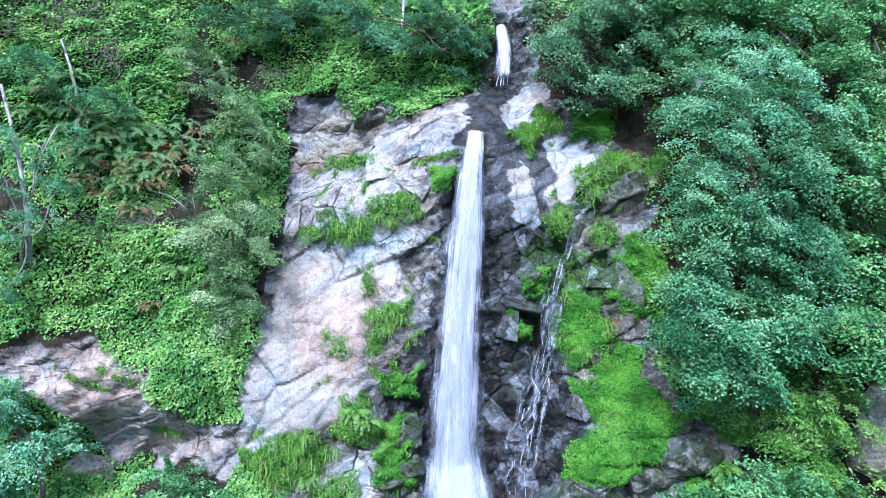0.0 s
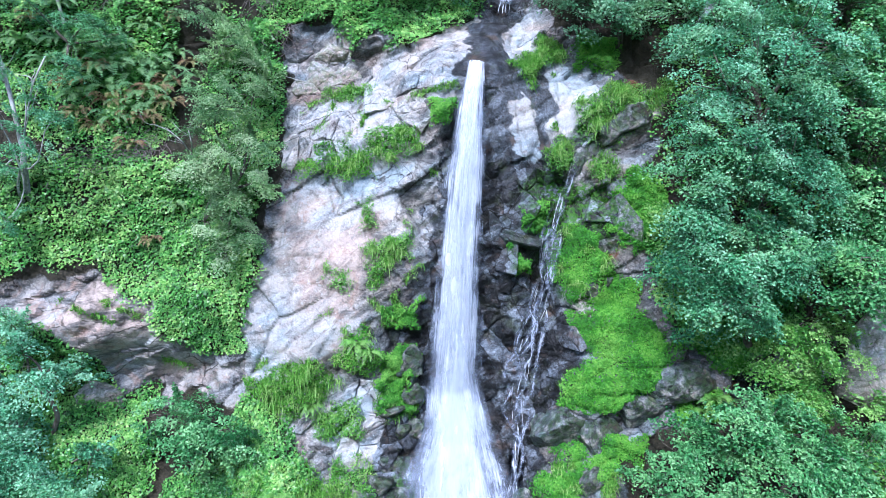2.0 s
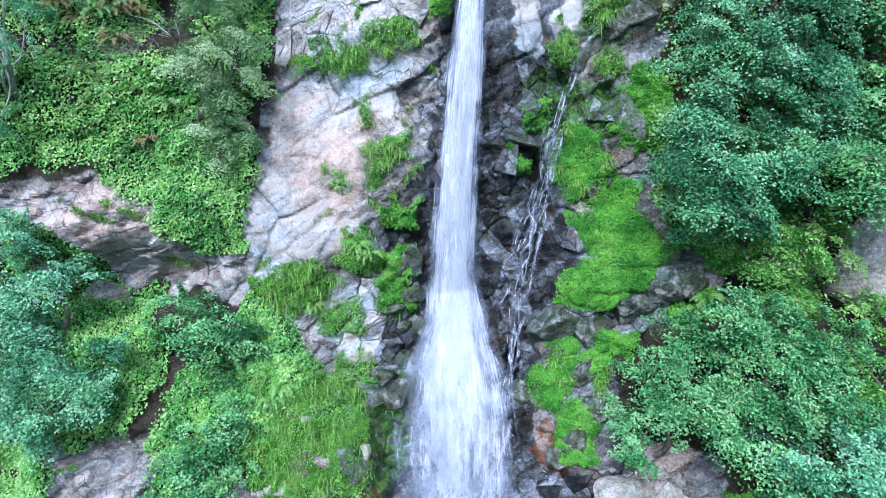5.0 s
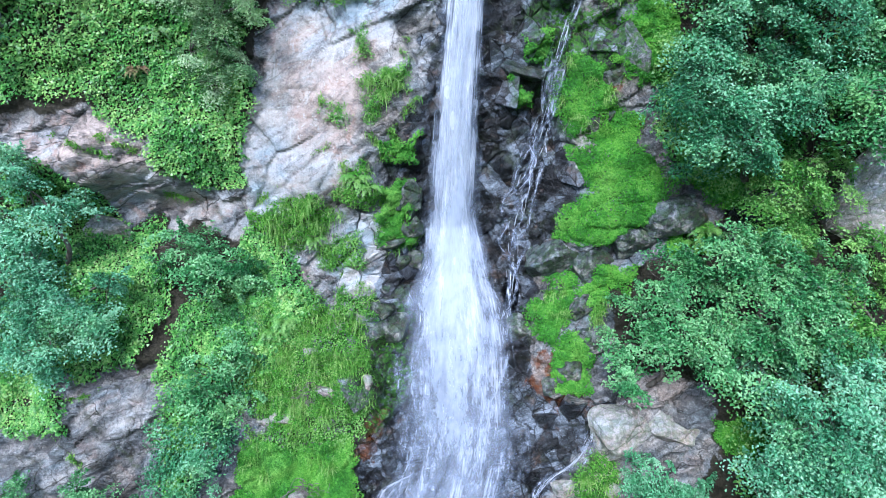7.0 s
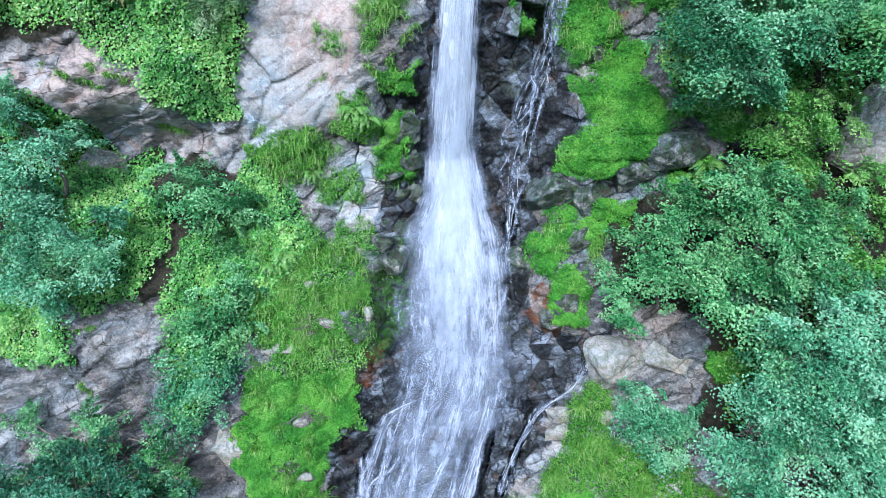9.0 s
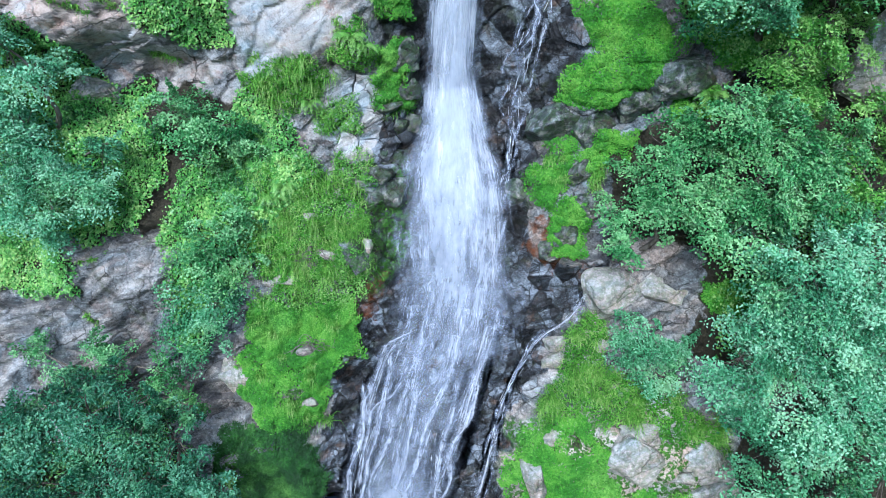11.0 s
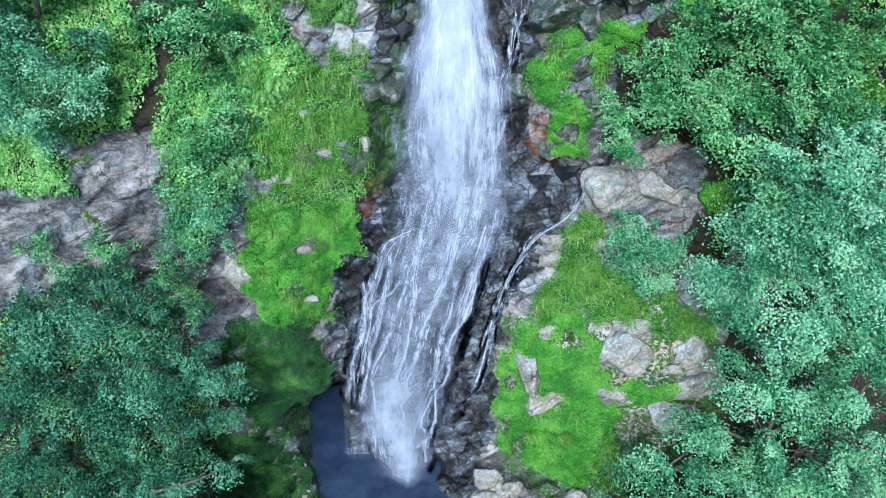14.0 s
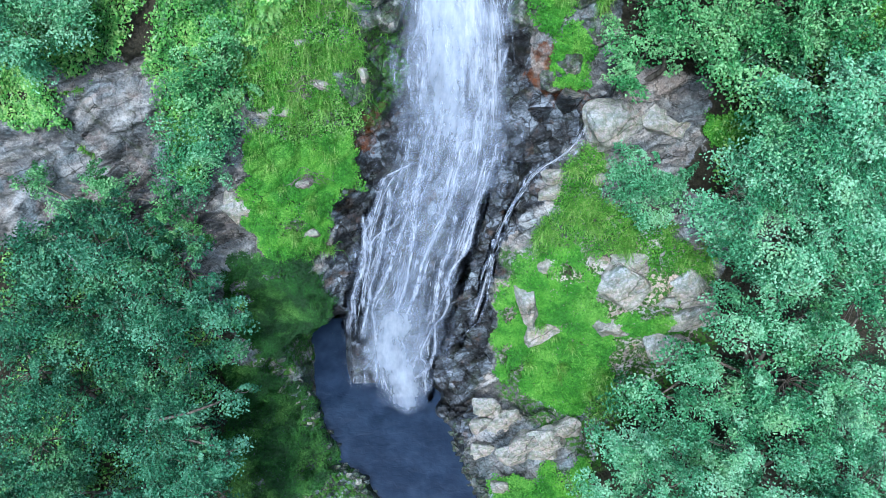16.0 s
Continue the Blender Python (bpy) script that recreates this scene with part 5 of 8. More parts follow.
def boulder(name, label, material, place, wide, tall, deep, seed, turn=0.0, group="boulders", sink=0.7):
    """A worn block of rock with broken flat faces, half sunk in the slope."""
    rng = np.random.default_rng(seed)
    bm = bmesh.new()
    for q in rng.uniform(-1, 1, (22, 3)):
        q = q / max(0.45 * np.abs(q).max() + 0.5 * np.linalg.norm(q), 0.5) * rng.uniform(0.75, 1.0)
        bm.verts.new(q * np.array([1, 1, 0.9]))
    hull = bmesh.ops.convex_hull(bm, input=bm.verts)
    bmesh.ops.delete(bm, geom=[g for g in hull["geom_interior"] if isinstance(g, bmesh.types.BMVert)], context="VERTS")
    bmesh.ops.dissolve_limit(bm, angle_limit=radians(14), verts=bm.verts, edges=bm.edges)
    bmesh.ops.bevel(bm, geom=list(bm.edges), offset=0.07, segments=1, affect="EDGES")
    bmesh.ops.triangulate(bm, faces=bm.faces)
    for k in range(2 if max(wide, tall) > 0.25 else 0):
        bmesh.ops.subdivide_edges(bm, edges=[e for e in bm.edges if e.calc_length() > 0.16], cuts=1)
        bmesh.ops.triangulate(bm, faces=bm.faces)
    for v in bm.verts:
        q = v.co.copy()
        v.co = q * (1 + 0.12 * noise.fractal(q * 1.9 + Vector((seed, 0, 0)), 1.0, 2.0, 5))
        v.co = (v.co[0] * wide, v.co[1] * deep, v.co[2] * tall)
    bmesh.ops.rotate(bm, verts=bm.verts, cent=(0, 0, 0), matrix=Matrix.Rotation(radians(turn), 3, "Y"))
    me = bpy.data.meshes.new(name)
    bm.to_mesh(me)
    bm.free()
    me.materials.append(material)
    ob = new(name, me)
    p, n = ground(np.array([place[0]]), np.array([place[1]]))
    ob.matrix_world = Matrix.Translation(p[0] + n[0] * deep * (0.5 - sink)) @ pose(0, 0, 0, -math.degrees(math.asin(n[0][2])))
    return tagged(ob, label, "rock", group)


def fern(label, place, size, leaf, seed, fronds=11, group="ferns"):
    """A fern: arching fronds from one crown, each with paired leaflets."""
    rng = np.random.default_rng(seed)
    size = size * 0.72
    thing = new("fern")
    p, n = ground(np.array([place[0]]), np.array([place[1]]))
    thing.location = p[0] + n[0] * 0.05
    for k in range(fronds):
        a = 2 * math.pi * k / fronds + rng.uniform(-0.3, 0.3)
        flat = np.array([math.cos(a), -abs(math.sin(a)) * 0.9 - 0.15, 0.3 * math.sin(a)])
        t = np.linspace(0.0, 1.0, 46)[:, None]
        long_ = size * rng.uniform(0.7, 1.15)
        rib = flat * t * long_ + np.array([0, -0.15, 0.75]) * np.sin(t * 2.2) * long_ * 0.45 - np.array([0, 0, 0.35]) * t ** 3 * long_
        way = unit(np.gradient(rib, axis=0))
        side = unit(np.cross(way, np.array([0.1, -0.5, 0.85])))
        wide = 0.15 * long_ * np.sin(np.pi * (0.12 + 0.86 * t)) ** 0.8
        half = way * long_ * 0.011
        m = len(rib)
        left, right = (rib + k * side * wide + way * wide * 0.35 - np.array([0, 0, 0.12]) * wide for k in (1, -1))
        v = np.concatenate([rib, left + half, left - half, right + half, right - half])
        v = np.concatenate([v, rib - np.array([0, 0, 0.012])])
        i = np.arange(m - 1)
        spine = np.stack([i, i + 1, 5 * m + i + 1, 5 * m + i], 1)
        i = i[::2]
        f = np.concatenate([spine, np.stack([i, i + 1, m + i, 2 * m + i], 1), np.stack([i + 1, i, 4 * m + i, 3 * m + i], 1)])
        mesh_of("frond", v, f, leaf, thing)
    return tagged(thing, label, "fern", group)


def bare_stem(name, label, points, r0, r1, bark, seed, sprigs=4):
    """A leafless stem with a few side branches, rooted on the slope."""
    rng = np.random.default_rng(seed)
    pts = np.array(points, float)
    t = np.linspace(0, 1, 24)
    k = np.linspace(0, 1, len(pts))
    line = np.stack([np.interp(t, k, pts[:, i]) for i in range(3)], 1)
    line[1:-1] = (line[:-2] + line[1:-1] * 2 + line[2:]) / 4
    thing = new(name)
    thing.location = pts[0]
    v, f = tubes([(line - pts[0], np.linspace(r0, r1, 24))], 8)
    mesh_of("stem", v, f, bark, thing, "", True)
    for i in range(sprigs):
        q = line[int(rng.uniform(8, 22))] - pts[0]
        end = q + np.array([rng.uniform(-1, 1), rng.uniform(-0.4, 0.1), rng.uniform(0.1, 0.7)]) * rng.uniform(0.3, 0.9)
        v, f = tubes([limb(rng, q, end, r1 * 0.9, r1 * 0.25, 0.1)], 5)
        mesh_of("branch", v, f, bark, thing, "", True)
    return tagged(thing, label, "stem", "bare stems")


def brush(label, place, reach, count, seed, hang=1.0):
    """A heap of thin dry twigs."""
    rng = np.random.default_rng(seed)
    x = place[0] + rng.normal(size=count) * reach * 0.5
    s = place[1] + rng.normal(size=count) * reach * 0.35
    p, n = ground(x, s)
    lines = []
    for q, m in zip(p, n):
        a = q + m * rng.uniform(0.0, 0.1)
        b = a + m * rng.uniform(0.1, 0.35) + np.array([rng.uniform(-0.5, 0.5), -0.1, -hang * rng.uniform(0.2, 0.8) + 0.1])
        lines.append(limb(rng, a, b, 0.012, 0.004, 0.18, 7))
    v, f = tubes(lines, 4)
    return tagged(mesh_of("dry_brush", v, f, TWIG, smooth=True), label, "brush", "dry brush", "stuff")


def grass_tuft(place, reach, count, seed, label="tussock of long drooping grass"):
    """A tussock of long blades bending outwards and down."""
    rng = np.random.default_rng(seed)
    p, n = ground(np.array([place[0]]), np.array([place[1]]))
    at = np.zeros((count, 3)) + rng.normal(size=(count, 3)) * 0.05 * reach / 0.4
    v, f = blade_cloud(rng, at, n[0] * 0.6 + np.array([0, -0.2, 0.7]), 0.8 * reach, 0.01, 0.9)
    # Tufts on the pool bank take the leaf colour with shade painted in.
    ob = mesh_of("grass_tuft", v, f, LEAF_BANK_SHADE if place[0] < -3.6 and place[1] > 20 else LEAF_GRASS)
    ob.location = p[0]
    return tagged(ob, label, "grass", "grass tufts", "stuff")

# ---- the waterfall ----
BRANCHES = []
FALLS = tagged(new("waterfall"), "white waterfall plunging and fanning down dark wet rock", "waterfall", kind="")
PLUNGE = [(0.99, -0.23, 0.297, 0.06), (0.84, 1.13, 0.406, 0.30), (0.71, 2.80, 0.557, 0.50), (0.58, 4.49, 0.611, 0.55), (0.49, 6.20, 0.653, 0.55), (0.41, 7.91, 0.719, 0.50), (0.32, 9.63, 0.775, 0.45), (0.45, 10.38, 0.834, 0.40), (0.40, 11.47, 1.018, 0.38), (0.43, 12.57, 1.267, 0.34)]
FAN = [(0.45, 10.56, 0.908, 0.36), (0.40, 11.83, 1.343, 0.30), (0.44, 13.64, 1.696, 0.25), (0.44, 15.38, 1.752, 0.20), (0.44, 15.96, 1.775, 0.16), (0.26, 17.23, 1.897, 0.12), (-0.18, 18.90, 1.949, 0.10), (-0.75, 20.43, 2.050, 0.10), (-1.20, 22.46, 2.072, 0.10), (-1.50, 24.11, 2.004, 0.10), (-1.43, 26.20, 1.793, 0.12), (-1.12, 27.37, 1.229, 0.10)]
CASCADE = [(1.91, -4.71, 0.183, 0.05), (2.04, -3.93, 0.259, 0.10), (1.98, -3.11, 0.274, 0.10), (1.86, -2.48, 0.385, 0.03)]
CHUTE = [(1.53, -2.61, 0.542, 0.01), (1.26, -1.22, 0.493, 0.01), (0.98, 0.05, 0.345, 0.03)]
BROOK = [(6.05, 1.05, 0.108, 0.02), (5.12, 1.66, 0.142, 0.02), (4.34, 2.13, 0.140, 0.02), (3.82, 2.81, 0.121, 0.02), (3.69, 3.48, 0.138, 0.02), (3.47, 4.14, 0.240, 0.02), (3.20, 5.32, 0.309, 0.05), (3.16, 6.48, 0.328, 0.05), (2.93, 7.25, 0.348, 0.03), (2.60, 8.11, 0.387, 0.03), (2.39, 9.06, 0.429, 0.03), (2.17, 10.11, 0.472, 0.03), (2.23, 10.33, 0.436, 0.03), (2.26, 11.24, 0.218, 0.03), (2.14, 12.34, 0.163, 0.03), (1.94, 13.63, 0.253, 0.03)]
RILL = [(5.46, 14.80, 0.127, 0.02), (4.54, 15.81, 0.145, 0.02), (4.06, 17.05, 0.165, 0.02), (3.17, 17.65, 0.166, 0.02), (2.62, 18.60, 0.167, 0.02), (1.98, 19.89, 0.189, 0.02), (1.53, 21.86, 0.234, 0.02)]
FAR_FALL = [(8.50, -4.49, 0.313, 0.05), (8.41, -3.47, 0.345, 0.08), (8.07, -2.79, 0.238, 0.03), (7.69, -2.03, 0.117, 0.02)]
SPRING = [(1.82, -7.71, 0.317, 0.05), (1.74, -6.08, 0.298, 0.05)]
BRANCHES.append([(0.40, 17.24, 0.183, 0.12), (-0.78, 17.54, 0.182, 0.14), (-1.60, 17.89, 0.219, 0.14), (-2.02, 19.13, 0.260, 0.12), (-2.47, 20.72, 0.306, 0.12), (-2.89, 22.48, 0.397, 0.10), (-3.14, 24.54, 0.458, 0.10)])
BRANCHES.append([(-0.05, 17.39, 0.164, 0.14), (-0.97, 18.64, 0.222, 0.14), (-1.35, 19.99, 0.245, 0.12), (-1.65, 21.40, 0.271, 0.12), (-2.21, 22.84, 0.359, 0.12), (-2.49, 25.07, 0.420, 0.10)])
BRANCHES.append([(1.71, 16.50, 0.255, 0.16), (1.54, 17.81, 0.295, 0.16), (0.97, 19.53, 0.338, 0.14), (0.60, 20.89, 0.422, 0.12), (-0.15, 22.89, 0.477, 0.12), (-0.95, 25.06, 0.542, 0.12), (-1.69, 27.12, 0.471, 0.10)])
BRANCHES.append([(0.59, 18.95, 0.168, 0.13), (0.23, 20.49, 0.190, 0.13), (-0.15, 21.67, 0.194, 0.13), (-0.24, 25.02, 0.291, 0.12), (-0.66, 26.82, 0.299, 0.10)])
BRANCHES.append([(1.62, 19.82, 0.057, 0.10), (1.13, 21.24, 0.058, 0.10), (0.70, 22.73, 0.079, 0.10), (0.27, 24.99, 0.104, 0.10), (-0.18, 27.28, 0.107, 0.10)])
BRANCHES.append([(2.20, 13.59, 0.090, 0.06), (1.91, 15.02, 0.127, 0.08), (1.20, 16.43, 0.218, 0.14), (1.04, 17.92, 0.295, 0.16), (1.54, 17.81, 0.295, 0.14)])
BRANCHES.append([(-0.32, 16.25, 0.145, 0.14), (-0.54, 17.72, 0.164, 0.14), (-0.79, 19.24, 0.186, 0.13), (-0.93, 20.82, 0.210, 0.13), (-1.39, 22.45, 0.237, 0.12), (-1.74, 24.10, 0.286, 0.10), (-1.79, 25.97, 0.298, 0.10)])
BRANCHES.append([(0.95, 15.98, 0.163, 0.16), (0.81, 17.44, 0.183, 0.15), (0.41, 18.94, 0.223, 0.14), (-0.34, 20.65, 0.229, 0.14), (-0.81, 22.05, 0.254, 0.12), (-1.22, 23.18, 0.280, 0.12), (-1.47, 25.31, 0.336, 0.10)])
BRANCHES.append([(-1.60, 17.89, 0.128, 0.13), (-1.62, 19.17, 0.149, 0.12), (-1.97, 20.55, 0.171, 0.12), (-2.41, 21.98, 0.235, 0.12), (-2.77, 24.56, 0.291, 0.10)])
BRANCHES.append([(-2.49, 18.80, 0.111, 0.10), (-2.33, 20.04, 0.132, 0.10), (-2.61, 21.31, 0.155, 0.10), (-2.88, 22.65, 0.199, 0.10), (-3.00, 24.30, 0.248, 0.10)])
BRANCHES.append([(-1.06, 18.83, 0.148, 0.13), (-1.44, 19.68, 0.169, 0.13), (-2.09, 19.93, 0.170, 0.12), (-2.35, 21.14, 0.193, 0.12), (-2.70, 23.12, 0.201, 0.10)])
FLOW = [(x, s, w * float(np.interp(s, (0, 4, 9, 12.5), (1.15, 1.32, 1.36, 1.45))), l) for x, s, w, l in PLUNGE[:-1] + FAN[1:]]
BODY = ((-1.0, 9.0, 10.3, 11.4, 13.0, 15.5, 19.0, 23.0, 27.5), (1.0, 0.98, 1.15, 1.0, 0.72, 0.5, 0.36, 0.32, 0.5))
water_sheet("fall", WATER_VEIL, FLOW, "white plunging column that opens into a fan", FALLS, 41, 0.07, 0.13, 3, 5.5, BODY, (0.12, 1.5), 1.9)
water_sheet("fall", WATER_THIN, [(x, s, w * 1.08, l + 0.12) for x, s, w, l in FLOW], "broken outer water", FALLS, 41, 0.08, 0.2, 9, 6.0, ((-1, 9, 10.5, 13, 17, 20, 27), (0.85, 0.95, 1.25, 1.05, 0.9, 0.6, 0.6)), (0.8, 1.6))
water_sheet("spray", WATER_MIST, [(x, s, w * 1.1, l + 0.2) for x, s, w, l in FLOW], "soft spray round the fall", FALLS, 21, 0.1, 0.2, 10, 2.0, ((-1, 7, 10.5, 13, 16, 22, 27), (0.4, 0.7, 1.2, 1.0, 0.85, 0.55, 0.7)), (1.5, 2.2), 1.4)
water_sheet("spray", WATER_MIST, [(x, s, w * 1.0, l + 0.45) for x, s, w, l in FAN[-5:]] + [(FAN[-1][0], FAN[-1][1] + 0.4, 1.0, 0.5)], "bluish spray at the foot", FALLS, 21, 0.1, 0.3, 14, 1.2, 1.25, (2.5, 1.0), 1.1)
water_threads("foam", PLUNGE, 120, "bright foam threads", FALLS, 4, 0.013, 1.25, (0.25, 1.1))
water_threads("foam", FAN, 90, "", FALLS, 6, 0.014, 1.2, (0.2, 0.8))
for i, b in enumerate(BRANCHES):
    if i == 4:
        continue
    b = b[:-1] if i == 5 else b
    if i % 2 == 0:
        water_sheet("branch", WATER_THIN, [(x, s, w * 1.5, l + 0.06) for x, s, w, l in b], "thin white water", FALLS, 13, 0.07, 0.06, 20 + i, 11.0, 0.9, (1.1, 0.6), 1.7)
    braid(b, 1, 0.13 + 0.45 * float(np.mean([q[2] for q in b])), 60 + 3 * i, FALLS, 0.7, 0.1, WATER_BRANCH)
    water_threads("foam", b, 14, "", FALLS, 30 + i, 0.014, 1.3, (0.2, 0.7), 0.14)
water_sheet("chute", WATER_FILM, CHUTE, "thin glassy film over dark rock", FALLS, 9, 0.08, 0.02, 11, 4.0)
water_sheet("cascade", WATER_VEIL, [(x, s, w * 1.2, l + 0.26) for x, s, w, l in CASCADE], "small white cascade above the lip", FALLS, 13, 0.05, 0.08, 12, 6.0, 0.8, (0.15, 0.5))
water_threads("foam", CASCADE, 40, "", FALLS, 13, 0.015, 1.2, (0.2, 0.6), 0.3)
water_sheet("cascade", WATER_VEIL, [(x, s, w * 1.5, l + 0.3) for x, s, w, l in SPRING], "", FALLS, 13, 0.05, 0.05, 14, 6.0, 1.3, (0.1, 0.1))
BROOK_FALL = tagged(new("side_stream"), "thin side stream running down a mossy rock channel", "stream")
water_sheet("stream", WATER_FILM, [(x, s, w * 1.5, l + 0.03) for x, s, w, l in BROOK], "thin film of water", BROOK_FALL, 15, 0.06, 0.05, 15, 9.0, ((0.0, 3.5, 6.0, 14.0), (0.9, 0.9, 1.0, 1.0)), (0.4, 0.4), 1.7)
braid(BROOK, 3, 0.12, 15, BROOK_FALL, 1.2, 0.05)
braid(BROOK[5:], 4, 0.13, 31, BROOK_FALL, 1.6, 0.06)
water_threads("foam", BROOK, 90, "bright foam threads", BROOK_FALL, 16, 0.012, 1.3, (0.15, 0.7), 0.06)
TRICKLE = tagged(new("trickle"), "thin trickle of water dripping from a mossy overhang", "stream")
braid([(5.15, 5.25, 0.12, 0.3), (5.2, 6.2, 0.14, 0.25), (5.25, 6.7, 0.1, 0.1)], 4, 0.05, 43, TRICKLE, 1.0, 0.1)
SEEP = tagged(new("seep"), "small stream running down a rusty seam", "stream")
braid([(9.55, 8.9, 0.12, 0.05), (9.41, 9.25, 0.12, 0.05), (8.95, 9.55, 0.1, 0.05), (8.75, 9.75, 0.1, 0.05), (8.7, 10.3, 0.1, 0.05)], 3, 0.09, 47, SEEP, 0.9, 0.08)
RILL_FALL = tagged(new("rill"), "small rill running along a rock seam into the fall", "stream")
LONG_RILL = [(x, s, w, l + 0.05) for x, s, w, l in RILL + [(1.2, 23.0, 0.25, 0.0), (0.8, 24.6, 0.25, 0.0)]]
water_sheet("stream", WATER_THIN, LONG_RILL, "thin film of water", RILL_FALL, 13, 0.06, 0.04, 17, 14.0, ((14.0, 22.0), (1.0, 1.0)), (0.4, 1.6), 1.7)
braid(LONG_RILL, 4, 0.11, 51, RILL_FALL, 1.3, 0.05)
water_threads("foam", RILL, 70, "bright foam threads", RILL_FALL, 18, 0.01, 1.2, (0.15, 0.6), 0.14)
HIGH_FALL = tagged(new("small_waterfall"), "small waterfall half hidden behind the trees", "waterfall")
water_sheet("fall", WATER_STRAND, [(x, s, w * 1.3, l + 0.15) for x, s, w, l in FAR_FALL], "", HIGH_FALL, 11, 0.06, 0.06, 19, 7.0, 1.2, (0.1, 0.3))
water_threads("foam", FAR_FALL, 60, "bright foam threads", HIGH_FALL, 21, 0.02, 1.0, (0.3, 1.2))


def build_pool():
    xs, ys = np.arange(-6.6, 4.0, 0.08), np.arange(-1.0, 11.8, 0.08)
    gx, gy = np.meshgrid(xs, ys)
    gz = 0.02 + 0.012 * rough_noise(gx * 2.2, gy * 3.0, 55, 3)
    basin = [outline for kind, outline in REGIONS if kind == "basin"][0]
    wet = (inside(basin, *ragged(gx, run_of(gx, y=gy)), 2.4).ravel() > 0.02) | ((gy > 8.4) & (gx < -3.0)).ravel()
    low = ground(gx, run_of(gx, y=gy))[0][..., 2] < 0.15
    wet |= (low & (gx > -6.0) & (gx < 1.2) & (gy > 6.0)).ravel() | ((gx > -3.6) & (gx < 0.6) & (gy > 7.6) & (gy < 10.0)).ravel()
    faces = grid_faces(len(ys), len(xs))
    ob = mesh_of("pool", np.stack([gx, gy, gz], -1), faces[wet[faces].all(1)], POOL, smooth=True)
    return tagged(ob, "dark blue-grey plunge pool with small ripples", "water", kind="structure")


build_pool()

# ---- trees and bushes ----
tree("alder_tree", "alder tree with teal-green leaves leaning from the gorge wall", "tree", [(8.8, 17.4, 25.1, 1.65), (7.3, 16.8, 23.9, 1.20), (8.6, 15.8, 23.5, 1.68), (7.1, 15.6, 22.3, 1.44), (9.0, 15.8, 21.7, 1.69), (7.6, 15.4, 20.7, 1.43), (6.4, 15.5, 21.2, 0.94), (9.1, 15.3, 20.2, 1.33)], (9.14, 4.70), LEAF_MINT, seed=1, group="alder trees", fill=0.85, size=0.125, stem=0.14)
tree("alder_tree", "alder tree with teal-green leaves leaning from the gorge wall", "tree", [(6.5, 15.3, 19.6, 1.24), (7.9, 15.7, 19.0, 1.48), (6.4, 15.3, 18.0, 1.10), (7.4, 15.0, 17.6, 1.27), (8.4, 15.0, 18.1, 1.14), (6.6, 14.8, 17.0, 0.78), (7.7, 14.5, 16.8, 0.79)], (8.78, 8.10), LEAF_TEAL, seed=2, group="alder trees", size=0.14, stem=0.12)
tree("broadleaf_tree", "dense dark green broadleaf tree above the gorge", "tree", [(10.6, 16.8, 24.6, 1.68), (12.2, 17.8, 26.1, 1.64), (11.2, 16.2, 23.2, 1.65), (10.4, 15.8, 21.7, 1.41), (11.1, 15.8, 20.3, 1.43), (10.5, 15.9, 18.8, 1.25), (10.6, 14.6, 18.2, 1.19), (10.8, 18.3, 26.6, 1.62), (9.3, 19.0, 27.1, 1.62)], (11.68, 6.42), LEAF_GREEN, seed=3, group="trees above the gorge", size=0.17, stem=0.16)
tree("broadleaf_tree", "leafy tree beside the upper cascade", "tree", [(3.6, 19.3, 26.2, 1.13), (4.9, 19.7, 26.8, 1.37), (5.3, 19.1, 25.3, 1.13), (3.9, 18.9, 24.9, 0.76), (6.6, 19.9, 26.3, 1.40), (6.6, 18.4, 24.6, 0.92), (6.2, 20.6, 27.7, 1.46), (3.3, 20.9, 27.5, 0.72)], (5.42, -1.49), LEAF_DARK, seed=4, group="trees above the gorge", size=0.16)
tree("broadleaf_tree", "bright leafy tree above the lip", "tree", [(7.1, 19.9, 27.5, 1.22), (8.3, 19.3, 27.3, 1.42), (7.4, 19.2, 25.8, 0.88), (8.6, 18.8, 26.4, 1.18)], (8.12, -4.41), LEAF_GREEN, seed=5, group="trees above the gorge")
tree("bush", "leafy bush above the ivy curtain", "bush", [(-0.4, 20.4, 26.9, 0.98), (0.6, 19.9, 26.8, 0.86), (-1.5, 19.6, 26.4, 0.94), (1.2, 20.3, 26.2, 0.58), (-2.6, 20.0, 27.2, 0.87), (0.1, 19.7, 26.1, 0.66)], (-0.45, -4.23), LEAF_DEEP, seed=6, group="bushes on the gorge wall", size=0.13)
tree("bush", "leafy bush above the ivy curtain", "bush", [(-4.1, 20.3, 27.5, 0.90), (-5.5, 19.9, 27.4, 1.00), (-6.7, 19.8, 27.0, 0.90), (-3.5, 21.0, 28.2, 1.04)], (-4.95, -4.98), LEAF_DEEP, seed=7, group="bushes on the gorge wall", size=0.13)
tree("shrub", "feathery dark green shrub on the rock wall", "shrub", [(-6.0, 17.0, 22.1, 0.92), (-5.5, 18.1, 22.4, 0.79), (-6.1, 16.7, 20.8, 0.91), (-5.4, 17.4, 21.0, 0.81), (-5.9, 16.9, 19.6, 0.92), (-5.5, 17.1, 18.6, 0.71), (-6.5, 16.4, 19.0, 0.70), (-7.1, 17.2, 20.3, 0.62), (-4.9, 16.6, 19.9, 0.52), (-6.1, 16.8, 18.1, 0.51)], (-6.37, 4.44), LEAF_OLIVE, seed=8, group="shrubs on the gorge wall", size=0.07, flat=0.4)
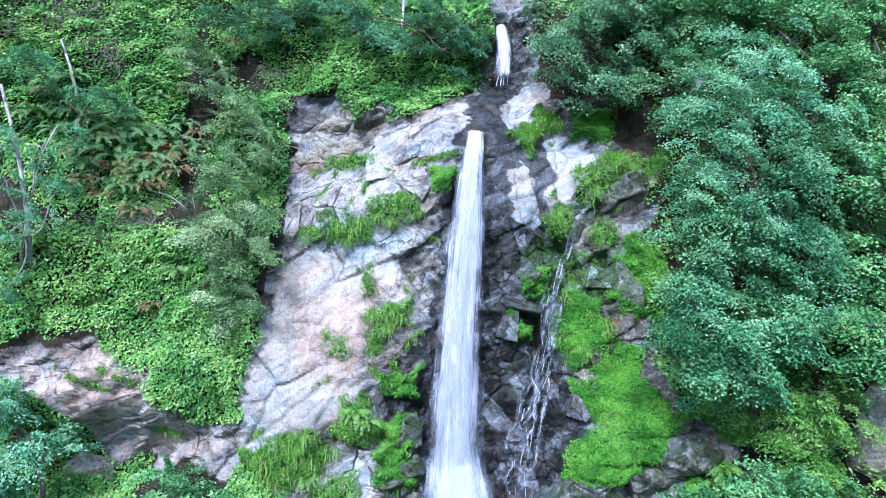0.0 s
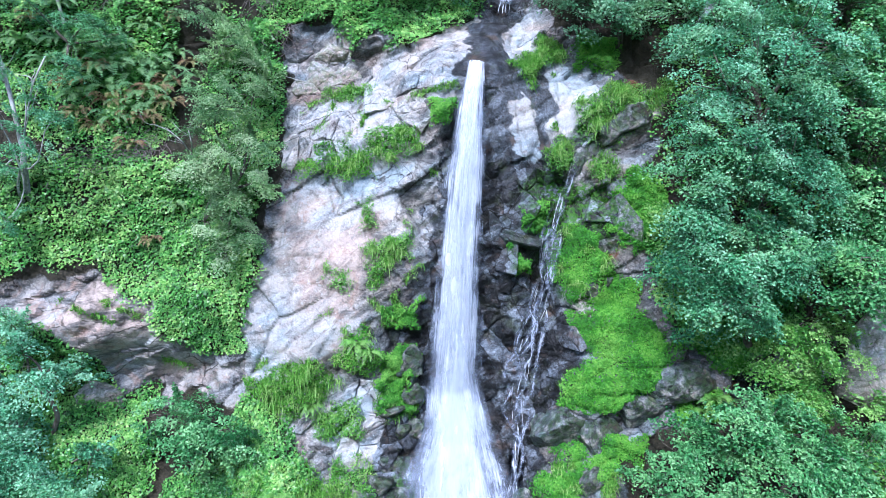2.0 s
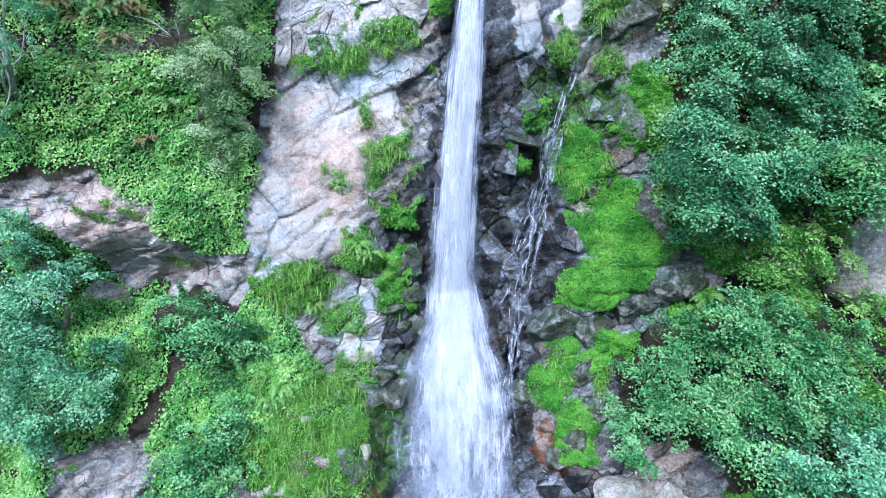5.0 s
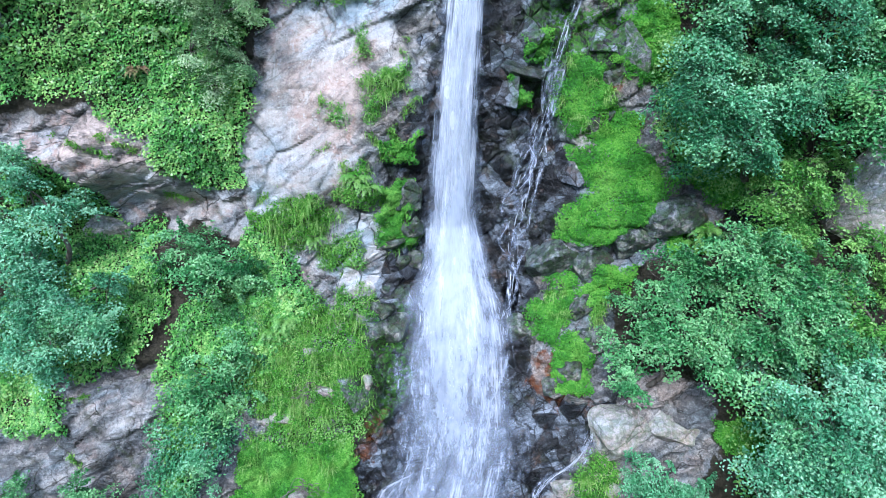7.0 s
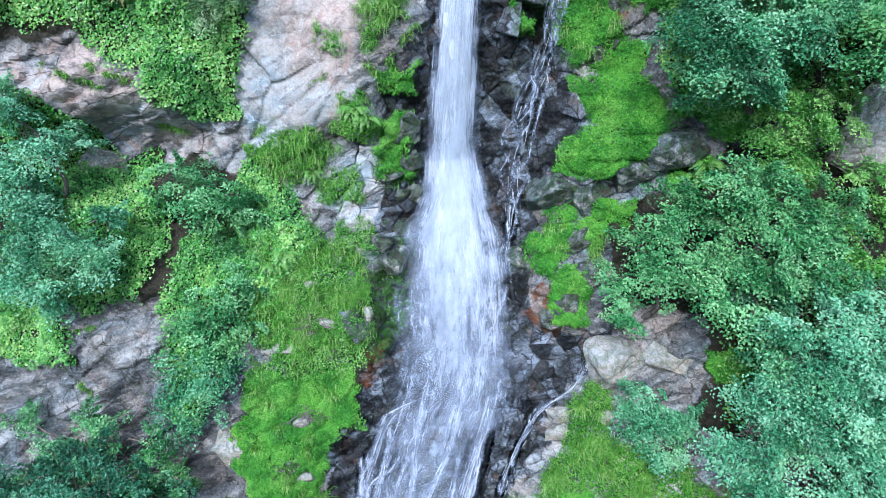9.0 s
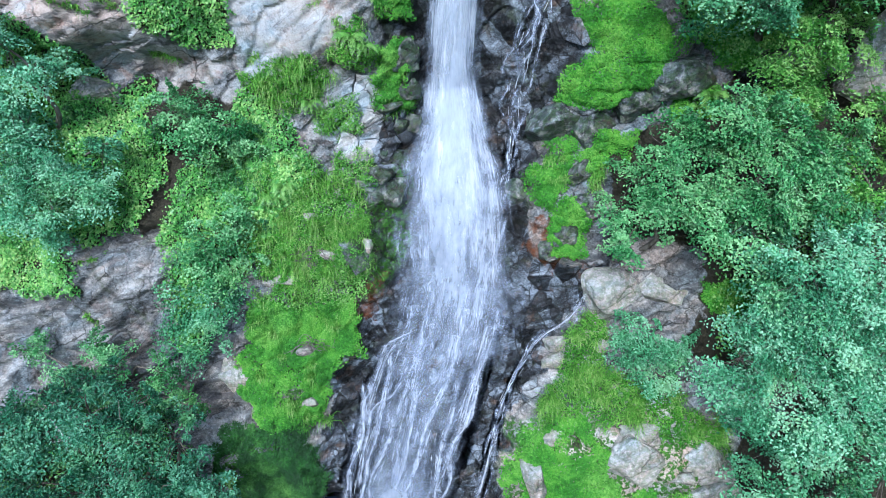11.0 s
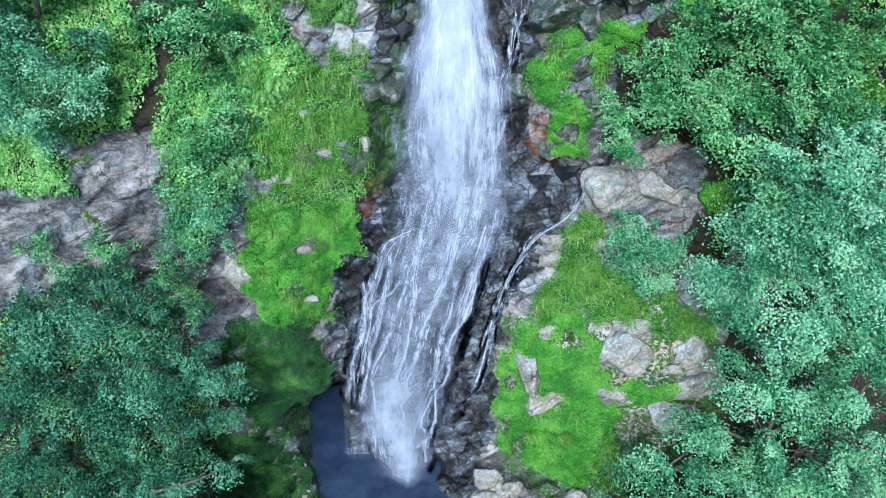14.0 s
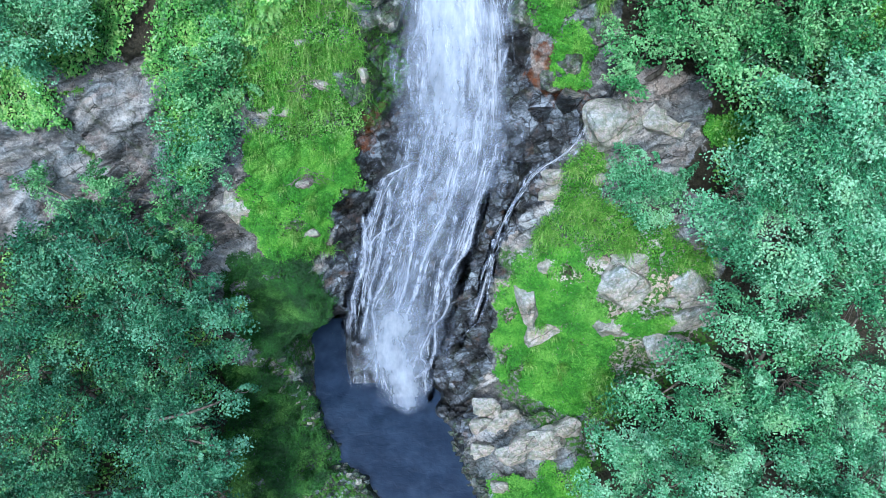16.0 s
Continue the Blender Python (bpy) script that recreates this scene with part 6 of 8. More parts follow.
tree("shrub", "pale feathery shrub on the wall", "shrub", [(-7.5, 18.9, 25.7, 0.81), (-7.1, 18.7, 24.8, 0.79), (-6.0, 18.3, 24.1, 0.69), (-5.6, 18.4, 23.3, 0.61), (-6.6, 18.4, 23.5, 0.55)], (-6.82, -0.55), LEAF_OLIVE, seed=9, group="shrubs on the gorge wall", size=0.075, flat=0.4)
tree("sapling", "slender pale-barked sapling with thin foliage", "tree", [(-11.3, 16.3, 23.1, 0.48), (-10.5, 16.1, 22.2, 0.50), (-11.4, 16.0, 21.9, 0.55), (-10.5, 15.6, 21.0, 0.49), (-11.5, 16.1, 20.3, 0.59), (-9.9, 16.0, 21.7, 0.45), (-11.5, 15.8, 19.1, 0.62)], (-11.52, 3.85), LEAF_TEAL, seed=10, group="saplings", size=0.07, bark=BARK_PALE, stem=0.05, fill=0.6)
tree("shrub", "feathery shrub among dry bracken", "shrub", [(-9.8, 17.5, 24.3, 0.66), (-10.2, 17.2, 23.2, 0.75), (-9.4, 17.8, 24.0, 0.66), (-11.5, 17.6, 25.1, 0.79)], (-10.53, -0.13), LEAF_TEAL, seed=11, group="shrubs on the gorge wall", size=0.07, fill=0.7)
tree("bush", "bright green bush beside a wet seam", "bush", [(9.6, 15.2, 16.4, 0.87), (9.2, 15.1, 15.6, 0.95), (10.4, 15.6, 15.2, 0.92), (9.6, 15.3, 14.4, 1.08), (10.7, 15.8, 16.2, 0.64), (9.2, 15.4, 13.7, 0.91)], (10.28, 8.88), LEAF_BRIGHT, seed=12, group="bushes on the gorge wall", size=0.14)
tree("alder_tree", "broad tree crown seen from above, on the slope beside the fall", "tree", [(5.4, 14.4, 12.2, 1.00), (6.0, 14.1, 13.4, 0.96), (6.1, 13.9, 11.4, 1.10), (7.1, 14.0, 12.2, 1.02), (6.9, 14.5, 13.6, 0.83), (4.7, 13.3, 11.8, 0.64), (4.9, 12.7, 11.2, 0.63)], (6.05, 14.40), LEAF_GREEN, seed=13, group="trees on the lower slope", size=0.16)
tree("alder_tree", "broad tree crown seen from above, on the slope beside the fall", "tree", [(7.7, 13.9, 14.0, 1.14), (9.1, 14.2, 13.9, 1.20), (9.9, 13.6, 13.7, 1.03), (8.3, 13.4, 13.0, 1.16), (9.9, 13.6, 12.3, 1.24), (7.4, 13.6, 13.1, 0.82), (8.3, 13.0, 11.7, 1.19), (7.2, 12.9, 11.9, 0.82)], (8.66, 14.47), LEAF_GREEN, seed=14, group="trees on the lower slope", size=0.16)
tree("alder_tree", "broad tree crown seen from above, on the slope beside the fall", "tree", [(9.4, 11.7, 11.2, 1.52), (10.4, 12.0, 12.0, 1.38), (8.8, 12.1, 11.4, 1.01), (10.6, 11.3, 10.7, 1.40), (8.7, 11.8, 10.2, 1.03), (9.7, 11.2, 10.1, 1.39)], (9.73, 17.80), LEAF_MINT, seed=15, group="trees on the lower slope", size=0.16)
tree("bush", "bright yellow-green bush on the slope", "bush", [(11.9, 14.7, 13.1, 1.15), (12.0, 13.7, 12.0, 1.14), (11.3, 14.7, 14.1, 0.74)], (11.82, 11.81), LEAF_BRIGHT, seed=16, group="bushes on the lower slope", size=0.16)
tree("bush", "rounded green bush among the boulders", "bush", [(5.9, 12.1, 8.5, 0.78), (6.8, 12.0, 7.7, 0.82), (6.0, 12.2, 7.1, 0.74), (6.6, 11.5, 7.2, 0.63), (5.5, 12.5, 7.9, 0.63)], (6.22, 18.05), LEAF_TEAL, seed=17, group="bushes on the lower slope", size=0.14)
tree("alder_tree", "broad tree crown seen from above, on the slope beside the fall", "tree", [(8.0, 10.7, 9.0, 1.10), (9.3, 11.1, 9.4, 1.23), (8.1, 10.2, 7.5, 1.07), (9.1, 10.0, 8.4, 1.31), (10.7, 10.5, 8.7, 1.37), (11.4, 11.0, 9.7, 1.28), (10.7, 9.8, 7.3, 1.32), (11.8, 9.8, 8.1, 1.33), (9.4, 9.8, 6.4, 0.94)], (10.03, 20.32), LEAF_MINT, seed=18, group="trees on the lower slope", fill=0.85, size=0.155)
tree("alder_tree", "broad tree crown seen from above, on the slope beside the fall", "tree", [(7.6, 8.0, 4.7, 1.03), (8.8, 8.2, 6.1, 1.18), (10.4, 8.4, 6.2, 1.32), (11.5, 8.5, 7.2, 1.41), (6.7, 7.0, 3.6, 1.13), (8.5, 7.2, 4.0, 1.44), (10.4, 7.2, 4.4, 1.58), (11.8, 7.3, 5.2, 1.59)], (9.83, 25.54), LEAF_TEAL, seed=19, group="trees on the lower slope", fill=0.8, size=0.16, stem=0.15)
tree("alder_tree", "broad tree crown seen from above, on the slope beside the fall", "tree", [(5.5, 5.6, 3.7, 1.08), (7.1, 5.7, 3.0, 1.34), (8.7, 5.6, 3.2, 1.47), (10.8, 5.9, 2.9, 1.65), (12.6, 6.1, 3.3, 1.70), (6.0, 4.3, 3.5, 1.27), (8.0, 4.2, 3.1, 1.53), (10.0, 4.0, 3.3, 1.77), (12.1, 4.2, 3.1, 1.87), (4.7, 4.5, 3.0, 0.73)], (9.53, 28.57), LEAF_MINT, seed=20, group="trees on the lower slope", fill=0.85, size=0.15, stem=0.15)
tree("bush", "rounded green bush growing on the lower rock wall", "bush", [(-6.8, 15.4, 13.3, 1.04), (-5.9, 15.6, 13.3, 0.78), (-7.4, 15.2, 13.9, 0.78), (-6.7, 15.3, 12.0, 0.89), (-5.5, 15.6, 12.6, 0.61)], (-6.58, 11.53), LEAF_GREEN, seed=21, group="bushes on the lower slope", size=0.15)
tree("bush", "rounded green bush growing on the lower rock wall", "bush", [(-6.3, 13.8, 10.6, 0.95), (-5.7, 14.3, 11.1, 0.69), (-6.6, 13.2, 10.0, 0.87), (-5.8, 13.7, 9.9, 0.70)], (-6.18, 14.85), LEAF_GREEN, seed=22, group="bushes on the lower slope", size=0.15)
tree("bush", "rounded green bush growing on the lower rock wall", "bush", [(-7.4, 12.9, 8.7, 0.91), (-6.3, 12.5, 9.4, 0.77), (-7.2, 12.4, 8.0, 0.91), (-6.2, 13.3, 9.0, 0.63)], (-6.91, 16.59), LEAF_TEAL, seed=23, group="bushes on the lower slope", size=0.14)
tree("bush", "pale green bush on the lower rock wall", "bush", [(-11.2, 14.8, 13.6, 1.13), (-10.4, 14.5, 12.5, 1.11), (-11.6, 14.3, 12.3, 1.15), (-9.4, 14.1, 12.0, 0.90), (-10.4, 13.3, 11.8, 0.99), (-11.7, 15.1, 14.6, 0.95), (-9.3, 14.8, 13.0, 0.63)], (-10.78, 12.04), LEAF_MINT, seed=24, group="bushes on the lower slope", size=0.14)
tree("bush", "pale green bush on the lower rock wall", "bush", [(-11.0, 15.1, 15.8, 0.73), (-10.3, 14.9, 15.2, 0.80), (-11.0, 14.9, 16.3, 0.71), (-10.0, 15.7, 14.9, 0.55)], (-10.64, 10.43), LEAF_MINT, seed=25, group="bushes on the lower slope", size=0.13)
tree("bush", "deep green bush growing under the lower rock wall", "bush", [(-9.1, 11.2, 8.2, 0.62), (-10.4, 11.2, 7.6, 0.7), (-7.9, 11.2, 7.8, 0.6), (-11.4, 11.6, 8.4, 0.6), (-9.5, 10.6, 7.4, 0.7), (-8.2, 10.7, 7.1, 0.62), (-11.2, 10.6, 6.8, 0.8), (-7.4, 11.0, 7.0, 0.5), (-9.6, 11.5, 8.6, 0.45)], (-9.6, 18.6), LEAF_GREEN, seed=29, group="bushes on the lower slope", size=0.13)
tree("alder_tree", "tall tree rising beside the pool", "tree", [(-9.3, 9.8, 7.8, 1.16), (-8.2, 9.4, 7.4, 1.05), (-10.8, 9.7, 7.0, 1.14), (-7.9, 8.9, 5.8, 1.19), (-9.5, 9.0, 5.6, 1.34), (-10.6, 8.5, 6.2, 1.33), (-7.4, 8.0, 4.8, 1.02), (-8.9, 7.9, 4.2, 1.37), (-9.4, 10.7, 8.2, 0.90), (-8.3, 10.4, 7.6, 0.81), (-7.3, 9.7, 6.8, 0.80), (-6.6, 8.9, 6.0, 0.74), (-6.7, 8.4, 4.0, 0.73), (-9.9, 9.9, 8.5, 0.71), (-11.1, 9.7, 7.8, 0.93), (-6.9, 10.2, 7.3, 0.49), (-6.0, 8.8, 5.5, 0.46)], (-8.98, 23.11), LEAF_DEEP, seed=26, group="trees beside the pool", fill=0.85, size=0.15, stem=0.15)
tree("alder_tree", "tall dark tree rising beside the pool", "tree", [(-12.0, 7.4, 4.6, 1.64), (-10.8, 7.2, 3.8, 1.63), (-9.1, 6.7, 3.3, 1.49), (-7.9, 7.0, 3.0, 1.28), (-11.9, 5.9, 3.0, 1.69), (-7.1, 6.3, 2.8, 0.98), (-12.2, 8.5, 6.2, 1.19), (-6.5, 7.3, 3.1, 0.70), (-6.2, 5.5, 3.2, 0.67)], (-10.29, 26.54), LEAF_DEEP, seed=27, group="trees beside the pool", fill=0.85, size=0.15, stem=0.15)
tree("alder_tree", "tall dark tree rising beside the pool", "tree", [(-7.3, 5.2, 2.5, 1.37), (-6.2, 4.3, 3.0, 1.11), (-9.0, 4.6, 1.8, 1.23), (-12.3, 4.7, 2.0, 1.53), (-8.3, 5.8, 2.6, 0.99), (-10.4, 4.1, 2.5, 1.23)], (-9.26, 28.83), LEAF_DEEP, seed=28, group="trees beside the pool", size=0.15, stem=0.14)

# ---- boulders, ferns, bare stems, dry brush ----
boulder("boulder", "pale grey boulder with pinkish stains on a grassy slope", STONE_PALE, (5.14, 15.93), 0.95, 0.95, 0.58, 101, 0, "boulders")
boulder("boulder", "pale grey boulder with pinkish stains on a grassy slope", STONE_PALE, (6.84, 15.66), 0.90, 0.60, 0.54, 102, 10, "boulders")
boulder("boulder", "pale grey boulder with pinkish stains on a grassy slope", STONE_PALE, (3.44, 23.20), 0.93, 0.65, 0.57, 103, -20, "boulders")
boulder("boulder", "pale grey boulder with pinkish stains on a grassy slope", STONE_PALE, (2.90, 22.22), 0.36, 1.14, 0.69, 104, -15, "boulders")
boulder("boulder", "pale grey boulder with pinkish stains on a grassy slope", STONE_PALE, (5.89, 21.27), 1.09, 0.96, 0.67, 105, 30, "boulders")
boulder("boulder", "pale grey boulder with pinkish stains on a grassy slope", STONE_PALE, (6.08, 20.49), 0.68, 0.54, 0.41, 106, 0, "boulders")
boulder("boulder", "pale grey boulder with pinkish stains on a grassy slope", STONE_PALE, (8.28, 21.16), 0.98, 0.98, 0.60, 107, 0, "boulders")
boulder("boulder", "pale grey boulder with pinkish stains on a grassy slope", STONE_PALE, (8.33, 22.16), 1.15, 0.52, 0.70, 108, -10, "boulders")
boulder("boulder", "pale grey boulder with pinkish stains on a grassy slope", STONE_PALE, (5.77, 22.88), 0.71, 0.61, 0.43, 109, 0, "boulders")
boulder("boulder", "pale grey boulder with pinkish stains on a grassy slope", STONE_PALE, (3.50, 20.78), 0.44, 0.35, 0.27, 110, 0, "boulders")
boulder("boulder", "pale grey boulder with pinkish stains on a grassy slope", STONE_PALE, (7.67, 23.55), 0.97, 0.92, 0.59, 111, 20, "boulders")
boulder("boulder", "pale grey boulder with pinkish stains on a grassy slope", STONE_PALE, (7.35, 21.75), 0.51, 0.33, 0.31, 112, 0, "boulders")
boulder("boulder", "pale grey boulder with pinkish stains on a grassy slope", STONE_PALE, (7.06, 18.91), 0.58, 0.31, 0.35, 113, 0, "boulders")
boulder("boulder", "pale grey boulder with pinkish stains on a grassy slope", STONE_PALE, (5.08, 17.75), 0.30, 0.30, 0.18, 114, 0, "boulders")
boulder("boulder", "pale grey boulder with pinkish stains on a grassy slope", STONE_PALE, (3.63, 18.43), 0.56, 0.39, 0.34, 115, -20, "boulders")
boulder("boulder", "pale grey boulder with pinkish stains on a grassy slope", STONE_PALE, (3.68, 17.84), 0.42, 0.34, 0.26, 116, 0, "boulders")
boulder("stone", "pale broken stone on the bank of the pool", STONE_PALE, (1.72, 26.83), 0.64, 0.49, 0.39, 117, 0, "bank stones")
boulder("stone", "pale broken stone on the bank of the pool", STONE_PALE, (2.33, 27.28), 0.74, 0.44, 0.45, 118, -20, "bank stones")
boulder("stone", "pale broken stone on the bank of the pool", STONE_PALE, (1.49, 27.47), 0.59, 0.44, 0.36, 119, 0, "bank stones")
boulder("stone", "pale broken stone on the bank of the pool", STONE_PALE, (2.88, 28.10), 0.98, 0.54, 0.59, 120, -15, "bank stones")
boulder("stone", "pale broken stone on the bank of the pool", STONE_PALE, (3.68, 27.99), 0.88, 0.64, 0.54, 121, -10, "bank stones")
boulder("stone", "pale broken stone on the bank of the pool", STONE_PALE, (4.32, 27.59), 0.74, 0.49, 0.45, 122, -10, "bank stones")
boulder("stone", "pale broken stone on the bank of the pool", STONE_PALE, (2.54, 28.48), 0.82, 0.48, 0.50, 123, -10, "bank stones")
boulder("stone", "pale broken stone on the bank of the pool", STONE_PALE, (1.46, 28.34), 0.53, 0.39, 0.32, 124, 0, "bank stones")
boulder("stone", "pale broken stone on the bank of the pool", STONE_PALE, (3.53, 28.42), 0.63, 0.39, 0.38, 125, 0, "bank stones")
boulder("stone", "pale broken stone on the bank of the pool", STONE_PALE, (2.00, 29.53), 0.53, 0.33, 0.32, 126, 0, "bank stones")
boulder("boulder", "grey angular block of rock in the cliff", STONE_GREY, (-1.60, 13.01), 0.73, 0.69, 0.45, 127, 0, "cliff boulders")
boulder("boulder", "grey angular block of rock in the cliff", STONE_GREY, (-1.92, 12.33), 0.61, 0.33, 0.37, 128, 10, "cliff boulders")
boulder("boulder", "grey angular block of rock in the cliff", STONE_GREY, (-1.44, 11.94), 0.57, 0.41, 0.35, 129, 0, "cliff boulders")
boulder("boulder", "grey angular block of rock in the cliff", STONE_GREY, (-0.91, 9.75), 0.45, 0.45, 0.27, 130, 0, "cliff boulders")
boulder("boulder", "grey angular block of rock in the cliff", STONE_GREY, (-1.26, 10.97), 0.49, 0.37, 0.30, 131, 0, "cliff boulders")
boulder("boulder", "grey angular block of rock in the cliff", STONE_GREY, (-1.06, 8.74), 0.52, 0.60, 0.37, 132, 0, "cliff boulders")
boulder("boulder", "grey angular block of rock in the cliff", STONE_GREY, (-1.60, 10.11), 0.57, 0.41, 0.35, 133, -20, "cliff boulders")
boulder("boulder", "grey angular block of rock in the cliff", STONE_GREY, (-0.82, 10.94), 0.33, 0.41, 0.25, 134, 0, "cliff boulders")
boulder("boulder", "grey angular block of rock in the cliff", STONE_GREY, (3.52, 10.76), 1.16, 0.87, 0.70, 135, -35, "cliff boulders")
boulder("boulder", "grey angular block of rock in the cliff", STONE_GREY, (4.51, 10.70), 0.74, 0.82, 0.50, 136, -30, "cliff boulders")
boulder("boulder", "grey angular block of rock in the cliff", STONE_GREY, (5.79, 9.69), 1.03, 0.74, 0.63, 137, -30, "cliff boulders")
boulder("boulder", "grey angular block of rock in the cliff", STONE_GREY, (6.71, 9.12), 1.03, 0.83, 0.63, 138, -30, "cliff boulders")
boulder("boulder", "grey angular block of rock in the cliff", STONE_GREY, (4.18, 12.19), 0.54, 0.37, 0.33, 139, -30, "cliff boulders")
boulder("boulder", "grey angular block of rock in the cliff", STONE_GREY, (4.56, 13.21), 0.54, 0.50, 0.33, 140, 0, "cliff boulders")
boulder("boulder", "grey angular block of rock in the cliff", STONE_GREY, (3.79, 14.20), 0.50, 0.50, 0.30, 141, 0, "cliff boulders")
boulder("boulder", "grey angular block of rock in the cliff", STONE_GREY, (3.36, 14.81), 0.41, 0.41, 0.25, 142, 0, "cliff boulders")
boulder("boulder", "grey angular block of rock in the cliff", STONE_GREY, (2.47, 13.20), 0.54, 0.62, 0.38, 143, -20, "cliff boulders")
boulder("boulder", "dark wet block of rock beside the fall", STONE_WET, (2.38, 5.16), 0.91, 0.39, 0.55, 144, 15, "cliff boulders")
boulder("boulder", "grey angular block of rock in the cliff", STONE_GREY, (4.84, 5.36), 0.68, 0.36, 0.41, 145, 0, "cliff boulders")
boulder("boulder", "grey angular block of rock in the cliff", STONE_GREY, (4.41, 6.51), 0.28, 0.44, 0.27, 146, 0, "cliff boulders")
boulder("boulder", "grey angular block of rock in the cliff", STONE_GREY, (4.89, 6.41), 0.24, 0.32, 0.19, 147, 0, "cliff boulders")
boulder("boulder", "grey angular block of rock in the cliff", STONE_GREY, (5.54, 1.62), 0.70, 0.53, 0.42, 148, -35, "cliff boulders")
boulder("boulder", "grey angular block of rock in the cliff", STONE_GREY, (4.50, 2.55), 0.56, 0.56, 0.34, 149, -40, "cliff boulders")
boulder("boulder", "grey angular block of rock in the cliff", STONE_GREY, (5.02, 1.96), 0.69, 0.49, 0.42, 150, -35, "cliff boulders")
boulder("boulder", "grey angular block of rock in the cliff", STONE_GREY, (3.99, 2.97), 0.40, 0.40, 0.24, 151, 0, "cliff boulders")
boulder("boulder", "weathered pinkish rock standing out of the wall", STONE_PALE, (-3.44, -1.07), 0.72, 0.38, 0.44, 152, 0, "wall boulders")
boulder("boulder", "weathered pinkish rock standing out of the wall", STONE_PALE, (-3.74, -0.01), 0.83, 0.58, 0.51, 153, 10, "wall boulders")
boulder("boulder", "weathered pinkish rock standing out of the wall", STONE_PALE, (-3.05, -0.17), 0.58, 0.50, 0.35, 154, 0, "wall boulders")
boulder("boulder", "weathered pinkish rock standing out of the wall", STONE_PALE, (-9.86, 9.50), 0.74, 0.56, 0.45, 155, 20, "wall boulders")
boulder("boulder", "weathered pinkish rock standing out of the wall", STONE_PALE, (-4.22, 0.47), 0.50, 0.45, 0.30, 156, 0, "wall boulders")
boulder("boulder", "weathered pinkish rock standing out of the wall", STONE_PALE, (5.40, 3.14), 0.44, 0.28, 0.27, 157, 0, "wall boulders")
boulder("rock_outcrop", "weathered pinkish rock standing out of the grass", STONE_PALE, (-4.45, 15.46), 0.54, 0.29, 0.33, 158, 0, "outcrops")
boulder("rock_outcrop", "weathered pinkish rock standing out of the grass", STONE_PALE, (-3.39, 14.66), 0.45, 0.20, 0.27, 159, 0, "outcrops")
boulder("rock_outcrop", "weathered pinkish rock standing out of the grass", STONE_PALE, (-4.12, 17.73), 0.42, 0.25, 0.26, 160, 0, "outcrops")
boulder("rock_outcrop", "weathered pinkish rock standing out of the grass", STONE_PALE, (-4.00, 19.54), 0.30, 0.22, 0.19, 161, 0, "outcrops")
boulder("rock_outcrop", "weathered pinkish rock standing out of the grass", STONE_PALE, (-6.06, 18.60), 0.70, 0.57, 0.43, 162, 0, "outcrops")
boulder("rock_outcrop", "weathered pinkish rock standing out of the grass", STONE_PALE, (-6.46, 18.26), 0.39, 0.44, 0.27, 163, 0, "outcrops")
boulder("rock_outcrop", "weathered pinkish rock standing out of the grass", STONE_PALE, (-5.04, 15.50), 0.29, 0.21, 0.18, 164, 0, "outcrops")
boulder("rock_outcrop", "weathered pinkish rock standing out of the grass", STONE_PALE, (-2.30, 14.58), 0.29, 0.37, 0.22, 165, 0, "outcrops")
boulder("rock_outcrop", "weathered pinkish rock standing out of the grass", STONE_PALE, (-3.79, 13.46), 0.29, 0.16, 0.17, 166, 0, "outcrops")
boulder("boulder", "pale smooth rib of rock beside a damp seam", STONE_PALE, (12.12, 8.17), 1.03, 2.12, 0.92, 167, 20, "wall boulders")
boulder("stone", "pale round boulder at the edge of the pool", STONE_PALE, (-2.36, 28.61), 0.31, 0.29, 0.25, 168, 0, "pool stones")
boulder("stone", "mossy stone standing in the pool", STONE_GREY, (-0.67, 29.84), 0.33, 0.26, 0.26, 169, 0, "pool stones")
boulder("stone", "small worn stone on the shore of the pool", STONE_GREY, (-3.65, 28.39), 0.08, 0.08, 0.07, 170, 0, "shore stones")
boulder("stone", "small worn stone on the shore of the pool", STONE_WET, (-5.38, 24.86), 0.11, 0.08, 0.09, 171, 0, "shore stones")
boulder("stone", "small worn stone on the shore of the pool", STONE_PALE, (-5.04, 26.18), 0.17, 0.11, 0.14, 172, 0, "shore stones")
boulder("stone", "small worn stone on the shore of the pool", STONE_GREY, (-4.00, 28.14), 0.09, 0.05, 0.07, 173, 0, "shore stones")
boulder("stone", "small worn stone on the shore of the pool", STONE_GREY, (-5.55, 24.58), 0.19, 0.13, 0.15, 174, 0, "shore stones")
boulder("stone", "small worn stone on the shore of the pool", STONE_WET, (-4.18, 27.47), 0.13, 0.10, 0.10, 175, 0, "shore stones")
boulder("stone", "small worn stone on the shore of the pool", STONE_PALE, (-5.48, 24.82), 0.12, 0.07, 0.09, 176, 0, "shore stones")
boulder("stone", "small worn stone on the shore of the pool", STONE_GREY, (-2.64, 29.37), 0.08, 0.06, 0.06, 177, 0, "shore stones")
boulder("stone", "small worn stone on the shore of the pool", STONE_GREY, (-2.19, 29.55), 0.07, 0.05, 0.05, 178, 0, "shore stones")
boulder("stone", "small worn stone on the shore of the pool", STONE_WET, (-5.06, 25.64), 0.20, 0.14, 0.15, 179, 0, "shore stones")
boulder("stone", "small worn stone on the shore of the pool", STONE_PALE, (-3.73, 28.72), 0.10, 0.08, 0.08, 180, 0, "shore stones")
boulder("stone", "small worn stone on the shore of the pool", STONE_GREY, (-5.13, 25.18), 0.13, 0.13, 0.10, 181, 0, "shore stones")
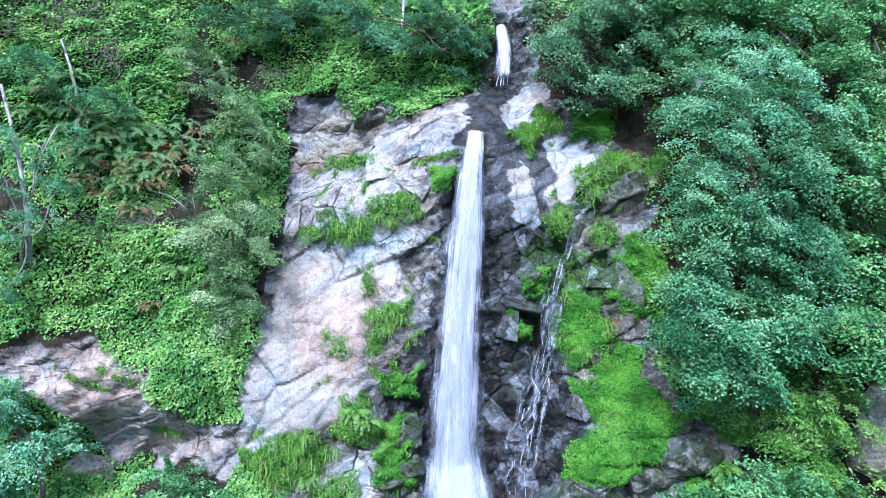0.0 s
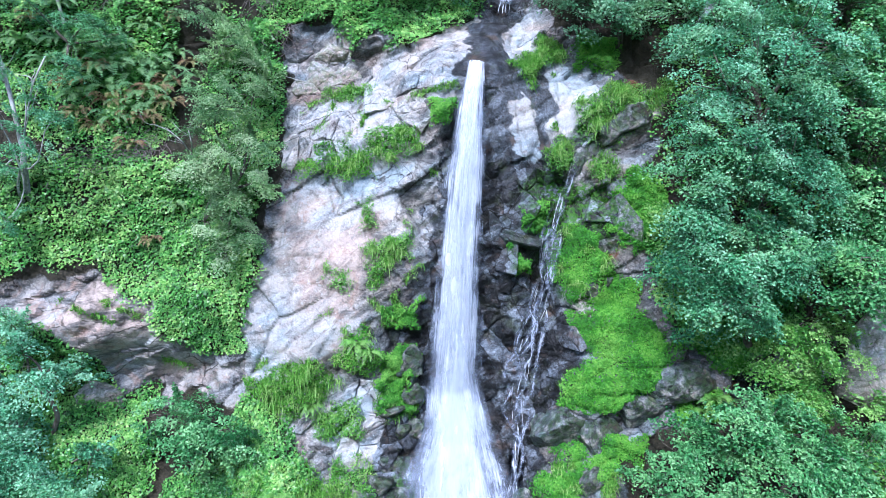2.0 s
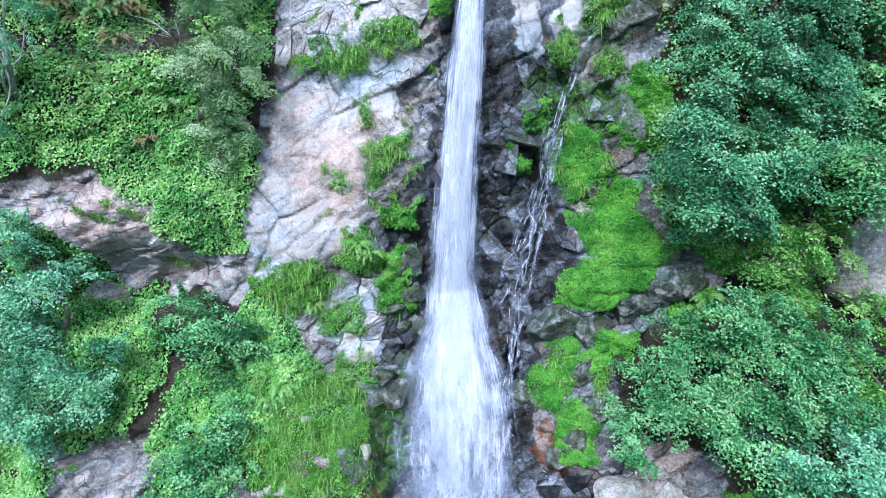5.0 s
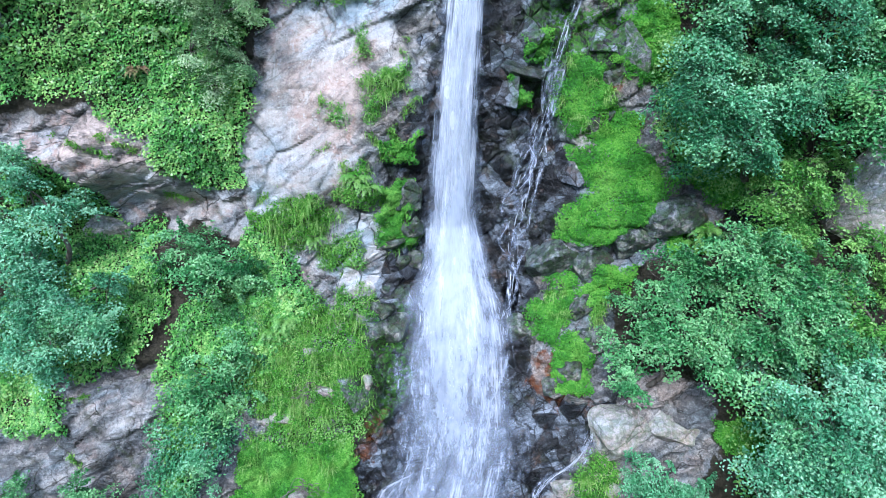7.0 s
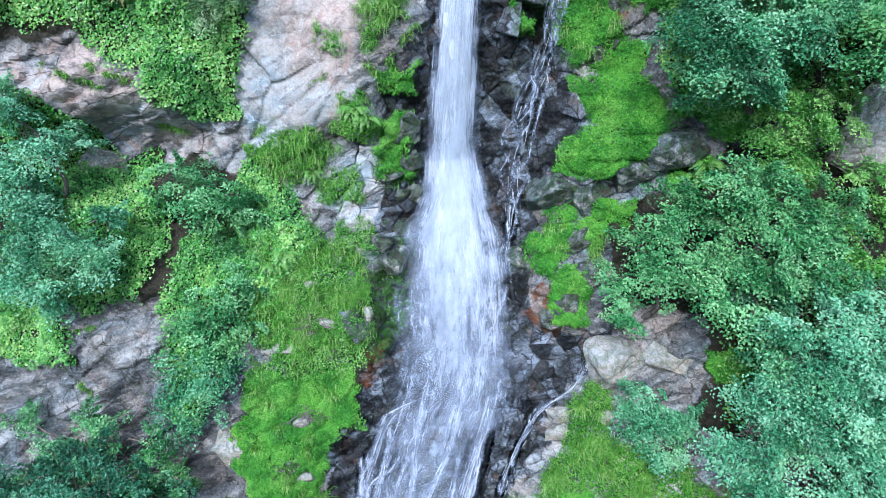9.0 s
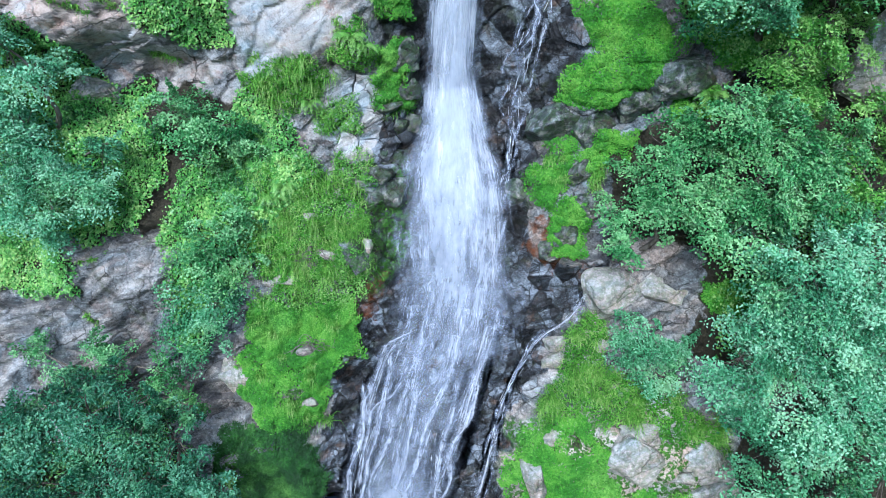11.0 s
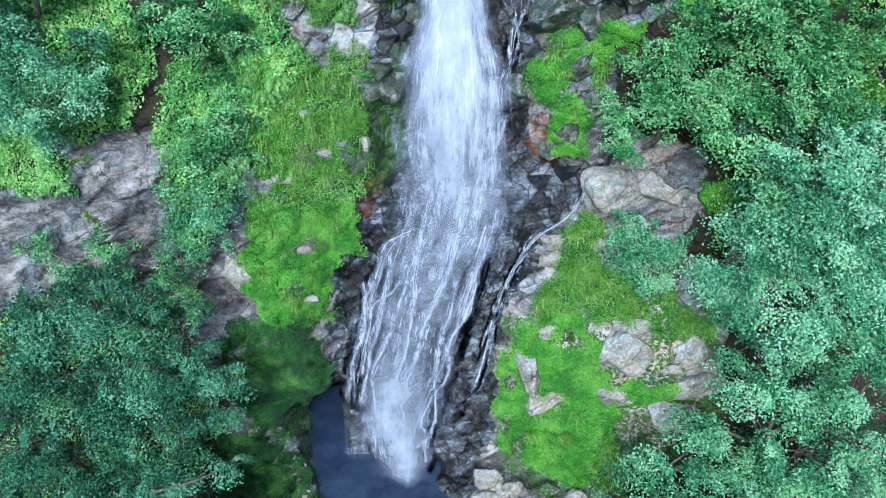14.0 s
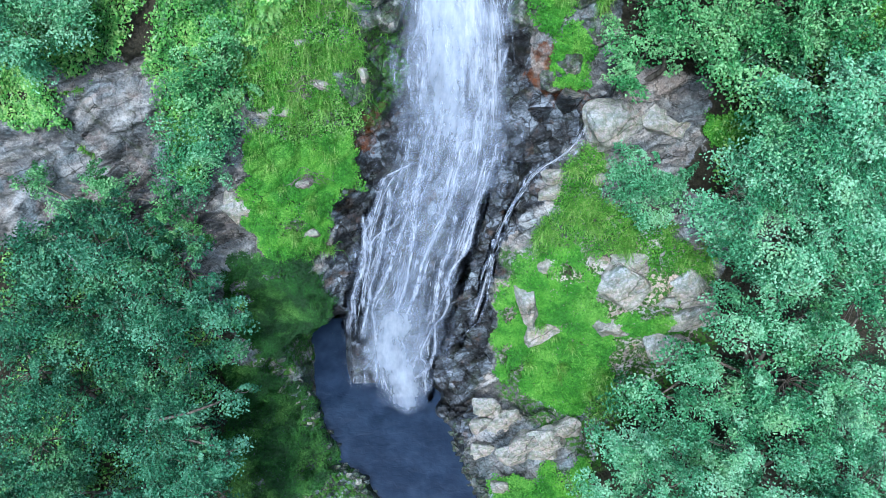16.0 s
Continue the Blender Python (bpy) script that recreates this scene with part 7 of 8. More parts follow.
boulder("stone", "small worn stone on the shore of the pool", STONE_GREY, (-3.52, 28.90), 0.22, 0.14, 0.17, 182, 0, "shore stones")
boulder("stone", "small worn stone on the shore of the pool", STONE_WET, (-4.90, 25.58), 0.11, 0.12, 0.09, 183, 0, "shore stones")
boulder("stone", "small worn stone on the shore of the pool", STONE_PALE, (-3.84, 28.63), 0.10, 0.07, 0.08, 184, 0, "shore stones")
boulder("stone", "small worn stone on the shore of the pool", STONE_GREY, (-2.44, 29.45), 0.12, 0.06, 0.09, 185, 0, "shore stones")
boulder("stone", "small worn stone on the shore of the pool", STONE_GREY, (-4.37, 27.02), 0.20, 0.13, 0.16, 186, 0, "shore stones")
boulder("stone", "small worn stone on the shore of the pool", STONE_WET, (-3.56, 28.13), 0.15, 0.09, 0.12, 187, 0, "shore stones")
boulder("stone", "small worn stone on the shore of the pool", STONE_PALE, (-4.04, 28.02), 0.11, 0.05, 0.08, 188, 0, "shore stones")
boulder("stone", "small worn stone on the shore of the pool", STONE_GREY, (-3.27, 28.99), 0.14, 0.06, 0.11, 189, 0, "shore stones")
boulder("stone", "small worn stone on the shore of the pool", STONE_GREY, (-3.80, 28.60), 0.13, 0.10, 0.10, 190, 0, "shore stones")
boulder("stone", "small worn stone on the shore of the pool", STONE_WET, (-4.30, 26.60), 0.19, 0.12, 0.15, 191, 0, "shore stones")
boulder("stone", "small worn stone on the shore of the pool", STONE_PALE, (-5.12, 26.50), 0.19, 0.14, 0.15, 192, 0, "shore stones")
boulder("stone", "small worn stone on the shore of the pool", STONE_GREY, (-2.68, 29.87), 0.14, 0.08, 0.11, 193, 0, "shore stones")
boulder("stone", "small worn stone on the shore of the pool", STONE_GREY, (-2.65, 29.70), 0.16, 0.08, 0.12, 194, 0, "shore stones")
boulder("stone", "small worn stone on the shore of the pool", STONE_WET, (-2.88, 29.26), 0.18, 0.09, 0.14, 195, 0, "shore stones")
boulder("stone", "small worn stone on the shore of the pool", STONE_PALE, (-4.60, 27.31), 0.12, 0.08, 0.09, 196, 0, "shore stones")
boulder("stone", "small worn stone on the shore of the pool", STONE_GREY, (-5.49, 25.69), 0.15, 0.09, 0.12, 197, 0, "shore stones")
boulder("stone", "small worn stone on the shore of the pool", STONE_GREY, (-2.14, 29.71), 0.12, 0.08, 0.09, 198, 0, "shore stones")
boulder("stone", "small worn stone on the shore of the pool", STONE_WET, (-4.32, 27.07), 0.13, 0.14, 0.11, 199, 0, "shore stones")
boulder("stone", "small worn stone on the shore of the pool", STONE_PALE, (-2.84, 29.04), 0.13, 0.10, 0.10, 200, 0, "shore stones")
boulder("stone", "small worn stone on the shore of the pool", STONE_GREY, (-5.63, 25.23), 0.09, 0.05, 0.07, 201, 0, "shore stones")
boulder("stone", "small worn stone on the shore of the pool", STONE_GREY, (-3.65, 28.74), 0.06, 0.06, 0.05, 202, 0, "shore stones")
boulder("stone", "small worn stone on the shore of the pool", STONE_WET, (-3.79, 28.12), 0.12, 0.11, 0.09, 203, 0, "shore stones")
boulder("stone", "small worn stone on the shore of the pool", STONE_PALE, (-5.40, 25.46), 0.13, 0.12, 0.10, 204, 0, "shore stones")
boulder("stone", "small worn stone on the shore of the pool", STONE_GREY, (-4.85, 26.76), 0.15, 0.14, 0.12, 205, 0, "shore stones")
boulder("stone", "small worn stone on the shore of the pool", STONE_GREY, (-2.84, 29.17), 0.14, 0.13, 0.11, 206, 0, "shore stones")
boulder("stone", "small worn stone on the shore of the pool", STONE_WET, (-3.85, 28.19), 0.16, 0.12, 0.12, 207, 0, "shore stones")
boulder("stone", "small worn stone on the shore of the pool", STONE_PALE, (-2.96, 29.18), 0.21, 0.10, 0.16, 208, 0, "shore stones")
boulder("stone", "small worn stone on the shore of the pool", STONE_GREY, (-5.55, 25.41), 0.17, 0.09, 0.13, 209, 0, "shore stones")
boulder("stone", "small worn stone on the shore of the pool", STONE_GREY, (-5.15, 26.08), 0.08, 0.05, 0.06, 210, 0, "shore stones")
boulder("stone", "small worn stone on the shore of the pool", STONE_WET, (-3.29, 28.89), 0.11, 0.07, 0.09, 211, 0, "shore stones")
boulder("stone", "small worn stone on the shore of the pool", STONE_PALE, (-5.01, 26.06), 0.09, 0.06, 0.07, 212, 0, "shore stones")
boulder("stone", "small worn stone on the shore of the pool", STONE_GREY, (-4.48, 26.73), 0.07, 0.05, 0.05, 213, 0, "shore stones")
boulder("stone", "small worn stone on the shore of the pool", STONE_GREY, (-5.31, 25.37), 0.12, 0.08, 0.10, 214, 0, "shore stones")
boulder("stone", "small worn stone on the shore of the pool", STONE_WET, (-5.33, 25.77), 0.13, 0.07, 0.10, 215, 0, "shore stones")
boulder("stone", "small worn stone on the shore of the pool", STONE_PALE, (-3.27, 28.95), 0.14, 0.08, 0.11, 216, 0, "shore stones")
boulder("stone", "small worn stone on the shore of the pool", STONE_GREY, (-4.01, 27.79), 0.10, 0.08, 0.08, 217, 0, "shore stones")
boulder("stone", "small worn stone on the shore of the pool", STONE_GREY, (-2.49, 29.73), 0.17, 0.13, 0.14, 218, 0, "shore stones")
boulder("stone", "small worn stone on the shore of the pool", STONE_WET, (-1.98, 30.35), 0.15, 0.12, 0.12, 219, 0, "shore stones")
boulder("stone", "small worn stone on the shore of the pool", STONE_PALE, (-5.13, 25.82), 0.15, 0.11, 0.12, 220, 0, "shore stones")
boulder("stone", "small worn stone on the shore of the pool", STONE_GREY, (-4.35, 27.58), 0.13, 0.10, 0.10, 221, 0, "shore stones")
boulder("stone", "small worn stone on the shore of the pool", STONE_GREY, (-3.22, 28.79), 0.17, 0.10, 0.13, 222, 0, "shore stones")
boulder("stone", "small worn stone on the shore of the pool", STONE_WET, (-3.34, 28.71), 0.18, 0.13, 0.14, 223, 0, "shore stones")
boulder("stone", "small worn stone on the shore of the pool", STONE_PALE, (-5.58, 25.76), 0.07, 0.06, 0.05, 224, 0, "shore stones")
boulder("stone", "small worn stone on the shore of the pool", STONE_GREY, (-4.20, 27.60), 0.15, 0.15, 0.12, 225, 0, "shore stones")
boulder("stone", "small worn stone on the shore of the pool", STONE_GREY, (-5.68, 25.28), 0.10, 0.09, 0.07, 226, 0, "shore stones")
boulder("stone", "small worn stone on the shore of the pool", STONE_WET, (-3.92, 27.66), 0.22, 0.11, 0.17, 227, 0, "shore stones")
boulder("stone", "small worn stone on the shore of the pool", STONE_PALE, (-4.47, 27.15), 0.10, 0.08, 0.08, 228, 0, "shore stones")
boulder("stone", "small worn stone on the shore of the pool", STONE_GREY, (-2.79, 29.16), 0.13, 0.11, 0.10, 229, 0, "shore stones")
boulder("stone", "small worn stone on the shore of the pool", STONE_GREY, (-4.82, 26.36), 0.13, 0.11, 0.10, 230, 0, "shore stones")
boulder("stone", "small worn stone on the shore of the pool", STONE_WET, (-2.46, 29.43), 0.10, 0.07, 0.08, 231, 0, "shore stones")
boulder("stone", "small worn stone on the shore of the pool", STONE_PALE, (-4.77, 26.21), 0.13, 0.12, 0.10, 232, 0, "shore stones")
boulder("stone", "small worn stone on the shore of the pool", STONE_GREY, (-5.45, 25.53), 0.07, 0.05, 0.05, 233, 0, "shore stones")
boulder("stone", "small worn stone on the shore of the pool", STONE_GREY, (-2.60, 29.27), 0.17, 0.13, 0.14, 234, 0, "shore stones")
boulder("stone", "small worn stone on the shore of the pool", STONE_WET, (-3.21, 28.77), 0.10, 0.05, 0.08, 235, 0, "shore stones")
boulder("stone", "small worn stone on the shore of the pool", STONE_PALE, (-2.69, 29.40), 0.14, 0.13, 0.11, 236, 0, "shore stones")
boulder("stone", "small worn stone on the shore of the pool", STONE_GREY, (-5.73, 25.19), 0.15, 0.14, 0.11, 237, 0, "shore stones")
boulder("stone", "small worn stone on the shore of the pool", STONE_GREY, (-3.29, 28.54), 0.11, 0.09, 0.09, 238, 0, "shore stones")
boulder("stone", "small worn stone on the shore of the pool", STONE_WET, (-2.44, 29.39), 0.09, 0.07, 0.07, 239, 0, "shore stones")
boulder("stone", "small worn stone on the shore of the pool", STONE_GREY, (0.99, 27.34), 0.23, 0.16, 0.18, 240, 0, "shore stones")
boulder("stone", "small worn stone on the shore of the pool", STONE_WET, (1.24, 29.70), 0.09, 0.07, 0.07, 241, 0, "shore stones")
boulder("stone", "small worn stone on the shore of the pool", STONE_GREY, (1.45, 29.89), 0.18, 0.10, 0.14, 242, 0, "shore stones")
boulder("stone", "small worn stone on the shore of the pool", STONE_GREY, (0.90, 29.03), 0.18, 0.15, 0.14, 243, 0, "shore stones")
boulder("stone", "small worn stone on the shore of the pool", STONE_WET, (1.22, 29.72), 0.20, 0.16, 0.16, 244, 0, "shore stones")
boulder("stone", "small worn stone on the shore of the pool", STONE_GREY, (1.56, 29.64), 0.15, 0.10, 0.11, 245, 0, "shore stones")
boulder("stone", "small worn stone on the shore of the pool", STONE_GREY, (1.37, 29.34), 0.20, 0.13, 0.15, 246, 0, "shore stones")
boulder("stone", "small worn stone on the shore of the pool", STONE_WET, (1.47, 29.36), 0.20, 0.16, 0.15, 247, 0, "shore stones")
boulder("stone", "small worn stone on the shore of the pool", STONE_GREY, (0.23, 27.55), 0.18, 0.14, 0.14, 248, 0, "shore stones")
boulder("stone", "small worn stone on the shore of the pool", STONE_GREY, (1.41, 29.50), 0.10, 0.07, 0.07, 249, 0, "shore stones")
boulder("stone", "small worn stone on the shore of the pool", STONE_WET, (0.64, 28.76), 0.14, 0.12, 0.11, 250, 0, "shore stones")
boulder("stone", "small worn stone on the shore of the pool", STONE_GREY, (1.52, 29.85), 0.22, 0.17, 0.17, 251, 0, "shore stones")
boulder("stone", "small worn stone on the shore of the pool", STONE_GREY, (-0.01, 27.25), 0.17, 0.13, 0.14, 252, 0, "shore stones")
boulder("stone", "small worn stone on the shore of the pool", STONE_WET, (0.87, 29.44), 0.14, 0.09, 0.11, 253, 0, "shore stones")
boulder("stone", "small worn stone on the shore of the pool", STONE_GREY, (0.41, 28.36), 0.10, 0.07, 0.08, 254, 0, "shore stones")
boulder("stone", "small worn stone on the shore of the pool", STONE_GREY, (0.82, 28.67), 0.13, 0.08, 0.10, 255, 0, "shore stones")
boulder("stone", "small worn stone on the shore of the pool", STONE_WET, (1.23, 29.18), 0.17, 0.10, 0.14, 256, 0, "shore stones")
boulder("stone", "small worn stone on the shore of the pool", STONE_GREY, (1.58, 30.06), 0.09, 0.08, 0.07, 257, 0, "shore stones")
boulder("stone", "small worn stone on the shore of the pool", STONE_GREY, (1.12, 30.03), 0.09, 0.08, 0.07, 258, 0, "shore stones")
boulder("stone", "small worn stone on the shore of the pool", STONE_WET, (0.74, 29.13), 0.20, 0.14, 0.16, 259, 0, "shore stones")
boulder("stone", "small worn stone on the shore of the pool", STONE_GREY, (0.78, 28.03), 0.13, 0.11, 0.10, 260, 0, "shore stones")
boulder("stone", "small worn stone on the shore of the pool", STONE_GREY, (1.29, 29.44), 0.09, 0.09, 0.07, 261, 0, "shore stones")
boulder("stone", "small worn stone on the shore of the pool", STONE_WET, (0.04, 27.74), 0.12, 0.11, 0.09, 262, 0, "shore stones")
boulder("stone", "small worn stone on the shore of the pool", STONE_GREY, (0.40, 27.70), 0.12, 0.08, 0.09, 263, 0, "shore stones")
boulder("stone", "small worn stone on the shore of the pool", STONE_GREY, (0.96, 29.00), 0.27, 0.18, 0.21, 264, 0, "shore stones")
boulder("stone", "small worn stone on the shore of the pool", STONE_WET, (0.30, 27.26), 0.17, 0.18, 0.14, 265, 0, "shore stones")
boulder("stone", "small worn stone on the shore of the pool", STONE_GREY, (1.11, 30.06), 0.10, 0.07, 0.08, 266, 0, "shore stones")
boulder("stone", "small worn stone on the shore of the pool", STONE_GREY, (1.30, 30.40), 0.19, 0.16, 0.15, 267, 0, "shore stones")
boulder("stone", "small worn stone on the shore of the pool", STONE_WET, (1.63, 29.10), 0.09, 0.07, 0.07, 268, 0, "shore stones")
boulder("stone", "small worn stone on the shore of the pool", STONE_GREY, (1.00, 28.84), 0.10, 0.08, 0.08, 269, 0, "shore stones")
boulder("stone", "small worn stone on the shore of the pool", STONE_GREY, (0.64, 28.21), 0.20, 0.20, 0.16, 270, 0, "shore stones")
boulder("stone", "small worn stone on the shore of the pool", STONE_WET, (0.86, 29.64), 0.09, 0.05, 0.07, 271, 0, "shore stones")
boulder("stone", "small worn stone on the shore of the pool", STONE_GREY, (0.24, 27.89), 0.10, 0.10, 0.08, 272, 0, "shore stones")
boulder("stone", "small worn stone on the shore of the pool", STONE_GREY, (0.46, 28.47), 0.17, 0.15, 0.13, 273, 0, "shore stones")
boulder("stone", "small worn stone on the shore of the pool", STONE_WET, (0.40, 27.93), 0.08, 0.08, 0.06, 274, 0, "shore stones")
boulder("stone", "small worn stone on the shore of the pool", STONE_GREY, (1.05, 29.48), 0.18, 0.10, 0.14, 275, 0, "shore stones")
boulder("stone", "small worn stone on the shore of the pool", STONE_GREY, (1.43, 29.82), 0.15, 0.11, 0.12, 276, 0, "shore stones")
boulder("stone", "small worn stone on the shore of the pool", STONE_WET, (0.77, 28.97), 0.16, 0.16, 0.13, 277, 0, "shore stones")
boulder("stone", "small worn stone on the shore of the pool", STONE_GREY, (0.46, 27.75), 0.13, 0.10, 0.10, 278, 0, "shore stones")
boulder("stone", "small worn stone on the shore of the pool", STONE_GREY, (0.58, 27.40), 0.08, 0.08, 0.06, 279, 0, "shore stones")
boulder("stone", "small worn stone on the shore of the pool", STONE_WET, (0.33, 28.20), 0.13, 0.09, 0.10, 280, 0, "shore stones")
boulder("stone", "small worn stone on the shore of the pool", STONE_GREY, (0.55, 27.50), 0.10, 0.08, 0.07, 281, 0, "shore stones")
boulder("stone", "small worn stone on the shore of the pool", STONE_GREY, (1.52, 29.93), 0.16, 0.08, 0.12, 282, 0, "shore stones")
boulder("stone", "small worn stone on the shore of the pool", STONE_WET, (0.75, 27.92), 0.19, 0.10, 0.15, 283, 0, "shore stones")
boulder("stone", "small worn stone on the shore of the pool", STONE_GREY, (0.18, 27.44), 0.10, 0.08, 0.08, 284, 0, "shore stones")
boulder("stone", "small worn stone on the shore of the pool", STONE_GREY, (1.06, 29.24), 0.19, 0.13, 0.15, 285, 0, "shore stones")
boulder("stone", "small worn stone on the shore of the pool", STONE_WET, (1.37, 29.80), 0.17, 0.10, 0.13, 286, 0, "shore stones")
boulder("stone", "small worn stone on the shore of the pool", STONE_GREY, (1.48, 29.61), 0.19, 0.11, 0.15, 287, 0, "shore stones")
boulder("stone", "small worn stone on the shore of the pool", STONE_GREY, (0.97, 28.29), 0.19, 0.11, 0.15, 288, 0, "shore stones")
boulder("stone", "small worn stone on the shore of the pool", STONE_WET, (1.60, 29.90), 0.10, 0.10, 0.08, 289, 0, "shore stones")
boulder("stone", "small worn stone on the shore of the pool", STONE_GREY, (1.66, 30.41), 0.11, 0.10, 0.08, 290, 0, "shore stones")
boulder("stone", "small worn stone on the shore of the pool", STONE_GREY, (0.18, 27.61), 0.19, 0.12, 0.15, 291, 0, "shore stones")
boulder("stone", "small worn stone on the shore of the pool", STONE_WET, (0.71, 28.41), 0.16, 0.17, 0.13, 292, 0, "shore stones")
boulder("stone", "small worn stone on the shore of the pool", STONE_GREY, (0.56, 28.54), 0.18, 0.16, 0.14, 293, 0, "shore stones")
boulder("stone", "small worn stone on the shore of the pool", STONE_GREY, (1.26, 29.60), 0.09, 0.06, 0.07, 294, 0, "shore stones")
boulder("stone", "small worn stone on the shore of the pool", STONE_WET, (0.52, 28.61), 0.14, 0.09, 0.11, 295, 0, "shore stones")
boulder("stone", "small worn stone on the shore of the pool", STONE_GREY, (0.62, 27.77), 0.12, 0.10, 0.09, 296, 0, "shore stones")
boulder("stone", "small worn stone on the shore of the pool", STONE_GREY, (0.85, 28.55), 0.15, 0.08, 0.11, 297, 0, "shore stones")
boulder("stone", "small worn stone on the shore of the pool", STONE_WET, (0.55, 28.12), 0.19, 0.18, 0.14, 298, 0, "shore stones")
boulder("stone", "small worn stone on the shore of the pool", STONE_GREY, (1.00, 29.15), 0.15, 0.16, 0.13, 299, 0, "shore stones")
fern("green fern with arching fronds on the slope", (-9.12, 0.25), 1.05, LEAF_FERN, 300)
fern("green fern with arching fronds on the slope", (-8.50, -0.35), 0.95, LEAF_FERN, 301)
fern("green fern with arching fronds on the slope", (-9.67, 0.72), 1.05, LEAF_FERN, 302)
fern("green fern with arching fronds on the slope", (-8.01, -0.96), 0.86, LEAF_FERN, 303)
fern("green fern with arching fronds on the slope", (-10.37, -0.57), 0.88, LEAF_FERN, 304)
fern("green fern with arching fronds on the slope", (-8.71, 0.88), 1.03, LEAF_FERN, 305)
fern("green fern with arching fronds on the slope", (-9.52, -1.04), 0.88, LEAF_FERN, 306)
fern("green fern with arching fronds on the slope", (-11.08, -2.44), 0.92, LEAF_FERN, 307)
fern("green fern with arching fronds on the slope", (-7.77, 0.51), 0.84, LEAF_FERN, 308)
fern("green fern with arching fronds on the slope", (-10.38, 0.98), 0.86, LEAF_FERN, 309)
fern("green fern with arching fronds on the slope", (-11.26, -0.11), 0.89, LEAF_FERN, 310)
fern("green fern with arching fronds on the slope", (-8.26, 1.13), 0.74, LEAF_FERN, 311)
fern("green fern with arching fronds on the slope", (-9.38, 1.63), 0.84, LEAF_FERN, 312)
fern("green fern with arching fronds on the slope", (-7.32, 0.22), 0.74, LEAF_FERN, 313)
fern("green fern with arching fronds on the slope", (-10.77, 1.64), 0.77, LEAF_FERN, 314)
fern("green fern with arching fronds on the slope", (-11.96, -0.92), 0.81, LEAF_FERN, 315)
fern("green fern with arching fronds on the slope", (-8.84, -1.97), 0.79, LEAF_FERN, 316)
fern("green fern with arching fronds on the slope", (-7.79, 4.09), 0.72, LEAF_FERN, 317)
fern("green fern with arching fronds on the slope", (-8.97, -0.34), 1.06, LEAF_FERN, 318)
fern("green fern with arching fronds on the slope", (-10.03, 0.27), 0.96, LEAF_FERN, 319)
fern("green fern with arching fronds on the slope", (-9.53, 0.07), 1.06, LEAF_FERN, 320)
fern("green fern with arching fronds on the slope", (-8.21, 0.05), 0.94, LEAF_FERN, 321)
fern("green fern with arching fronds on the slope", (-9.02, 1.30), 0.93, LEAF_FERN, 322)
fern("green fern with arching fronds on the slope", (-10.05, -1.02), 0.98, LEAF_FERN, 323)
fern("green fern with arching fronds on the slope", (-10.95, -0.98), 0.90, LEAF_FERN, 324)
fern("withered rust-brown fern on the slope", (-9.91, 0.08), 0.77, LEAF_RUST, 325)
fern("withered rust-brown fern on the slope", (-8.62, 1.55), 0.83, LEAF_RUST, 326)
fern("withered rust-brown fern on the slope", (-10.58, 0.55), 0.77, LEAF_RUST, 327)
fern("withered rust-brown fern on the slope", (-8.17, 0.42), 0.75, LEAF_RUST, 328)
fern("withered rust-brown fern on the slope", (-8.93, 1.63), 0.74, LEAF_RUST, 329)
fern("withered rust-brown fern on the slope", (-7.56, -0.53), 0.66, LEAF_RUST, 330)
fern("withered rust-brown fern on the slope", (-11.66, -1.81), 0.71, LEAF_RUST, 331)
fern("withered rust-brown fern on the slope", (-9.89, 1.80), 0.75, LEAF_RUST, 332)
fern("withered rust-brown fern on the slope", (-6.70, -4.47), 0.61, LEAF_RUST, 333)
fern("withered rust-brown fern on the slope", (-8.96, 2.37), 0.74, LEAF_RUST, 334)
fern("withered rust-brown fern on the slope", (-7.98, -2.32), 0.69, LEAF_RUST, 335)
fern("withered rust-brown fern on the slope", (-8.42, 5.03), 0.63, LEAF_RUST, 336)
fern("withered rust-brown fern on the slope", (-9.56, 1.14), 0.85, LEAF_RUST, 337)
fern("withered rust-brown fern on the slope", (-8.44, 0.79), 0.84, LEAF_RUST, 338)
fern("withered rust-brown fern on the slope", (-9.20, 0.97), 0.75, LEAF_RUST, 339)
fern("withered rust-brown fern on the slope", (-10.35, 1.47), 0.76, LEAF_RUST, 340)
fern("withered rust-brown fern on the slope", (-7.95, 1.13), 0.74, LEAF_RUST, 341)
fern("bright green fern hanging from a ledge", (-2.38, 8.14), 0.69, LEAF_BRIGHT, 342)
fern("bright green fern hanging from a ledge", (-2.05, 8.40), 0.61, LEAF_BRIGHT, 343)
fern("bright green fern hanging from a ledge", (7.62, 9.48), 0.82, LEAF_BRIGHT, 344)
fern("bright green fern hanging from a ledge", (7.34, 9.84), 0.73, LEAF_BRIGHT, 345)
fern("bright green fern hanging from a ledge", (-3.81, 9.93), 0.62, LEAF_BRIGHT, 346)
fern("bright green fern hanging from a ledge", (-6.63, 21.81), 0.61, LEAF_BRIGHT, 347)
fern("bright green fern hanging from a ledge", (-4.77, 12.76), 0.63, LEAF_BRIGHT, 348)
fern("bright green fern hanging from a ledge", (-4.50, 12.40), 0.62, LEAF_BRIGHT, 349)
bare_stem("bare_stem", "pale bare trunk of a slender sapling", [(-11.48, 16.83, 19.57), (-11.01, 16.16, 20.85), (-11.33, 16.43, 22.36), (-11.79, 16.82, 23.52), (-12.30, 17.28, 24.58)], 0.07, 0.04, BARK_PALE, 350, 5)
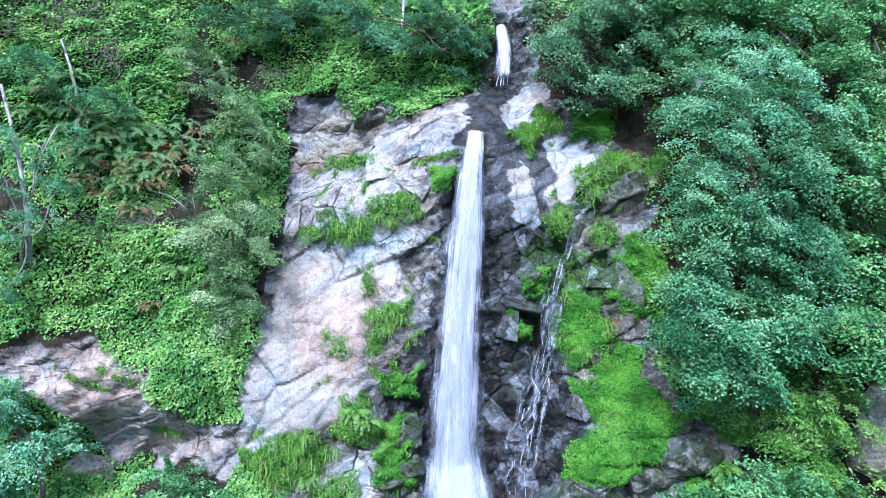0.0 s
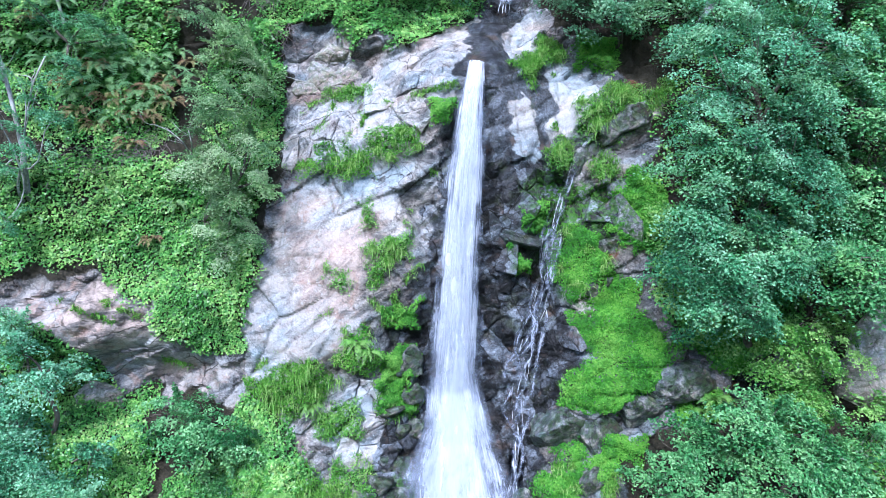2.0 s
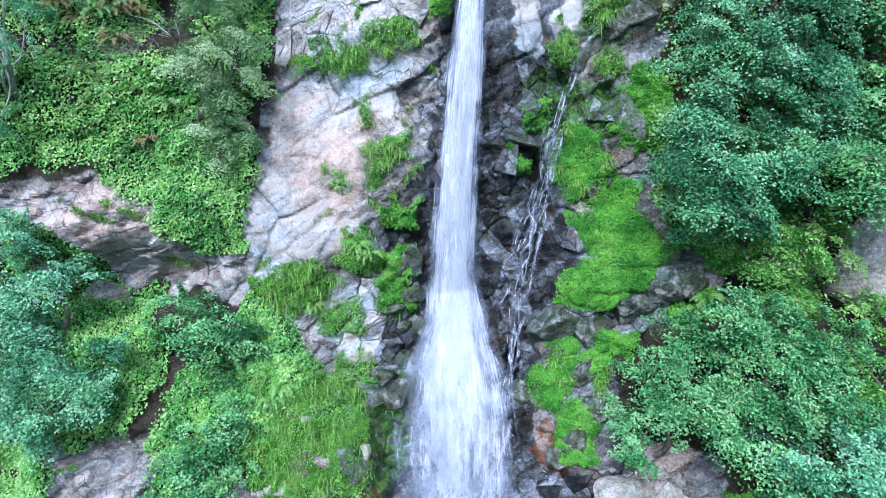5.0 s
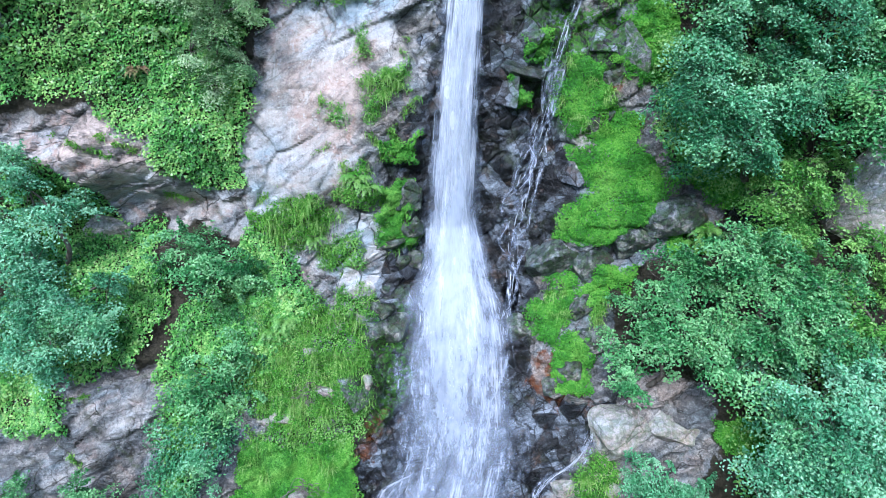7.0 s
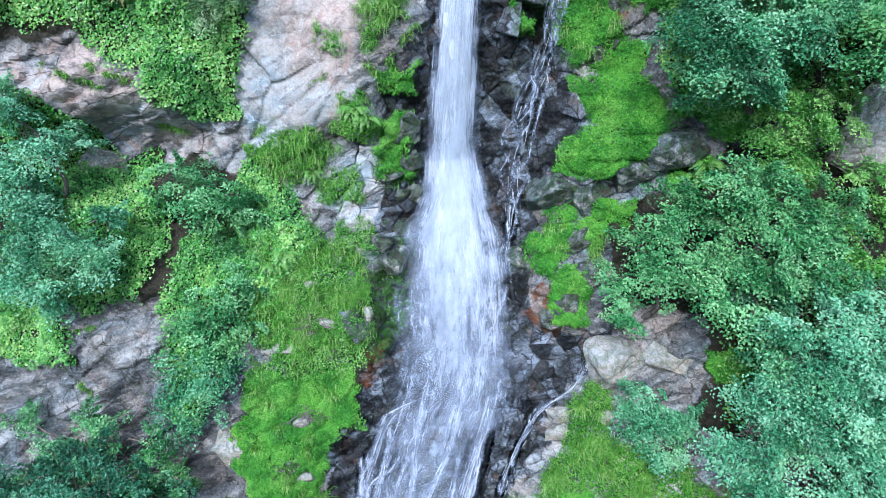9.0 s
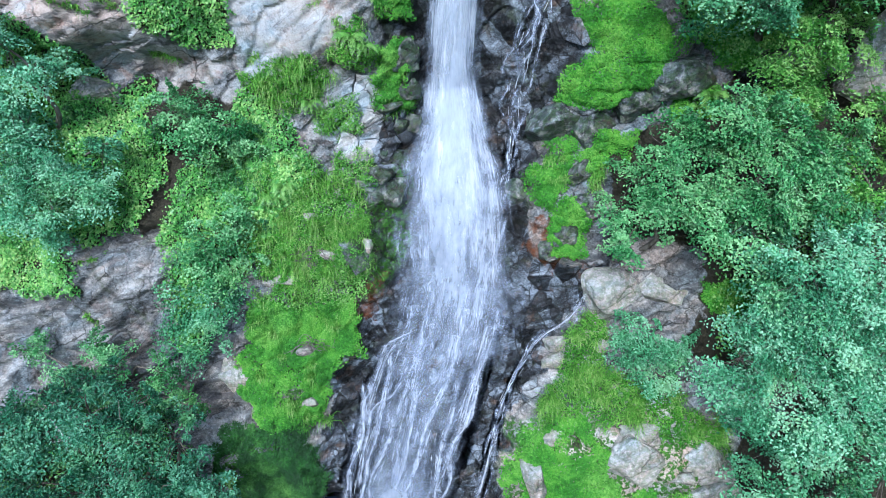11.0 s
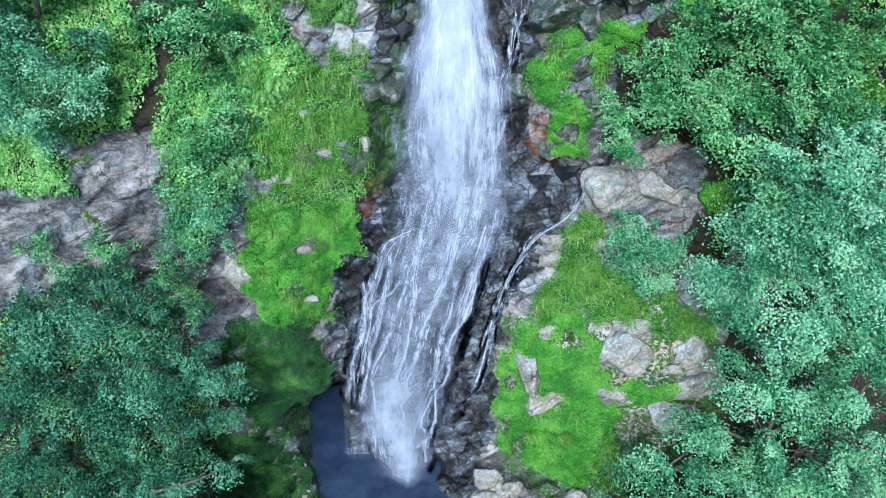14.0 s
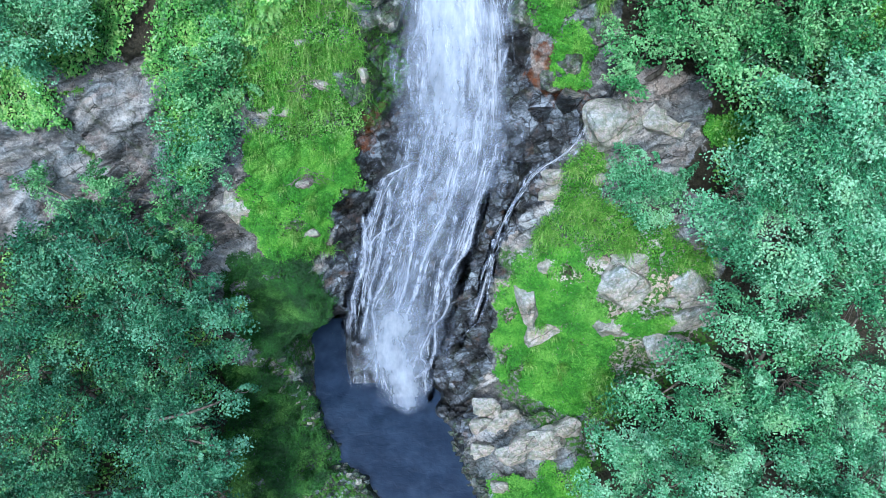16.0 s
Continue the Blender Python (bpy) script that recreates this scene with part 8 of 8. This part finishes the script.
bare_stem("bare_stem", "pale bare broken stem", [(-10.92, 18.50, 24.47), (-10.98, 18.34, 25.26), (-11.40, 18.64, 26.15)], 0.05, 0.03, BARK_PALE, 351, 1)
bare_stem("bare_stem", "thin bare leaning stem", [(-11.56, 17.29, 21.77), (-11.06, 16.97, 22.69), (-10.86, 17.34, 23.43)], 0.03, 0.02, BARK_PALE, 352, 2)
bare_stem("bare_stem", "pale dead branch in a shrub", [(-7.02, 17.81, 20.29), (-6.96, 16.53, 21.15), (-7.41, 16.56, 21.53)], 0.025, 0.01, BARK_PALE, 353, 4)
bare_stem("bare_stem", "pale dead branch in a shrub", [(-7.19, 17.82, 20.46), (-6.74, 16.56, 21.14), (-6.83, 16.63, 21.53)], 0.02, 0.01, BARK_PALE, 354, 3)
bare_stem("bare_stem", "pale thin trunk above the ivy", [(-1.38, 20.62, 26.28), (-1.31, 20.23, 27.08), (-1.33, 21.73, 28.63)], 0.05, 0.04, BARK_PALE, 355, 2)
bare_stem("bare_stem", "dark trunk above the ivy", [(-2.05, 20.78, 26.87), (-2.01, 21.02, 27.67), (-2.08, 22.31, 29.02)], 0.12, 0.1, BARK, 356, 0)
bare_stem("bare_stem", "dark trunk above the ivy", [(-1.71, 20.82, 26.88), (-1.72, 21.15, 27.70), (-1.75, 22.44, 29.06)], 0.1, 0.09, BARK, 357, 0)
bare_stem("bare_stem", "thin pale branch in the alder crown", [(8.55, 17.39, 19.51), (7.36, 14.77, 20.50), (7.62, 14.94, 21.32)], 0.03, 0.015, BARK_PALE, 358, 4)
bare_stem("bare_stem", "thin pale branch in a crown", [(-10.64, 10.15, 4.23), (-9.70, 9.13, 7.77), (-9.98, 9.35, 8.25)], 0.025, 0.012, BARK_PALE, 359, 3)
bare_stem("bare_stem", "thin dark branch in the alder crown", [(8.45, 17.59, 20.31), (7.15, 15.30, 21.74), (7.21, 15.69, 22.89)], 0.03, 0.015, BARK, 360, 5)
brush("grey-brown heap of dry hanging twigs", (-12.58, -4.53), 1.53, 160, 361, 0.8)
brush("grey-brown heap of dry hanging twigs", (-11.26, -4.84), 1.30, 140, 362, 1.2)
brush("grey-brown heap of dry hanging twigs", (-10.28, -3.68), 0.73, 90, 363, 1.8)
brush("grey-brown heap of dry hanging twigs", (-8.96, 2.29), 0.74, 80, 364, 0.5)
brush("grey-brown heap of dry hanging twigs", (-5.54, -3.47), 0.49, 60, 365, 1.6)
brush("grey-brown heap of dry hanging twigs", (-5.08, -2.12), 0.38, 50, 366, 1.6)
brush("grey-brown heap of dry hanging twigs", (-10.12, 2.77), 0.94, 70, 367, 0.3)
brush("grey-brown heap of dry hanging twigs", (-8.57, 2.46), 0.55, 60, 368, 0.8)
brush("grey-brown heap of dry hanging twigs", (-13.29, -3.68), 1.09, 90, 369, 0.8)
brush("grey-brown heap of dry hanging twigs", (-3.84, 17.52), 0.37, 40, 370, 0.3)
brush("grey-brown heap of dry hanging twigs", (-3.78, 14.58), 0.36, 40, 371, 0.3)
grass_tuft((-3.59, 9.61), 0.73, 65, 372)
grass_tuft((-5.15, 9.63), 0.87, 72, 373)
grass_tuft((-3.13, 9.24), 0.60, 99, 374)
grass_tuft((-4.99, 9.35), 0.76, 96, 375)
grass_tuft((-4.55, 8.96), 0.77, 71, 376)
grass_tuft((-3.75, 9.44), 0.66, 83, 377)
grass_tuft((-3.98, 9.11), 0.41, 71, 378)
grass_tuft((-4.14, 9.28), 0.78, 75, 379)
grass_tuft((-3.81, 8.82), 0.67, 79, 380)
grass_tuft((-4.76, 9.95), 0.67, 99, 381)
grass_tuft((-2.46, 2.82), 0.54, 94, 382)
grass_tuft((-1.23, 2.13), 0.55, 60, 383)
grass_tuft((-3.17, 2.91), 0.40, 109, 384)
grass_tuft((-1.57, 2.83), 0.49, 114, 385)
grass_tuft((-0.71, 2.55), 0.38, 112, 386)
grass_tuft((-2.76, 3.07), 0.63, 76, 387)
grass_tuft((-1.40, 2.45), 0.31, 70, 388)
grass_tuft((-1.92, 2.61), 0.52, 80, 389)
grass_tuft((-1.51, 5.45), 0.50, 60, 390)
grass_tuft((-1.51, 5.80), 0.28, 105, 391)
grass_tuft((-2.02, 5.52), 0.53, 116, 392)
grass_tuft((-1.39, 5.42), 0.50, 87, 393)
grass_tuft((-1.58, 5.95), 0.55, 60, 394)
grass_tuft((-1.24, 5.64), 0.47, 106, 395)
grass_tuft((2.71, -0.19), 0.39, 76, 396)
grass_tuft((3.13, -1.30), 0.61, 108, 397)
grass_tuft((2.51, 0.02), 0.36, 77, 398)
grass_tuft((3.58, -0.73), 0.59, 88, 399)
grass_tuft((3.02, -0.84), 0.54, 80, 400)
grass_tuft((3.45, -0.79), 0.33, 85, 401)
grass_tuft((4.07, 1.18), 0.43, 102, 402)
grass_tuft((5.25, 0.93), 0.45, 115, 403)
grass_tuft((4.94, 1.63), 0.40, 107, 404)
grass_tuft((4.34, 1.50), 0.32, 80, 405)
grass_tuft((5.22, 1.00), 0.39, 74, 406)
grass_tuft((4.86, 1.75), 0.39, 91, 407)
grass_tuft((4.49, 1.88), 0.61, 104, 408)
grass_tuft((4.60, 1.35), 0.41, 115, 409)
grass_tuft((3.81, 2.45), 0.38, 61, 410)
grass_tuft((3.63, 2.36), 0.42, 76, 411)
grass_tuft((3.42, 2.74), 0.38, 75, 412)
grass_tuft((3.36, 2.57), 0.43, 92, 413)
grass_tuft((4.77, 5.75), 0.41, 116, 414)
grass_tuft((4.20, 6.61), 0.48, 75, 415)
grass_tuft((3.95, 6.42), 0.48, 60, 416)
grass_tuft((3.89, 6.45), 0.31, 84, 417)
grass_tuft((4.23, 5.47), 0.52, 63, 418)
grass_tuft((4.66, 5.94), 0.45, 78, 419)
grass_tuft((3.59, 5.97), 0.39, 111, 420)
grass_tuft((3.69, 4.90), 0.55, 118, 421)
grass_tuft((-4.22, 15.08), 0.75, 107, 422)
grass_tuft((-3.69, 13.64), 0.70, 107, 423)
grass_tuft((-3.13, 15.40), 0.42, 60, 424)
grass_tuft((-3.82, 12.36), 0.82, 65, 425)
grass_tuft((-2.42, 13.15), 0.53, 79, 426)
grass_tuft((-3.24, 15.13), 0.73, 68, 427)
grass_tuft((-4.47, 13.51), 0.54, 116, 428)
grass_tuft((-3.24, 14.47), 0.52, 91, 429)
grass_tuft((-5.00, 12.81), 0.78, 74, 430)
grass_tuft((-3.37, 12.57), 0.78, 69, 431)
grass_tuft((-5.03, 14.17), 0.58, 69, 432)
grass_tuft((-5.27, 13.61), 0.56, 114, 433)
grass_tuft((-3.11, 13.61), 0.71, 73, 434)
grass_tuft((-4.23, 14.83), 0.84, 68, 435)
grass_tuft((-4.63, 14.67), 0.55, 80, 436)
grass_tuft((-5.39, 14.21), 0.46, 75, 437)
grass_tuft((-3.00, 12.49), 0.79, 79, 438)
grass_tuft((-3.84, 14.87), 0.45, 82, 439)
grass_tuft((-2.56, 12.73), 0.67, 114, 440)
grass_tuft((-3.24, 15.34), 0.67, 100, 441)
grass_tuft((-4.29, 13.72), 0.66, 78, 442)
grass_tuft((-2.33, 14.37), 0.66, 69, 443)
grass_tuft((-3.54, 20.28), 0.72, 94, 444)
grass_tuft((-4.97, 20.07), 0.41, 73, 445)
grass_tuft((-4.11, 20.26), 0.73, 62, 446)
grass_tuft((-3.90, 18.62), 0.47, 108, 447)
grass_tuft((-4.93, 17.03), 0.52, 103, 448)
grass_tuft((-4.69, 17.86), 0.55, 109, 449)
grass_tuft((-4.08, 19.99), 0.50, 99, 450)
grass_tuft((-3.23, 17.05), 0.70, 85, 451)
grass_tuft((-4.45, 19.33), 0.63, 88, 452)
grass_tuft((-3.84, 18.23), 0.43, 90, 453)
grass_tuft((-5.36, 16.72), 0.61, 68, 454)
grass_tuft((-4.06, 22.02), 0.70, 66, 455)
grass_tuft((-4.45, 19.66), 0.48, 82, 456)
grass_tuft((-5.33, 18.51), 0.55, 114, 457)
grass_tuft((-5.72, 18.07), 0.34, 118, 458)
grass_tuft((-3.39, 16.88), 0.54, 80, 459)
grass_tuft((4.73, 18.72), 0.70, 97, 460)
grass_tuft((3.51, 19.61), 0.48, 98, 461)
grass_tuft((7.08, 19.09), 0.76, 84, 462)
grass_tuft((8.68, 20.07), 0.66, 78, 463)
grass_tuft((4.85, 17.69), 0.44, 81, 464)
grass_tuft((4.42, 19.24), 0.50, 100, 465)
grass_tuft((8.55, 20.34), 0.51, 88, 466)
grass_tuft((4.78, 19.39), 0.63, 107, 467)
grass_tuft((7.65, 20.25), 0.43, 112, 468)
grass_tuft((5.08, 19.55), 0.53, 68, 469)
grass_tuft((8.62, 20.08), 0.46, 75, 470)
grass_tuft((5.98, 19.74), 0.54, 63, 471)
grass_tuft((4.28, 19.04), 0.77, 61, 472)
grass_tuft((4.60, 18.53), 0.40, 89, 473)
grass_tuft((6.05, 19.37), 0.45, 85, 474)
grass_tuft((4.29, 17.49), 0.64, 62, 475)
grass_tuft((5.80, 19.65), 0.49, 62, 476)
grass_tuft((7.93, 20.03), 0.57, 110, 477)
grass_tuft((4.83, 19.38), 0.51, 60, 478)
grass_tuft((4.24, 18.83), 0.75, 84, 479)
grass_tuft((5.92, 19.93), 0.84, 97, 480)
grass_tuft((4.18, 17.51), 0.73, 117, 481)
grass_tuft((3.37, 19.61), 0.83, 115, 482)
grass_tuft((3.94, 19.22), 0.69, 61, 483)
grass_tuft((3.20, 19.94), 0.62, 100, 484)
grass_tuft((5.68, 19.89), 0.43, 66, 485)
grass_tuft((4.29, 25.50), 0.50, 90, 486)
grass_tuft((5.30, 26.20), 0.47, 104, 487)
grass_tuft((3.15, 24.87), 0.65, 79, 488)
grass_tuft((4.64, 24.02), 0.60, 89, 489)
grass_tuft((3.86, 23.53), 0.50, 107, 490)
grass_tuft((4.34, 24.97), 0.55, 93, 491)
grass_tuft((5.69, 25.06), 0.60, 106, 492)
grass_tuft((3.41, 23.19), 0.71, 83, 493)
grass_tuft((4.21, 24.84), 0.65, 72, 494)
grass_tuft((3.26, 23.96), 0.63, 85, 495)
grass_tuft((-6.08, 28.82), 0.59, 78, 496)
grass_tuft((-4.24, 27.78), 0.62, 64, 497)
grass_tuft((-5.19, 27.76), 0.61, 68, 498)
grass_tuft((-6.35, 25.61), 0.55, 86, 499)
grass_tuft((-4.40, 28.97), 0.68, 96, 500)
grass_tuft((-5.96, 25.93), 0.45, 96, 501)
grass_tuft((-6.32, 26.49), 0.62, 108, 502)
grass_tuft((-5.69, 29.71), 0.63, 81, 503)
grass_tuft((-5.50, 25.96), 0.65, 114, 504)
grass_tuft((-5.06, 27.10), 0.48, 78, 505)
grass_tuft((-6.88, 27.79), 0.54, 99, 506)
grass_tuft((-4.39, 29.11), 0.44, 115, 507)
grass_tuft((4.63, 12.30), 0.55, 109, 508)
grass_tuft((4.61, 12.57), 0.57, 112, 509)
grass_tuft((3.37, 12.49), 0.28, 101, 510)
grass_tuft((2.87, 12.50), 0.28, 63, 511)
grass_tuft((4.84, 11.89), 0.48, 82, 512)
grass_tuft((3.66, 12.41), 0.57, 85, 513)
grass_tuft((3.29, 11.98), 0.53, 102, 514)
grass_tuft((3.70, 11.88), 0.35, 106, 515)

# ---- the blocks of the wall ----
build_blocks()
